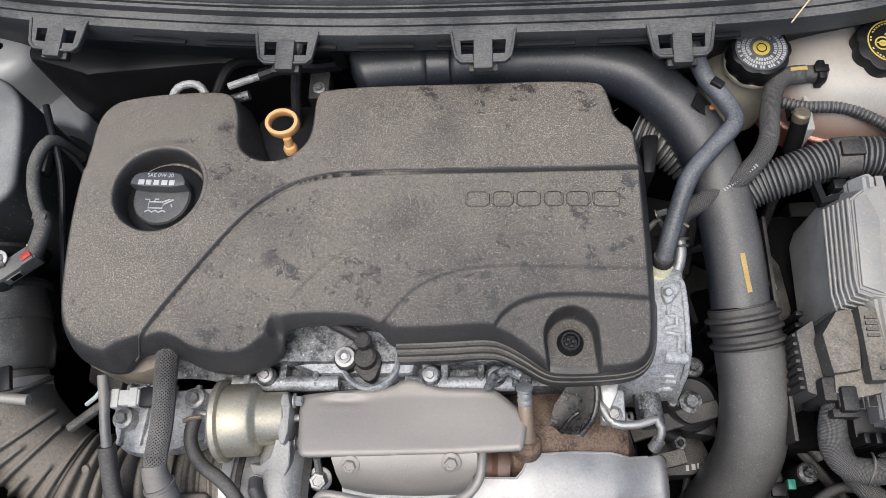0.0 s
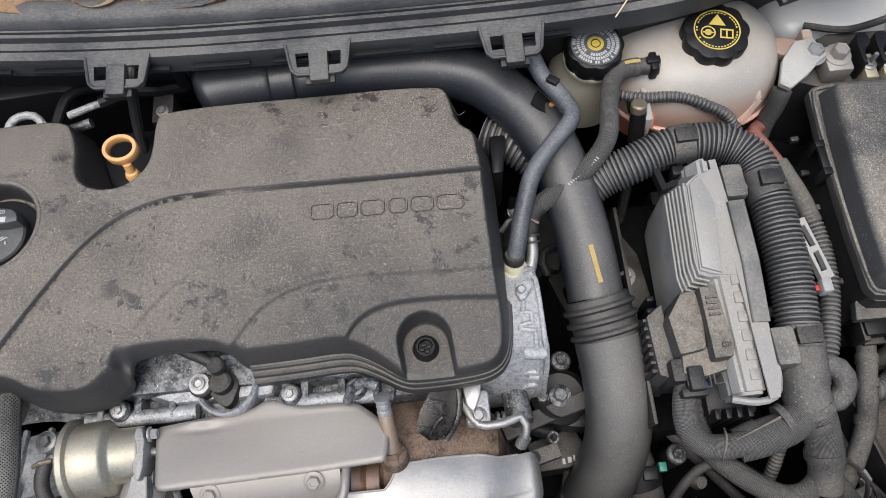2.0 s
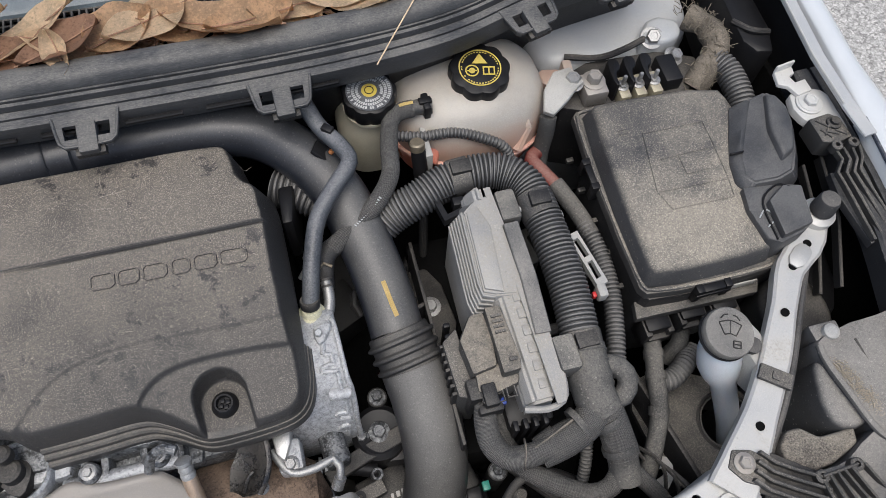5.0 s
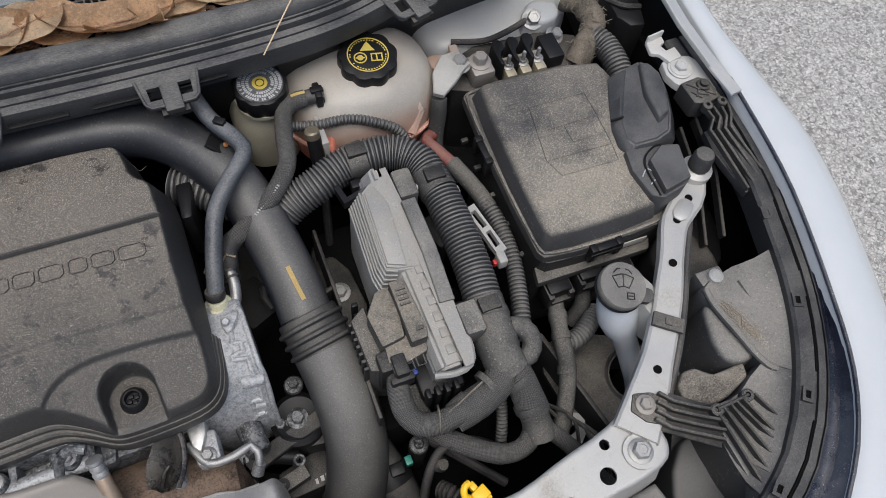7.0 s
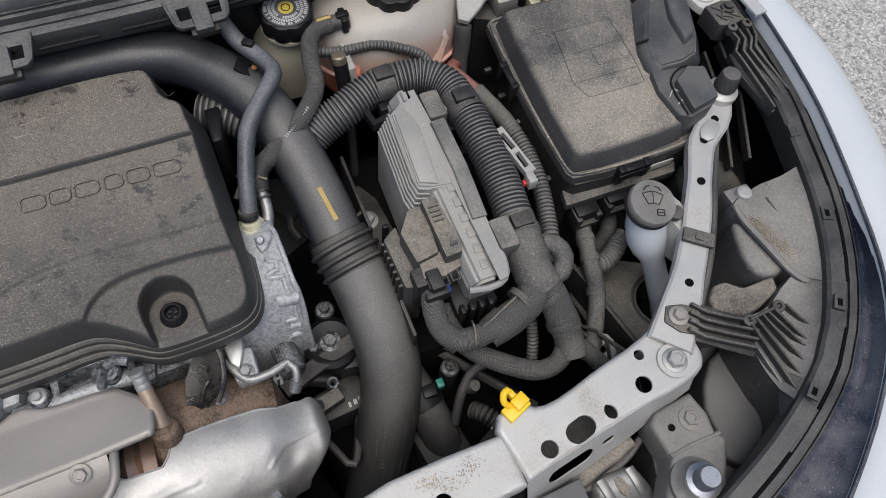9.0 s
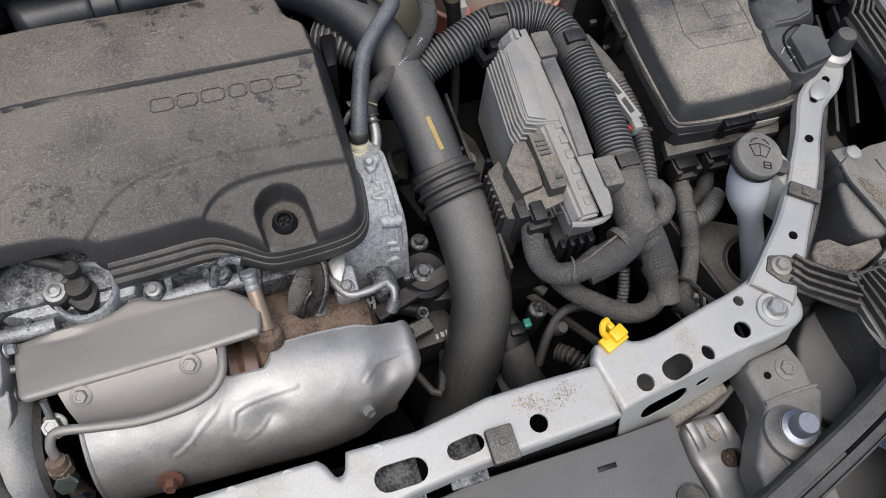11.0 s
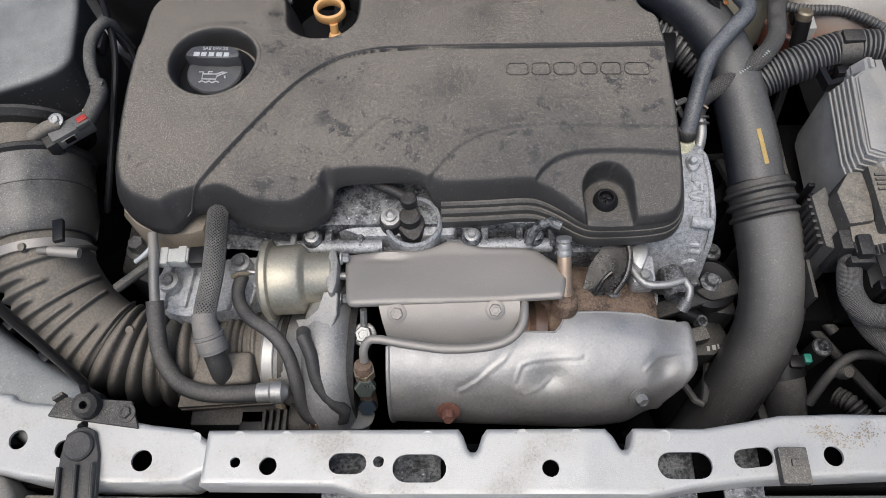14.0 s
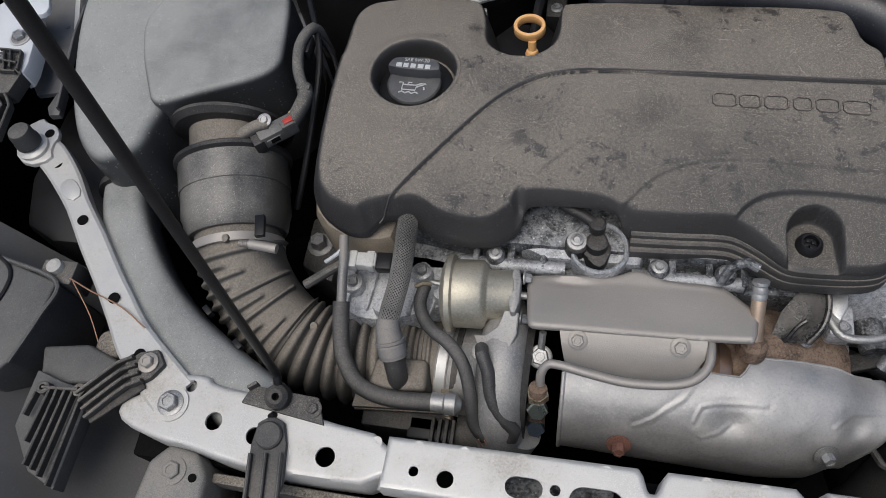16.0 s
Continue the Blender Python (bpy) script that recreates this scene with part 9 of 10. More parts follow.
man = thing("exhaust_manifold", (0.16, -0.2, 0.66), "rusty cast iron exhaust housing with heat tints", "exhaust")
bm = lathe([(0.0, -0.055), (0.040, -0.055), (0.056, -0.035), (0.060, 0.0), (0.054, 0.045), (0.036, 0.078), (0.0, 0.092)], (0.172, -0.196, 0.680), (1, -0.06, -0.06), 32)
part("housing", bm, M_RUST, man)
bm = lathe([(0.0, 0.0), (0.036, 0.0), (0.042, 0.008), (0.037, 0.016), (0.041, 0.022), (0.037, 0.034), (0, 0.034)], (0.098, -0.224, 0.706), (1, -0.03, -0.08), 32)
part("heat_tinted_neck", bm, M_HEATED, man)
part("sensor_boss", lathe([(0, 0), (0.014, 0), (0.013, 0.014), (0.010, 0.018), (0, 0.018)], (0.151, -0.209, 0.744), (0, 0.3, 1), 18), M_RUST, man)
part("dark_flange", prism([(0.105, -0.17), (0.21, -0.165), (0.25, -0.20), (0.20, -0.23), (0.11, -0.23)], 0.60, 0.70, 0.006), M_DARK, man)

ox = thing("oxygen_sensor", (0.15, -0.19, 0.76), "stepped steel oxygen sensor with a tan sleeve", "sensor")
ax_ = Vector((0.148, -0.160, 0.806)) - Vector((0.151, -0.206, 0.757))
part("sensor_body", lathe([(0, 0), (0.0085, 0), (0.0085, 0.010), (0.0075, 0.012), (0.0075, 0.030), (0.0068, 0.032), (0.0068, 0.046), (0.0058, 0.048), (0, 0.048)], (0.151, -0.206, 0.757), ax_, 20), surf("tan_sensor_sleeve", (0.40, 0.30, 0.22), 0.4, metal=0.7, var=0.15), ox)
part("sensor_cap", lathe([(0, 0), (0.0066, 0), (0.0072, 0.003), (0.0062, 0.006), (0.0070, 0.009), (0.006, 0.013), (0.0075, 0.015), (0.0075, 0.018), (0.003, 0.019), (0, 0.019)], Vector((0.151, -0.206, 0.757)) + ax_.normalized() * 0.047, ax_, 20), M_BOLT, ox)
part("sensor_nut", lathe([(0, 0), (0.0115, 0), (0.0115, 0.009), (0, 0.009)], (0.151, -0.2075, 0.755), ax_, 6), M_RUST, ox)
part("lead", tube([(0.145, -0.153, 0.811), (0.135, -0.148, 0.812), (0.122, -0.152, 0.806), (0.115, -0.160, 0.79)], 0.0045, 10), M_ALU_DIRTY, ox)

oil = thing("turbo_oil_pipe", (-0.04, -0.26, 0.70), "bent steel oil pipe with banjo bolts", "pipe")
part("pipe", tube([(-0.043, -0.270, 0.764), (-0.043, -0.263, 0.774), (-0.038, -0.256, 0.781), (-0.028, -0.2555, 0.783), (0.0, -0.260, 0.781), (0.035, -0.264, 0.779), (0.072, -0.262, 0.779), (0.094, -0.255, 0.780), (0.106, -0.241, 0.781), (0.109, -0.222, 0.779), (0.109, -0.20, 0.765)], 0.0043, 12, 0.004), M_PLATE, oil)
part("banjo_stack", lathe([(0, 0), (0.0085, 0), (0.0085, 0.008), (0.011, 0.008), (0.011, 0.018), (0, 0.018)], (-0.045, -0.278, 0.735), (0, 0.2, 1), 6), M_BRASS, oil)
part("banjo_nut", lathe([(0, 0), (0.0105, 0), (0.0105, 0.010), (0.009, 0.012), (0, 0.012)], (-0.045, -0.283, 0.735), (0.1, -0.75, 0.7), 6), surf("green_zinc_nut", (0.35, 0.40, 0.36), 0.3, metal=0.9, var=0.2), oil)
part("lower_nut", lathe([(0, 0), (0.009, 0), (0.009, 0.010), (0, 0.010)], (-0.045, -0.294, 0.706), (0.0, -0.75, 0.7), 6), surf("blue_zinc_nut", (0.24, 0.32, 0.42), 0.3, metal=0.9, var=0.2), oil)
part("banjo_body", tube([(-0.045, -0.272, 0.76), (-0.045, -0.284, 0.73), (-0.045, -0.292, 0.69)], 0.0085, 14), M_RUST, oil)
part("flange_bolt", hexbolt((-0.046, -0.239, 0.752), 0.0088, 0.011, (0, -0.35, 1), 1.35), M_BOLT, oil)
part("shaft", tube([(-0.045, -0.222, 0.775), (-0.046, -0.236, 0.755)], 0.0035, 8), M_BOLT, oil)

turbo = thing("turbocharger", (-0.09, -0.25, 0.60), "cast aluminium turbo compressor with clamps and hoses", "turbocharger")
M_TURBO = surf("turbo_casting", (0.31, 0.31, 0.305), 0.5, metal=0.5, var=0.2, dust=0.3, bump=0.9, fine=380, big=25)
part("compressor", lathe([(0.0, -0.045), (0.046, -0.045), (0.050, -0.035), (0.052, -0.01), (0.062, 0.0), (0.070, 0.014), (0.070, 0.028), (0.062, 0.036), (0, 0.036)], (-0.098, -0.242, 0.692), (1, -0.03, 0), 40), M_TURBO, turbo)
part("scroll", tube([(-0.080, -0.180, 0.690), (-0.082, -0.200, 0.735), (-0.082, -0.245, 0.752), (-0.082, -0.290, 0.730), (-0.080, -0.312, 0.685), (-0.08, -0.30, 0.64)], 0.024, 22), M_TURBO, turbo)
part("back_ring", lathe([(0, 0), (0.066, 0), (0.068, 0.004), (0.066, 0.010), (0, 0.010)], (-0.064, -0.243, 0.695), (1, -0.03, 0), 40), M_BLACK, turbo)
part("bracket", strip([(-0.076, -0.205, 0.772), (-0.078, -0.222, 0.768), (-0.086, -0.236, 0.760), (-0.098, -0.242, 0.752)], [0.014, 0.020, 0.030, 0.040], 0.012), M_TURBO, turbo)
part("clamp_band", lathe([(0.0470, -0.0060), (0.0492, -0.0060), (0.0496, -0.0054), (0.0486, -0.0048), (0.0486, 0.0048), (0.0496, 0.0054), (0.0492, 0.0060), (0.0470, 0.0060)], (-0.143, -0.239, 0.694), (1, -0.05, 0), 44), M_STEEL, turbo)
part("clamp_screw", ribbed([(-0.137, -0.276, 0.728), (-0.136, -0.285, 0.716), (-0.136, -0.292, 0.702), (-0.135, -0.296, 0.688)], 0.0050, 0.0026, 0.0012, 12), M_BRASS, turbo)
part("clamp_band", lathe([(0.0440, -0.0030), (0.0505, -0.0030), (0.0505, 0.0030), (0.0440, 0.0030)], (-0.129, -0.2385, 0.694), (1, -0.05, 0), 44), M_BLACK, turbo)
part("hose_nipple", hexbolt((-0.102, -0.243, 0.760), 0.0065, 0.010), M_BOLT, turbo)

act = thing("wastegate_actuator", (-0.12, -0.185, 0.74), "yellow-zinc wastegate actuator can with a flanged rim", "actuator")
bm = lathe([(0.0, 0.0), (0.028, 0.0), (0.036, 0.003), (0.0395, 0.006), (0.0395, 0.011), (0.0365, 0.0125), (0.0345, 0.0125), (0.0345, 0.040), (0.0320, 0.043), (0.0265, 0.045), (0.0250, 0.047), (0.0245, 0.070), (0.023, 0.072), (0, 0.072)], (-0.148, -0.188, 0.768), (1, 0.05, 0.02), 48)
part("can", bm, M_GOLD, act, angle=40)
part("nipple", tube([(-0.150, -0.182, 0.775), (-0.160, -0.182, 0.778), (-0.167, -0.187, 0.775)], 0.0032, 10), M_BOLT, act)
part("mount_ear", prism(chaikin([(-0.082, -0.165), (-0.070, -0.165), (-0.070, -0.212), (-0.080, -0.212)], 1), 0.74, 0.792, 0.003), M_TURBO, act)
for p in ((-0.069, -0.171, 0.784), (-0.069, -0.207, 0.766)):
    part("ear_nut", hexbolt(p, 0.005, 0.008, (1, 0, 0), 1.4), M_BOLT, act)
part("rod", tube([(-0.078, -0.185, 0.772), (-0.045, -0.185, 0.772)], 0.004, 10), M_BOLT, act)

# coil plug, sensor and pocket at the front of the cam cover
coil = thing("camshaft_sensor", (0.0, -0.13, 0.76), "black camshaft sensor bolted to the cam cover", "sensor")
part("pocket", lathe([(0.024, -0.05), (0.029, -0.05), (0.029, 0.0), (0.027, 0.003), (0.0245, 0.0), (0.0235, -0.02), (0.0, -0.02)], (0.002, -0.132, 0.787), n=40), M_ALU, coil)
part("body", lathe([(0, -0.02), (0.014, -0.02), (0.014, 0.004), (0.0105, 0.006), (0.0105, 0.016), (0.008, 0.018), (0, 0.018)], (-0.001, -0.133, 0.782), (0, 0.1, 1), 28), M_BLACK, coil)
part("head", lathe([(0, 0), (0.0078, 0), (0.0082, 0.003), (0.0082, 0.010), (0.006, 0.012), (0, 0.012)], (-0.002, -0.119, 0.800), (0, 0.1, 1), 24), M_BLACK, coil)
part("foot", prism(chaikin([(-0.016, -0.135), (0.000, -0.125), (0.014, -0.135), (0.006, -0.155), (-0.006, -0.15)], 1), 0.775, 0.787, 0.002), M_BLACK, coil)
part("lead", tube([(-0.004, -0.117, 0.806), (-0.016, -0.110, 0.808), (-0.024, -0.106, 0.808), (-0.038, -0.098, 0.806)], 0.0056, 12), M_BLACK, coil)
part("lead_tip", tube([(-0.036, -0.0995, 0.8065), (-0.052, -0.092, 0.804)], 0.0034, 10), M_RUBBER_BLUE, coil)
sb = part("stud", lathe([(0, -0.03), (0.0105, -0.03), (0.0105, -0.004), (0.0095, -0.002), (0.0095, 0.0), (0.0062, 0.0005), (0.0062, 0.004), (0.004, 0.005), (0.003, 0.003), (0, 0.003)], (-0.0205, -0.1315, 0.796), (0, -0.1, 1), 24), M_BOLT, coil, "dome-headed steel stud")
part("stud_sleeve", lathe([(0, 0), (0.0115, 0), (0.0115, 0.026), (0.010, 0.028), (0, 0.028)], (-0.0205, -0.1315, 0.765), n=20), M_BLACK, coil)


# ---- left: intake ----
ab = thing("air_filter_box", (-0.47, 0.1, 0.55), "large black plastic air filter box, dusty on top", "air box")
AB = [(-0.412, 0.166), (-0.382, 0.152), (-0.362, 0.125), (-0.352, 0.055), (-0.348, 0.022), (-0.372, 0.001), (-0.409, -0.014), (-0.445, -0.028), (-0.482, -0.044), (-0.500, -0.010), (-0.520, 0.030), (-0.536, 0.080), (-0.522, 0.115), (-0.512, 0.150), (-0.51, 0.170)]
part("lid", prism(chaikin(AB, 2), 0.70, 0.856, 0.014, 5, taper=0.02), M_AIRBOX, ab, angle=60)
LOBE = [(-0.470, -0.030), (-0.478, -0.060), (-0.480, -0.088), (-0.500, -0.103), (-0.528, -0.114), (-0.560, -0.085), (-0.584, -0.044), (-0.600, -0.003), (-0.624, 0.072), (-0.634, 0.127), (-0.630, 0.165), (-0.49, 0.168)]
part("side_lobe", prism(chaikin(LOBE, 2), 0.70, 0.849, 0.016, 5, taper=0.02), M_AIRBOX, ab, angle=60)
part("body", prism(chaikin([(x * 1.0, y + 0.012) for x, y in AB + LOBE[4:11]][:8] + [(-0.53, -0.09), (-0.62, 0.06), (-0.63, 0.165)], 1), 0.50, 0.705, 0.004), M_BLACK_CLEAN, ab)
part("outlet_socket", lathe([(0, 0), (0.067, 0), (0.068, 0.004), (0.062, 0.010), (0.046, 0.012), (0, 0.012)], (-0.415, -0.022, 0.795), (0.12, -1, -0.22), 40), M_BLACK, ab)

tube_ = thing("intake_hose", (-0.35, -0.2, 0.62), "dusty black intake hose with bellows and metal clamp", "intake hose")
M0, M1 = Vector((-0.414, -0.026, 0.797)), Vector((-0.383, -0.145, 0.769))
ax_ = (M1 - M0).normalized()
part("sensor_neck", lathe([(0, 0), (0.047, 0), (0.047, 0.045), (0, 0.045)], M0, ax_, 40), M_BELLOWS, tube_)
part("ring_flange", lathe([(0, 0), (0.062, 0), (0.0645, 0.002), (0.0645, 0.006), (0.0605, 0.009), (0, 0.009)], M0 + ax_ * 0.038, ax_, 48), M_BLACK, tube_)
part("coupler", lathe([(0, 0), (0.0605, 0), (0.0605, 0.032), (0.0600, 0.033), (0.0590, 0.033), (0.0590, 0.060), (0.0570, 0.066), (0.0545, 0.078), (0.052, 0.082), (0, 0.082)], M0 + ax_ * 0.046, ax_, 48), M_COUPLER, tube_)
part("coupler_tab", box(-0.005, -0.012, 0, 0.005, 0.012, 0.006, 0.001, m=Matrix.Translation((-0.335, -0.158, 0.819)) @ Matrix.Rotation(radians(14), 4, "Z")), M_BLACK_CLEAN, tube_)
part("hose_clamp", lathe([(0.0490, -0.005), (0.0502, -0.0045), (0.0502, 0.0045), (0.0490, 0.005)], M0 + ax_ * 0.141, ax_, 48), M_PLATE, tube_)
part("clamp_screw", tube([(-0.346, -0.1735, 0.811), (-0.317, -0.1755, 0.809)], 0.0052, 12), M_PLATE, tube_)
part("clamp_thread", ribbed([(-0.357, -0.1735, 0.8105), (-0.346, -0.1735, 0.811)], 0.0036, 0.002, 0.0009, 10), M_PLATE, tube_)
HL = [(-0.384, -0.140, 0.7705), (-0.377, -0.160, 0.763), (-0.366, -0.184, 0.750), (-0.346, -0.210, 0.733), (-0.316, -0.232, 0.716), (-0.280, -0.243, 0.704), (-0.24, -0.245, 0.698), (-0.20, -0.242, 0.695)]
L = [Vector(p) for p in spline(HL, 0.0016)]
# smooth elbow with raised ribs that stop short on the inside of the bend, then full convolutions
RIBS = ((0.026, 175), (0.036, 62), (0.046, 84), (0.056, 58), (0.067, 150), (0.079, 92), (0.091, 140), (0.103, 70), (0.115, 96), (0.128, 172))
bm, up, s, rings, N_ = bmesh.new(), Vector((0.13, 0.27, 1)).normalized(), 0.0, [], 96
for i, p in enumerate(L):
    s += (p - L[i - 1]).length if i else 0
    dd = (L[min(i + 1, len(L) - 1)] - L[max(0, i - 1)]).normalized()
    sd = dd.cross(up).normalized()
    up = sd.cross(dd).normalized()
    ring = []
    for k in range(N_):
        a = 360.0 * k / N_
        a = a if a < 270 else a - 360
        r = 0.0465 - 0.0015 * step(s, 0.02, 0.05)
        if s < 0.134:
            for c, end in RIBS:
                r += 0.0046 * math.exp(-((s - c) / 0.0026) ** 4) * step(end + 7 - a, 0.0, 7.0) * step(a + 80, 0.0, 10.0)
        else:
            r = 0.0392 + 0.0105 * abs(math.sin(math.pi * (s - 0.134) / 0.0152)) ** 0.6
        ring.append(p + sd * (r * math.cos(2 * math.pi * k / N_)) + up * (r * math.sin(2 * math.pi * k / N_)))
    rings.append(ring)
part("bellows", loft(bm, rings), M_BELLOWS, tube_, angle=60)
line = [Vector((-0.205, -0.242, 0.695)).lerp(Vector((-0.132, -0.238, 0.694)), k / 73) for k in range(74)]
radii = [0.0425 + 0.0035 * math.exp(-((p.x + 0.186) / 0.003) ** 4) + 0.0030 * (p.x > -0.166) + 0.0022 * math.exp(-((p.x + 0.160) / 0.0022) ** 4) - 0.0040 * math.exp(-((p.x + 0.1745) / 0.003) ** 4) for p in line]
part("turbo_elbow", sweep(bmesh.new(), line, radii, 40), M_BELLOWS, tube_)
for c in ((-0.372, -0.170, 0.811), (-0.279, -0.232, 0.750)):
    part("mould_lug", lathe([(0, 0), (0.0050, 0), (0.0042, 0.004), (0, 0.0046)], c, (-0.2, -0.3, 1), 12), M_BELLOWS, tube_)
part("port_boss", prism([(-0.216, -0.250), (-0.150, -0.247), (-0.146, -0.288), (-0.222, -0.294)], 0.69, 0.746, 0.006, 3, taper=0.22), M_BELLOWS, tube_)
for k in range(2):
    part("port_gasket", prism([(-0.226, -0.246), (-0.142, -0.243), (-0.138, -0.296), (-0.232, -0.302)], 0.706 + 0.010 * k, 0.710 + 0.010 * k, 0.001), M_BELLOWS, tube_)
part("port_block", prism([(-0.225, -0.265), (-0.135, -0.265), (-0.135, -0.315), (-0.225, -0.315)], 0.64, 0.700, 0.004), M_BLACK, tube_)

maf = thing("air_flow_sensor", (-0.34, -0.045, 0.81), "grey air flow sensor plug with a red lock tab", "sensor")
m = Matrix.Translation((-0.337, -0.047, 0.836)) @ Matrix.Rotation(radians(38), 4, "Z")
bm = box(-0.026, -0.0085, -0.010, 0.016, 0.0085, 0.007, 0.0016, m=m)
box(-0.020, -0.010, -0.006, -0.004, 0.010, 0.002, 0.001, bm, m)
box(0.0, -0.009, 0.002, 0.014, 0.002, 0.009, 0.001, bm, m)
part("plug", bm, surf("grey_plug_plastic", (0.085, 0.085, 0.083), 0.5, dust=0.5, dust_col=(0.27, 0.255, 0.225), bump=0.3), maf)
part("plug_socket", box(-0.034, -0.009, -0.014, -0.022, 0.009, 0.004, 0.0015, m=m), M_BLACK, maf)
# slot painted as a near-black sliver on the plug's side
part("plug_slot", box(-0.016, -0.0105, -0.004, -0.006, -0.0095, 0.002, 0.0004, m=m), M_DARK, maf)
part("retaining_ear", box(-0.030, 0.008, -0.012, -0.020, 0.016, -0.004, 0.0012, m=m), M_BLACK_DUSTY, maf)
part("red_tab", box(0.004, -0.006, 0.008, 0.014, 0.001, 0.0105, 0.0008, m=m), surf("red_lock_tab", (0.42, 0.04, 0.03), 0.45), maf)
part("yellow_tape", box(0.014, 0.0, 0.002, 0.021, 0.008, 0.0095, 0.001, m=m), surf("yellowed_tape", (0.55, 0.42, 0.18), 0.6), maf)
part("stub", tube([(-0.378, -0.062, 0.838), (-0.362, -0.052, 0.842), (-0.350, -0.047, 0.842)], 0.0075, 12), M_BELLOWS, maf)
part("stub_screw", hexbolt((-0.353, -0.046, 0.846), 0.005, 0.005, (0, -0.3, 1)), M_BOLT, maf)
part("boot", tube([m @ Vector((0.012, 0.0, 0.0)), m @ Vector((0.022, 0.004, 0.004)), (-0.315, -0.012, 0.848), (-0.319, -0.002, 0.849)], 0.0085, 14), M_BLACK_DUSTY, maf)
part("lead", tube([(-0.317, -0.008, 0.849), (-0.330, 0.018, 0.851), (-0.336, 0.05, 0.853), (-0.331, 0.074, 0.852), (-0.326, 0.084, 0.842), (-0.323, 0.088, 0.80)], 0.0062, 12, wobble=0.06), M_TAPE, maf)
part("lead_clip", box(-0.334, 0.045, 0.835, -0.326, 0.07, 0.850, 0.002), M_BLACK_CLEAN, maf)
part("lead_tie", box(-0.324, -0.010, 0.842, -0.310, -0.004, 0.856, 0.001), M_BLACK_DUSTY, maf)
drop = thing("side_cable", (-0.32, 0.0, 0.72), "thin black cable hanging beside the engine", "cable")
part("cable", tube([(-0.345, 0.125, 0.845), (-0.330, 0.09, 0.845), (-0.318, 0.05, 0.835), (-0.317, 0.0, 0.815), (-0.325, -0.05, 0.78), (-0.338, -0.09, 0.74)], 0.0036, 10), M_BLACK_CLEAN, drop)
part("cable", tube([(-0.333, 0.082, 0.848), (-0.312, 0.07, 0.82), (-0.303, 0.04, 0.79), (-0.308, 0.01, 0.76)], 0.0030, 8), M_BLACK_CLEAN, drop)

dct = thing("intake_snorkel", (-0.42, -0.2, 0.6), "smooth black plastic air intake snorkel", "duct")
line = [Vector(p) for p in spline([(-0.530, -0.085, 0.765), (-0.522, -0.120, 0.765), (-0.500, -0.165, 0.763), (-0.462, -0.218, 0.762), (-0.415, -0.262, 0.763), (-0.36, -0.300, 0.766), (-0.30, -0.335, 0.768)], 0.008)]
bm = bmesh.new()
rings = []
for i, p in enumerate(line):
    dd = (line[min(i + 1, len(line) - 1)] - line[max(0, i - 1)]).normalized()
    sd = dd.cross(Vector((0, 0, 1))).normalized()
    w = 0.026 + 0.010 * i / len(line)
    rings.append([p + sd * (w * math.copysign(abs(math.cos(t)) ** 0.6, math.cos(t))) + Vector((0, 0, 0.028 * math.copysign(abs(math.sin(t)) ** 0.7, math.sin(t)))) for t in np.linspace(0, 2 * math.pi, 24, endpoint=False)])
part("duct", loft(bm, rings), M_AIRBOX, dct, angle=60)
part("collar", lathe([(0.030, -0.004), (0.036, -0.004), (0.036, 0.004), (0.030, 0.004)], (-0.528, -0.098, 0.765), (0.25, -1, 0), 28), M_BLACK, dct)
for k in range(3):
    part("edge_tab", box(-0.006, -0.003, 0, 0.006, 0.003, 0.010, 0.001, m=Matrix.Translation((-0.385 + k * 0.042, -0.238 - k * 0.032, 0.772)) @ Matrix.Rotation(radians(-40), 4, "Z")), M_BLACK_CLEAN, dct)

rod = thing("bonnet_prop_rod", (-0.274, -0.322, 0.80), "long thin black bonnet prop rod in a grommet", "prop rod")
R0, R1 = Vector((-0.276, -0.308, 0.826)), Vector((-0.225, -0.293, 1.43))
part("rod", tube([(-0.2745, -0.327, 0.797), (-0.2740, -0.322, 0.812), R0, R0.lerp(R1, 0.03), R0.lerp(R1, 0.5), R1], 0.0040, 12, 0.01), M_BLACK_CLEAN, rod)
gr = thing("prop_rod_pivot", (-0.27, -0.33, 0.80), "black painted steel pivot plate with a rubber grommet", "pivot plate")
part("plate", prism([(-0.310, -0.333), (-0.303, -0.316), (-0.238, -0.320), (-0.228, -0.344)], 0.8055, 0.8085, 0.001), M_BLACK_DUSTY, gr)
part("upturned_ear", prism([(-0.306, -0.319), (-0.298, -0.313), (-0.296, -0.316), (-0.304, -0.322)], 0.806, 0.816, 0.001), M_BLACK_DUSTY, gr)
part("grommet", lathe([(0.0035, -0.008), (0.0105, -0.008), (0.0125, -0.003), (0.0110, 0.004), (0.007, 0.007), (0.0035, 0.006)], (-0.2745, -0.3255, 0.8145), (0.05, -0.25, 1), 28), M_BLACK, gr)
part("rod_foot", tube([(-0.2745, -0.327, 0.800), (-0.2765, -0.337, 0.800), (-0.2785, -0.343, 0.806)], 0.0042, 10), M_BLACK_CLEAN, gr)
part("plate_bolt", hexbolt((-0.241, -0.331, 0.8085), 0.0055, 0.005), M_BLACK_DUSTY, gr)
strp = thing("cable_strap", (-0.275, -0.37, 0.75), "black ribbed plastic strap clipped over the crossbar", "strap")
sm = Matrix.Translation((-0.274, -0.360, 0.806)) @ Matrix.Rotation(radians(8), 4, "Z")
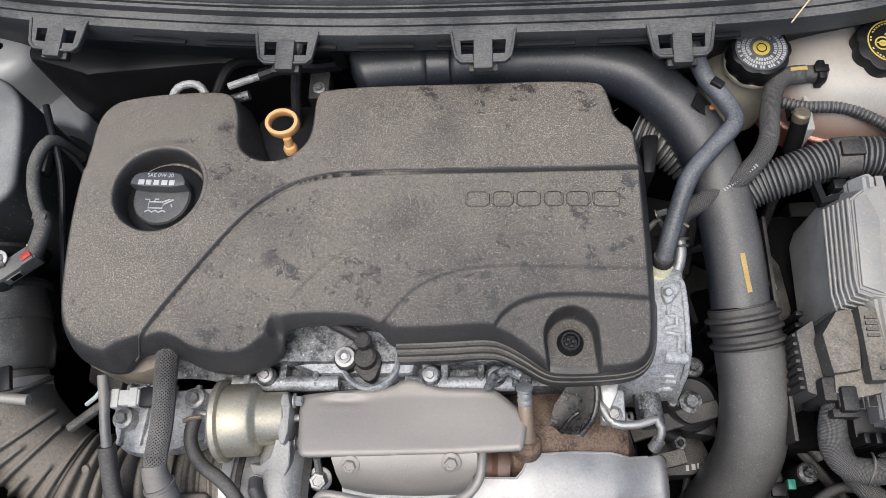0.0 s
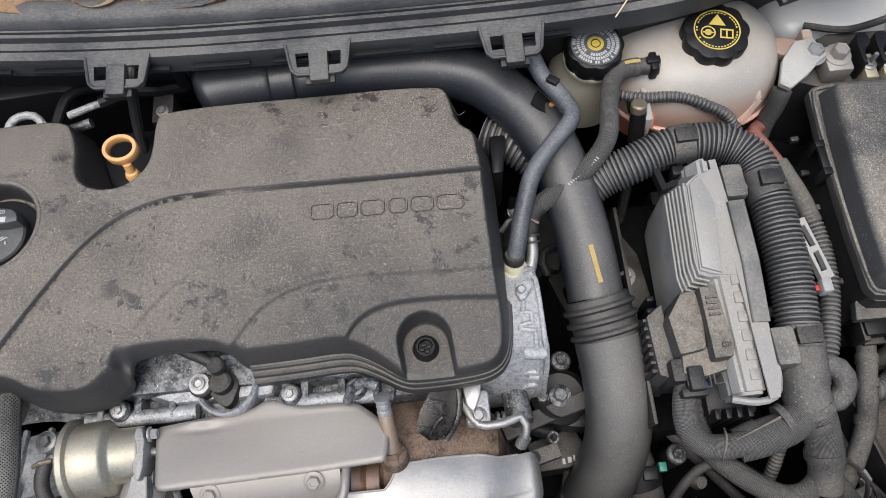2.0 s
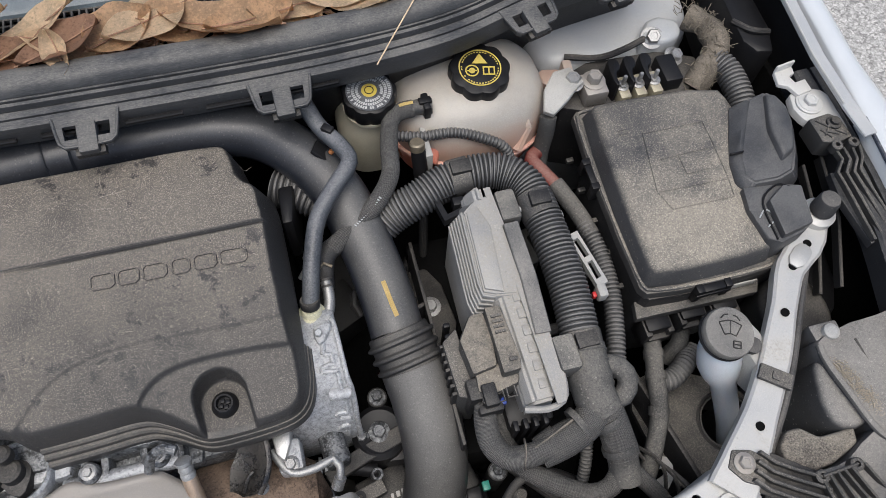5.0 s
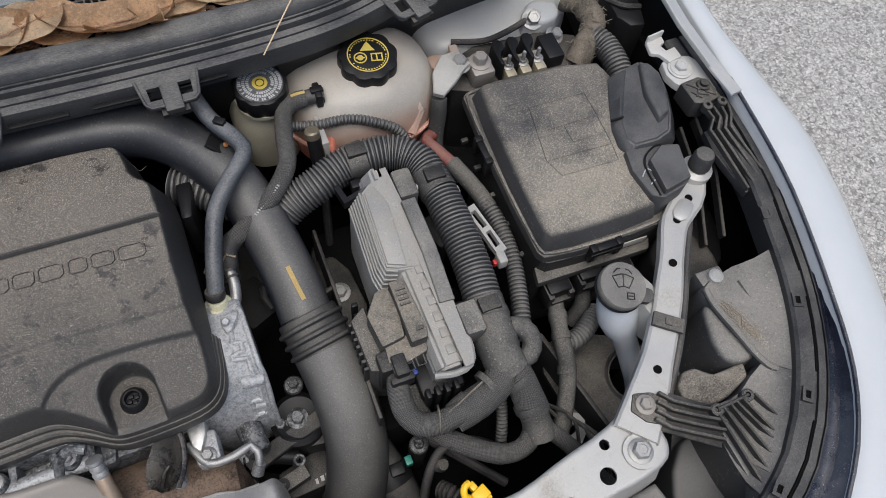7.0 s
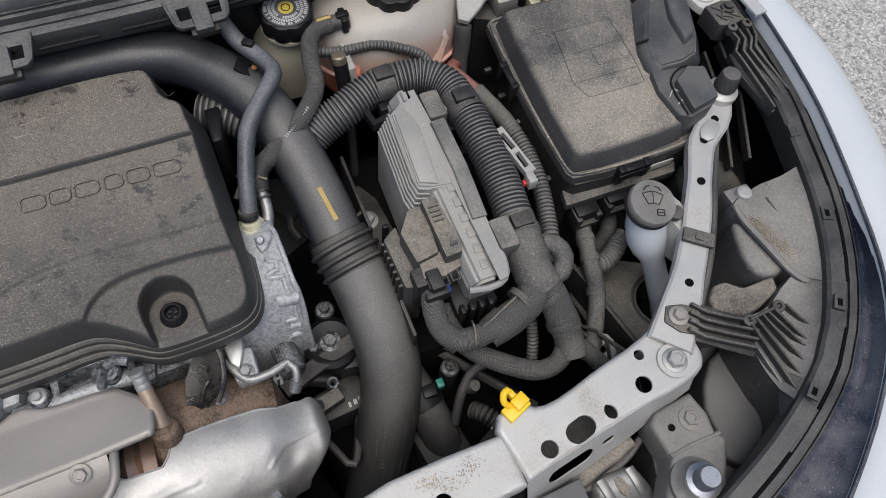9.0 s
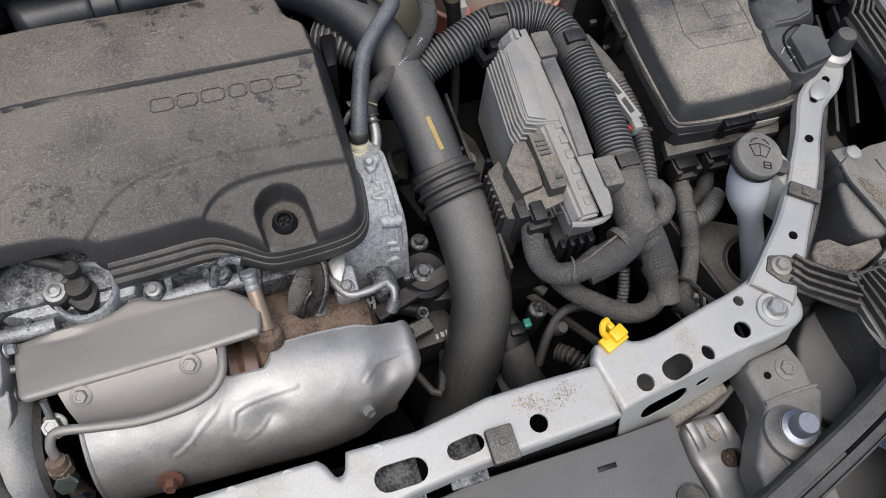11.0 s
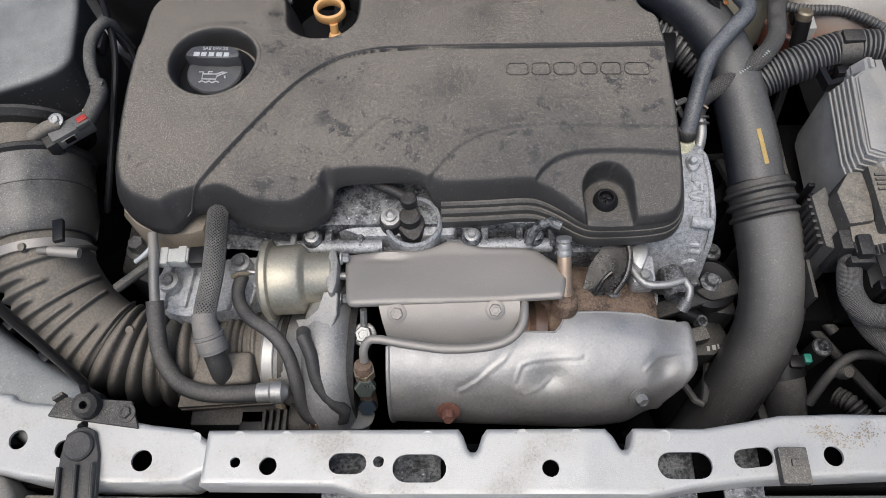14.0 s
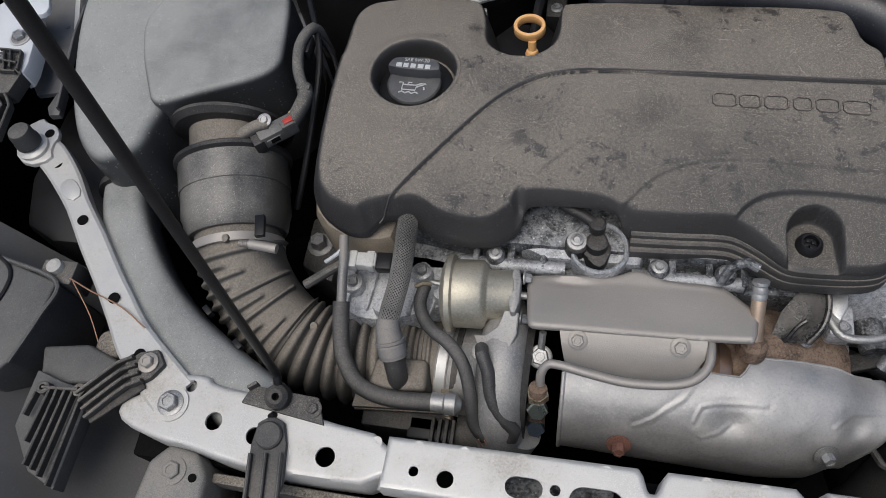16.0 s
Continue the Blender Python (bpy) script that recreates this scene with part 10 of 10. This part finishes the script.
part("tongue", prism(chaikin([(-0.016, 0.010), (0.0, 0.019), (0.016, 0.010), (0.017, -0.06), (-0.017, -0.06)], 1), 0.0, 0.005, 0.0015, m=sm), M_RUBBER, strp)
part("button", merge(lathe([(0, 0.005), (0.0125, 0.005), (0.0125, 0.008), (0.011, 0.0095), (0, 0.0095)], n=32), None, sm), M_RUBBER, strp)
for x in (-0.014, 0.0, 0.014):
    part("rib", strip([sm @ Vector((x, -0.016, 0.005)), sm @ Vector((x, -0.06, 0.005)), sm @ Vector((x * 1.1, -0.09, -0.02))], 0.003, 0.006), M_RUBBER, strp)
lbx = thing("left_lamp_mount", (-0.36, -0.40, 0.65), "dusty grey steel lamp mount with bolts", "mount")
part("bracket", prism(chaikin([(-0.392, -0.372), (-0.335, -0.380), (-0.330, -0.45), (-0.40, -0.45)], 1), 0.68, 0.785, 0.006, 3), M_GREY, lbx)
part("bolt", hexbolt((-0.367, -0.398, 0.785), 0.0085, 0.006), M_GREY, lbx)
# hole shade painted by a flat dark disc
part("hole", lathe([(0, 0), (0.004, 0), (0.004, 0.001), (0, 0.001)], (-0.346, -0.402, 0.7852), n=14), M_DARK, lbx)

BL = [(-0.655, -0.040, 0.803), (-0.640, -0.062, 0.803), (-0.612, -0.085, 0.802), (-0.585, -0.112, 0.801), (-0.545, -0.160, 0.800), (-0.476, -0.243, 0.799), (-0.440, -0.285, 0.800), (-0.405, -0.315, 0.801), (-0.38, -0.335, 0.801)]
lbr, L = brace("left_lamp_brace", BL, [0.022, 0.036, 0.032, 0.026, 0.030, 0.030, 0.034, 0.042, 0.046], "galvanised steel brace with a rubber bonnet stop")
# brace left uncut, hole shade laid on as dark discs
for x, y in ((-0.606, -0.090), (-0.547, -0.158), (-0.477, -0.243), (-0.428, -0.298)):
    part("hole", lathe([(0, 0), (0.006, 0), (0.006, 0.0012), (0, 0.0012)], (x, y, 0.8005), n=18), M_DARK, lbr, "near-black disc painting the shade of a round hole")
part("rubber_stop", lathe([(0, -0.02), (0.008, -0.02), (0.009, 0.0), (0.0145, 0.004), (0.0145, 0.010), (0.0135, 0.012), (0.0132, 0.022), (0.0115, 0.026), (0.005, 0.028), (0, 0.0285)], (-0.640, -0.074, 0.812), (0, 0.05, 1), 28), M_RUBBER, lbr, "black rubber bonnet stop")
part("stop_seat", lathe([(0, 0), (0.018, 0), (0.018, 0.008), (0.012, 0.012), (0, 0.012)], (-0.640, -0.074, 0.802), n=28), M_STEEL, lbr)
bm = prism(chaikin([(-0.664, -0.045), (-0.647, -0.031), (-0.641, -0.037), (-0.625, -0.041), (-0.615, -0.055), (-0.620, -0.070), (-0.612, -0.088), (-0.640, -0.099), (-0.665, -0.080)], 1), 0.800, 0.806, 0.002)
part("end_plate", bm, M_STEEL, lbr)
# same dark disc for the hole in the end plate
part("hole", lathe([(0, 0), (0.0058, 0), (0.0058, 0.0006), (0, 0.0006)], (-0.629, -0.053, 0.8058), n=20), M_DARK, lbr, "near-black disc painting the shade of a round hole")
part("pressed_tab", prism(chaikin([(-0.008, -0.014), (0.008, -0.014), (0.010, 0.012), (0.0, 0.018), (-0.010, 0.012)], 1), 0.0, 0.002, 0.0005, m=Matrix.Translation((-0.575, -0.123, 0.8005)) @ Matrix.Rotation(radians(48), 4, "Z")), M_STEEL, lbr)
FAN = [(-0.537, -0.322), (-0.505, -0.331), (-0.476, -0.336), (-0.472, -0.345), (-0.474, -0.431), (-0.507, -0.418), (-0.538, -0.379)]
FAN_RIBS = [(-0.522, -0.346, -0.525, -0.369), (-0.508, -0.340, -0.513, -0.393), (-0.5005, -0.339, -0.505, -0.414), (-0.492, -0.339, -0.4965, -0.417), (-0.484, -0.341, -0.4875, -0.422), (-0.474, -0.343, -0.4755, -0.429)]
lamp_arm("left_lamp_bracket", (-0.412, -0.307, 0.808), (-0.470, -0.352, 0.797), FAN, FAN_RIBS, [(-0.517, -0.341), (-0.479, -0.339)], M_LAMP_L, "ribbed black plastic headlamp bracket")
llamp = thing("left_headlamp_housing", (-0.60, -0.3, 0.45), "dusty dark grey headlamp housing", "headlamp")
rows_ = []
A_ = [Vector(p) for p in spline([(-0.50, -0.19, 0.62), (-0.49, -0.25, 0.63), (-0.46, -0.31, 0.66), (-0.43, -0.37, 0.68), (-0.41, -0.43, 0.69), (-0.38, -0.5, 0.70)], 0.02)]
B_ = [Vector(p) for p in spline([(-0.70, -0.15, 0.815), (-0.67, -0.25, 0.815), (-0.63, -0.33, 0.81), (-0.58, -0.40, 0.805), (-0.52, -0.46, 0.80), (-0.45, -0.52, 0.79)], 0.02)]
for u, dz in ((0.0, -0.2), (0.0, 0.0), (0.3, -0.02), (0.6, -0.02), (1.0, 0.0), (1.15, 0.004), (1.5, 0.01)):
    rows_.append([A_[round(k * (len(A_) - 1) / 29)].lerp(B_[round(k * (len(B_) - 1) / 29)], u) + Vector((0, 0, dz)) for k in range(30)])
part("shell", loft(bmesh.new(), rows_, closed=False), M_SHROUD, llamp, angle=60)
part("slab_groove", tube([(-0.640, -0.200, 0.8035), (-0.600, -0.232, 0.8035), (-0.612, -0.300, 0.8030)], 0.0022, 8, 0.006), M_BLACK_CLEAN, llamp)
part("slab_lip", tube([(-0.690, -0.190, 0.802), (-0.62, -0.2115, 0.8025), (-0.5465, -0.2325, 0.8025), (-0.550, -0.272, 0.802), (-0.563, -0.322, 0.8015)], 0.0026, 8, 0.006), M_LAMP_L, llamp)
part("bulb_box", prism([(-0.69, -0.19), (-0.62, -0.211), (-0.545, -0.231), (-0.549, -0.272), (-0.562, -0.322), (-0.58, -0.345), (-0.67, -0.34)], 0.70, 0.802, 0.003, 2, taper=0.02), M_LAMP_L, llamp, angle=50)
part("dusty_lump", prism([(-0.552, -0.294), (-0.50, -0.286), (-0.460, -0.300), (-0.464, -0.326), (-0.538, -0.336)], 0.70, 0.780, 0.004, 2, taper=0.05), M_LAMP_L, llamp, angle=60)
part("back_lump", prism(chaikin([(-0.50, -0.262), (-0.462, -0.27), (-0.458, -0.30), (-0.50, -0.30)], 1), 0.70, 0.775, 0.010, 3, taper=0.15), M_FOAM, llamp, angle=60)
part("lamp_clip", box(-0.575, -0.232, 0.76, -0.535, -0.205, 0.797, 0.003), M_BLACK_DUSTY, llamp)
part("clip_bolt", lathe([(0, 0), (0.008, 0), (0.008, 0.007), (0.005, 0.009), (0, 0.009)], (-0.5565, -0.215, 0.797), n=16), M_WHITE_PLASTIC, llamp)
wire = thing("loose_wire", (-0.5, -0.25, 0.78), "thin bare copper wires by the headlamp", "wire")
part("strand", tube([(-0.535, -0.226, 0.80), (-0.505, -0.238, 0.80), (-0.465, -0.252, 0.803), (-0.430, -0.272, 0.805)], 0.0008, 6, 0.01), M_COPPER, wire)
part("strand", tube([(-0.535, -0.225, 0.798), (-0.515, -0.255, 0.775), (-0.500, -0.285, 0.76)], 0.0007, 6, 0.01), M_COPPER, wire)
lw = thing("left_wing_bracket", (-0.70, 0.06, 0.75), "white painted wing bracket with a black plastic clip", "bracket")
part("plate", prism(chaikin([(-0.765, 0.135), (-0.725, 0.140), (-0.705, 0.105), (-0.689, 0.068), (-0.680, 0.020), (-0.690, 0.012), (-0.726, 0.044), (-0.770, 0.08)], 1), 0.800, 0.826, 0.003), M_WHITE, lw)
part("plate_bolt", hexbolt((-0.709, 0.070, 0.826), 0.008, 0.008), M_BOLT, lw)
part("bolt_washer", lathe([(0, 0), (0.0135, 0), (0.0135, 0.0015), (0, 0.0018)], (-0.709, 0.070, 0.826), n=24), M_STEEL, lw)
part("hook", prism(chaikin([(-0.731, 0.142), (-0.720, 0.112), (-0.700, 0.100), (-0.686, 0.104), (-0.685, 0.118), (-0.705, 0.150)], 1), 0.826, 0.833, 0.002), M_WHITE, lw)
clip = part("clip", prism([(-0.740, 0.044), (-0.724, 0.048), (-0.692, 0.046), (-0.684, 0.017), (-0.688, -0.013), (-0.707, -0.016), (-0.740, 0.0)], 0.806, 0.8265, 0.002), M_BLACK_DUSTY, lw, "black ribbed plastic clip")
for p, q in (((-0.722, 0.046), (-0.692, 0.044)), ((-0.692, 0.044), (-0.685, 0.016)), ((-0.714, 0.042), (-0.702, 0.014)), ((-0.722, 0.030), (-0.690, 0.026)), ((-0.706, 0.044), (-0.696, 0.018)), ((-0.724, 0.014), (-0.686, 0.013))):
    part("clip_rib", strip([(p[0], p[1], 0.829), (q[0], q[1], 0.829)], 0.0022, 0.006), M_BLACK_DUSTY, clip)
part("clip_screw", lathe([(0, 0), (0.007, 0), (0.007, 0.002), (0.004, 0.004), (0, 0.003)], (-0.722, 0.034, 0.8275), n=18), M_BOLT, clip)
for k in range(2):
    part("rail", strip([(-0.703 - k * 0.015, -0.004, 0.815), (-0.690 - k * 0.013, -0.018, 0.815), (-0.682 - k * 0.010, -0.028, 0.815), (-0.679 - k * 0.014, -0.074, 0.813)], 0.0032, 0.010), M_BLACK_DUSTY, lw)
inn = thing("inner_wing_panel", (-0.70, 0.10, 0.70), "dark grey painted inner wing panel beside the air box", "panel")
part("sheet", prism([(-0.760, 0.20), (-0.698, 0.20), (-0.688, 0.157), (-0.683, 0.116), (-0.671, 0.060), (-0.664, 0.031), (-0.700, 0.023), (-0.732, 0.060), (-0.750, 0.12)], 0.768, 0.775, 0.002), M_INNER, inn)
part("tab", prism([(-0.675, 0.030), (-0.664, 0.032), (-0.658, -0.004), (-0.672, -0.006), (-0.679, 0.006)], 0.766, 0.7745, 0.002), M_INNER, inn)
part("flange", strip([(-0.684, 0.165, 0.779), (-0.680, 0.116, 0.779), (-0.668, 0.060, 0.779), (-0.657, 0.0, 0.777)], 0.003, 0.008), M_INNER, inn)
for x, y, r in ((-0.697, 0.097, 0.0045), (-0.703, 0.135, 0.003)):
    part("dimple", lathe([(0, 0.0014), (r * 0.6, 0.0012), (r, 0), (0, -0.001)], (x, y, 0.7750), n=18), M_INNER, inn)
# tiny dark disc paints the shade of a drilled hole
part("drill_hole_disc", lathe([(0, 0), (0.0016, 0), (0.0016, 0.0005), (0, 0.0005)], (-0.682, 0.074, 0.7752), n=12), M_DARK, inn)
part("foil_strip", strip([(-0.705, 0.195, 0.786), (-0.697, 0.175, 0.786), (-0.690, 0.150, 0.783), (-0.684, 0.128, 0.780)], 0.007, 0.002), M_STEEL, inn, "crumpled silver foil strip")
lwing = thing("left_car_wing", (-0.72, -0.1, 0.0), "white painted front wing with black sealing edge", "wing")
WL = [(-0.80, 0.42, 0.865), (-0.80, 0.1, 0.866), (-0.795, -0.05, 0.864), (-0.77, -0.18, 0.860), (-0.715, -0.29, 0.855), (-0.62, -0.40, 0.845), (-0.54, -0.48, 0.83), (-0.45, -0.55, 0.82)]
prof = ((0.020, -0.045), (0.014, -0.02), (0.003, 0.0), (-0.012, 0.003), (-0.025, 0.0015), (-0.040, -0.008), (-0.058, -0.030), (-0.072, -0.07), (-0.084, -0.30), (-0.08, -0.6))
part("panel", loft(bmesh.new(), [offset_line(WL, o, h) for o, h in prof], closed=False), M_WHITE, lwing, angle=60)
linr = thing("left_wing_liner", (-0.6, 0.0, 0.3), "dark plastic liner beside the air box", "liner")
part("panel", prism(chaikin([(-0.64, 0.12), (-0.70, 0.10), (-0.71, -0.12), (-0.62, -0.16), (-0.56, -0.12)], 1), 0.30, 0.72, 0.01), M_BLACK_CLEAN, linr)

# ---- left hoses ----
hl = thing("coolant_return_hose", (-0.2, -0.28, 0.70), "grey rubber coolant hose with a steel ferrule", "hose")
hl_ = [Vector(p) for p in spline([(-0.254, -0.150, 0.800), (-0.250, -0.175, 0.795), (-0.248, -0.200, 0.788), (-0.2445, -0.240, 0.770), (-0.240, -0.262, 0.760), (-0.226, -0.283, 0.752), (-0.208, -0.293, 0.750), (-0.182, -0.297, 0.748), (-0.143, -0.295, 0.746)], 0.004)]
part("hose", sweep(bmesh.new(), [p for p in hl_ if p.y < -0.214], 0.0085, 16), M_RUBBER, hl)
part("metal_tube", sweep(bmesh.new(), [p for p in hl_ if p.y > -0.222], 0.0050, 14), surf("grey_tube_metal", (0.20, 0.20, 0.195), 0.5, metal=0.4, dust=0.5, bump=0.3), hl)
part("ferrule", lathe([(0, 0), (0.0095, 0), (0.0095, 0.012), (0.011, 0.014), (0.011, 0.024), (0.008, 0.026), (0.005, 0.030), (0, 0.030)], (-0.146, -0.295, 0.746), (1, 0.03, 0), 24), M_BOLT, hl)
bh = thing("braided_hose", (-0.19, -0.2, 0.74), "black braided hose with a grey plastic coupling", "hose")
line = [Vector(p) for p in spline([(-0.190, -0.118, 0.806), (-0.188, -0.140, 0.809), (-0.187, -0.167, 0.806), (-0.188, -0.195, 0.800), (-0.192, -0.222, 0.793), (-0.194, -0.236, 0.787)], 0.0012)]
part("core", sweep(bmesh.new(), line, 0.0092, 24), M_BLACK_CLEAN, bh)
bmb = bmesh.new()
up_ = Vector((1, 0, 0))
for way in (-1, 1):
    for k in range(18):
        strand = []
        for i, p in enumerate(line):
            dd = (line[min(i + 1, len(line) - 1)] - line[max(0, i - 1)]).normalized()
            s1 = (up_ - dd * up_.dot(dd)).normalized()
            s2 = dd.cross(s1)
            a = way * i * 0.0012 / 0.0098 * 1.25 + k * 2 * math.pi / 18
            rr = 0.0098 + 0.0004 * way * math.sin(i * 0.0012 / 0.0098 * 1.25 * 9 + k * math.pi)
            strand.append(p + (s1 * math.cos(a) + s2 * math.sin(a)) * rr)
        sweep(bmb, strand, 0.00062, 4, False)
tagged(part("braid", bmb, surf("braided_sleeve", (0.125, 0.122, 0.116), 0.6, var=0.5, dust=0.4, dust_col=(0.30, 0.285, 0.255), bump=0.3), bh), kind="stuff")
M_COUPLING = surf("grey_coupling", (0.13, 0.13, 0.13), 0.5, dust=0.45, bump=0.2)
cl_ = [Vector(p) for p in spline([(-0.194, -0.231, 0.790), (-0.193, -0.240, 0.786), (-0.190, -0.250, 0.780)], 0.002)]
part("coupling", sweep(bmesh.new(), cl_, [0.0112 + 0.0022 * i / len(cl_) for i in range(len(cl_))], 26), M_COUPLING, bh)
cl_ = [Vector(p) for p in spline([(-0.1905, -0.248, 0.7815), (-0.186, -0.262, 0.770)], 0.001)]
part("coupling_collar", sweep(bmesh.new(), cl_, [0.0150 if i < 4 else 0.0140 if 4 < i < len(cl_) - 3 else 0.0134 for i in range(len(cl_))], 26), M_COUPLING, bh)
part("coupling_neck", tube([(-0.187, -0.260, 0.772), (-0.184, -0.272, 0.752), (-0.184, -0.276, 0.74)], 0.0105, 20), M_RUBBER, bh)
sh = thing("boost_control_hoses", (-0.1, -0.28, 0.68), "pair of thin grey rubber boost control hoses", "hose")
part("hose", tube([(-0.166, -0.186, 0.777), (-0.169, -0.200, 0.776), (-0.166, -0.214, 0.775), (-0.154, -0.230, 0.775), (-0.132, -0.245, 0.775), (-0.116, -0.264, 0.768), (-0.108, -0.288, 0.752), (-0.104, -0.307, 0.732), (-0.094, -0.316, 0.722), (-0.084, -0.315, 0.720)], 0.0066, 14), M_RUBBER, sh)
part("hose", tube([(-0.102, -0.243, 0.772), (-0.100, -0.252, 0.778), (-0.093, -0.266, 0.772), (-0.088, -0.286, 0.758), (-0.078, -0.301, 0.744), (-0.064, -0.309, 0.732), (-0.066, -0.314, 0.724), (-0.082, -0.314, 0.720)], 0.0066, 14), M_RUBBER, sh)
part("hose_clip", tube([(-0.175, -0.190, 0.782), (-0.167, -0.188, 0.786), (-0.159, -0.186, 0.782)], 0.0022, 8), M_BRASS, sh)
bm = bmesh.new()
for o in (0, 0.006):
    tube([(-0.096 + o, -0.312, 0.722), (-0.098 + o, -0.321, 0.726), (-0.095 + o, -0.324, 0.716)], 0.0009, 6, 0.003, bm=bm)
part("spring_clip", bm, M_COPPER, sh)
part("tee", tube([(-0.098, -0.315, 0.720), (-0.070, -0.314, 0.720)], 0.0055, 12), M_BLACK_CLEAN, sh)
bv = thing("boost_valve", (-0.13, -0.31, 0.62), "black boost control valve with a ribbed plug", "valve")
part("body", box(-0.175, -0.322, 0.655, -0.125, -0.298, 0.700, 0.003), M_BLACK_CLEAN, bv)
bm = bmesh.new()
for k in range(4):
    box(-0.150 + k * 0.007, -0.326, 0.660, -0.146 + k * 0.007, -0.300, 0.708, 0.001, bm)
part("plug_rib", bm, M_BLACK, bv)
part("solenoid", lathe([(0, 0), (0.026, 0), (0.026, 0.04), (0, 0.04)], (-0.125, -0.305, 0.675), (1, 0, 0), 28), M_BLACK, bv)
part("volute_foot", tube([(-0.10, -0.305, 0.66), (-0.075, -0.312, 0.67), (-0.06, -0.30, 0.70)], 0.022, 18), M_TURBO, bv)
pg = thing("temperature_plug", (-0.235, -0.17, 0.75), "pale grey cable plug with a frayed black lead", "plug")
m = Matrix.Translation((-0.232, -0.170, 0.786)) @ Matrix.Rotation(radians(3), 4, "Z")
bm = box(-0.018, -0.007, -0.007, 0.014, 0.008, 0.006, 0.0015, m=m)
box(-0.014, -0.009, -0.004, -0.006, 0.009, 0.0072, 0.0008, bm, m)
box(0.004, -0.0085, -0.006, 0.012, 0.0095, 0.0068, 0.0008, bm, m)
part("plug_body", bm, surf("pale_grey_plug", (0.42, 0.43, 0.41), 0.5, dust=0.3), pg)
for k in (-0.004, 0.005):
    part("plug_prong", box(0.028, k - 0.0015, -0.006, 0.040, k + 0.0015, 0.000, 0.0006, m=m), M_BLACK_CLEAN, pg)
part("plug_head", box(0.013, -0.009, -0.008, 0.030, 0.010, 0.004, 0.002, m=m), M_BLACK_CLEAN, pg)
part("lead", tube([(-0.248, -0.171, 0.786), (-0.262, -0.178, 0.782), (-0.275, -0.186, 0.778), (-0.292, -0.196, 0.772)], 0.0052, 10), M_BLACK_DUSTY, pg)
part("strands", tube([(-0.250, -0.160, 0.80), (-0.258, -0.170, 0.797), (-0.27, -0.176, 0.79)], 0.0022, 8), M_PRINT_G, pg)

# painted strut tower and bulkhead behind the air box
lt = thing("left_strut_tower", (-0.50, 0.29, 0.40), "blue-grey painted suspension strut tower, skirt coloured darker for shade", "strut tower")
part("dome", prism(chaikin([(-0.60, 0.235), (-0.50, 0.215), (-0.462, 0.222), (-0.440, 0.245), (-0.434, 0.275), (-0.450, 0.33), (-0.60, 0.38)], 2), 0.45, 0.770, 0.020, 4), M_SILVER, lt, angle=50)
# skirt in a darker copy of the grey, its shade painted in
part("skirt", prism(chaikin([(-0.58, 0.22), (-0.44, 0.205), (-0.395, 0.185), (-0.41, 0.25), (-0.43, 0.36), (-0.58, 0.38)], 1), 0.40, 0.690, 0.012, 3), surf("grey_paint_with_shade", (0.20, 0.22, 0.25), 0.45, var=0.15, dust=0.3, bump=0.1), lt, angle=50)
# drain hole's shade painted as a dark disc on the dome
part("drain_hole_disc", lathe([(0, 0), (0.005, 0), (0.005, 0.0012), (0, 0.0012)], (-0.480, 0.262, 0.7700), n=16), M_DARK, lt)
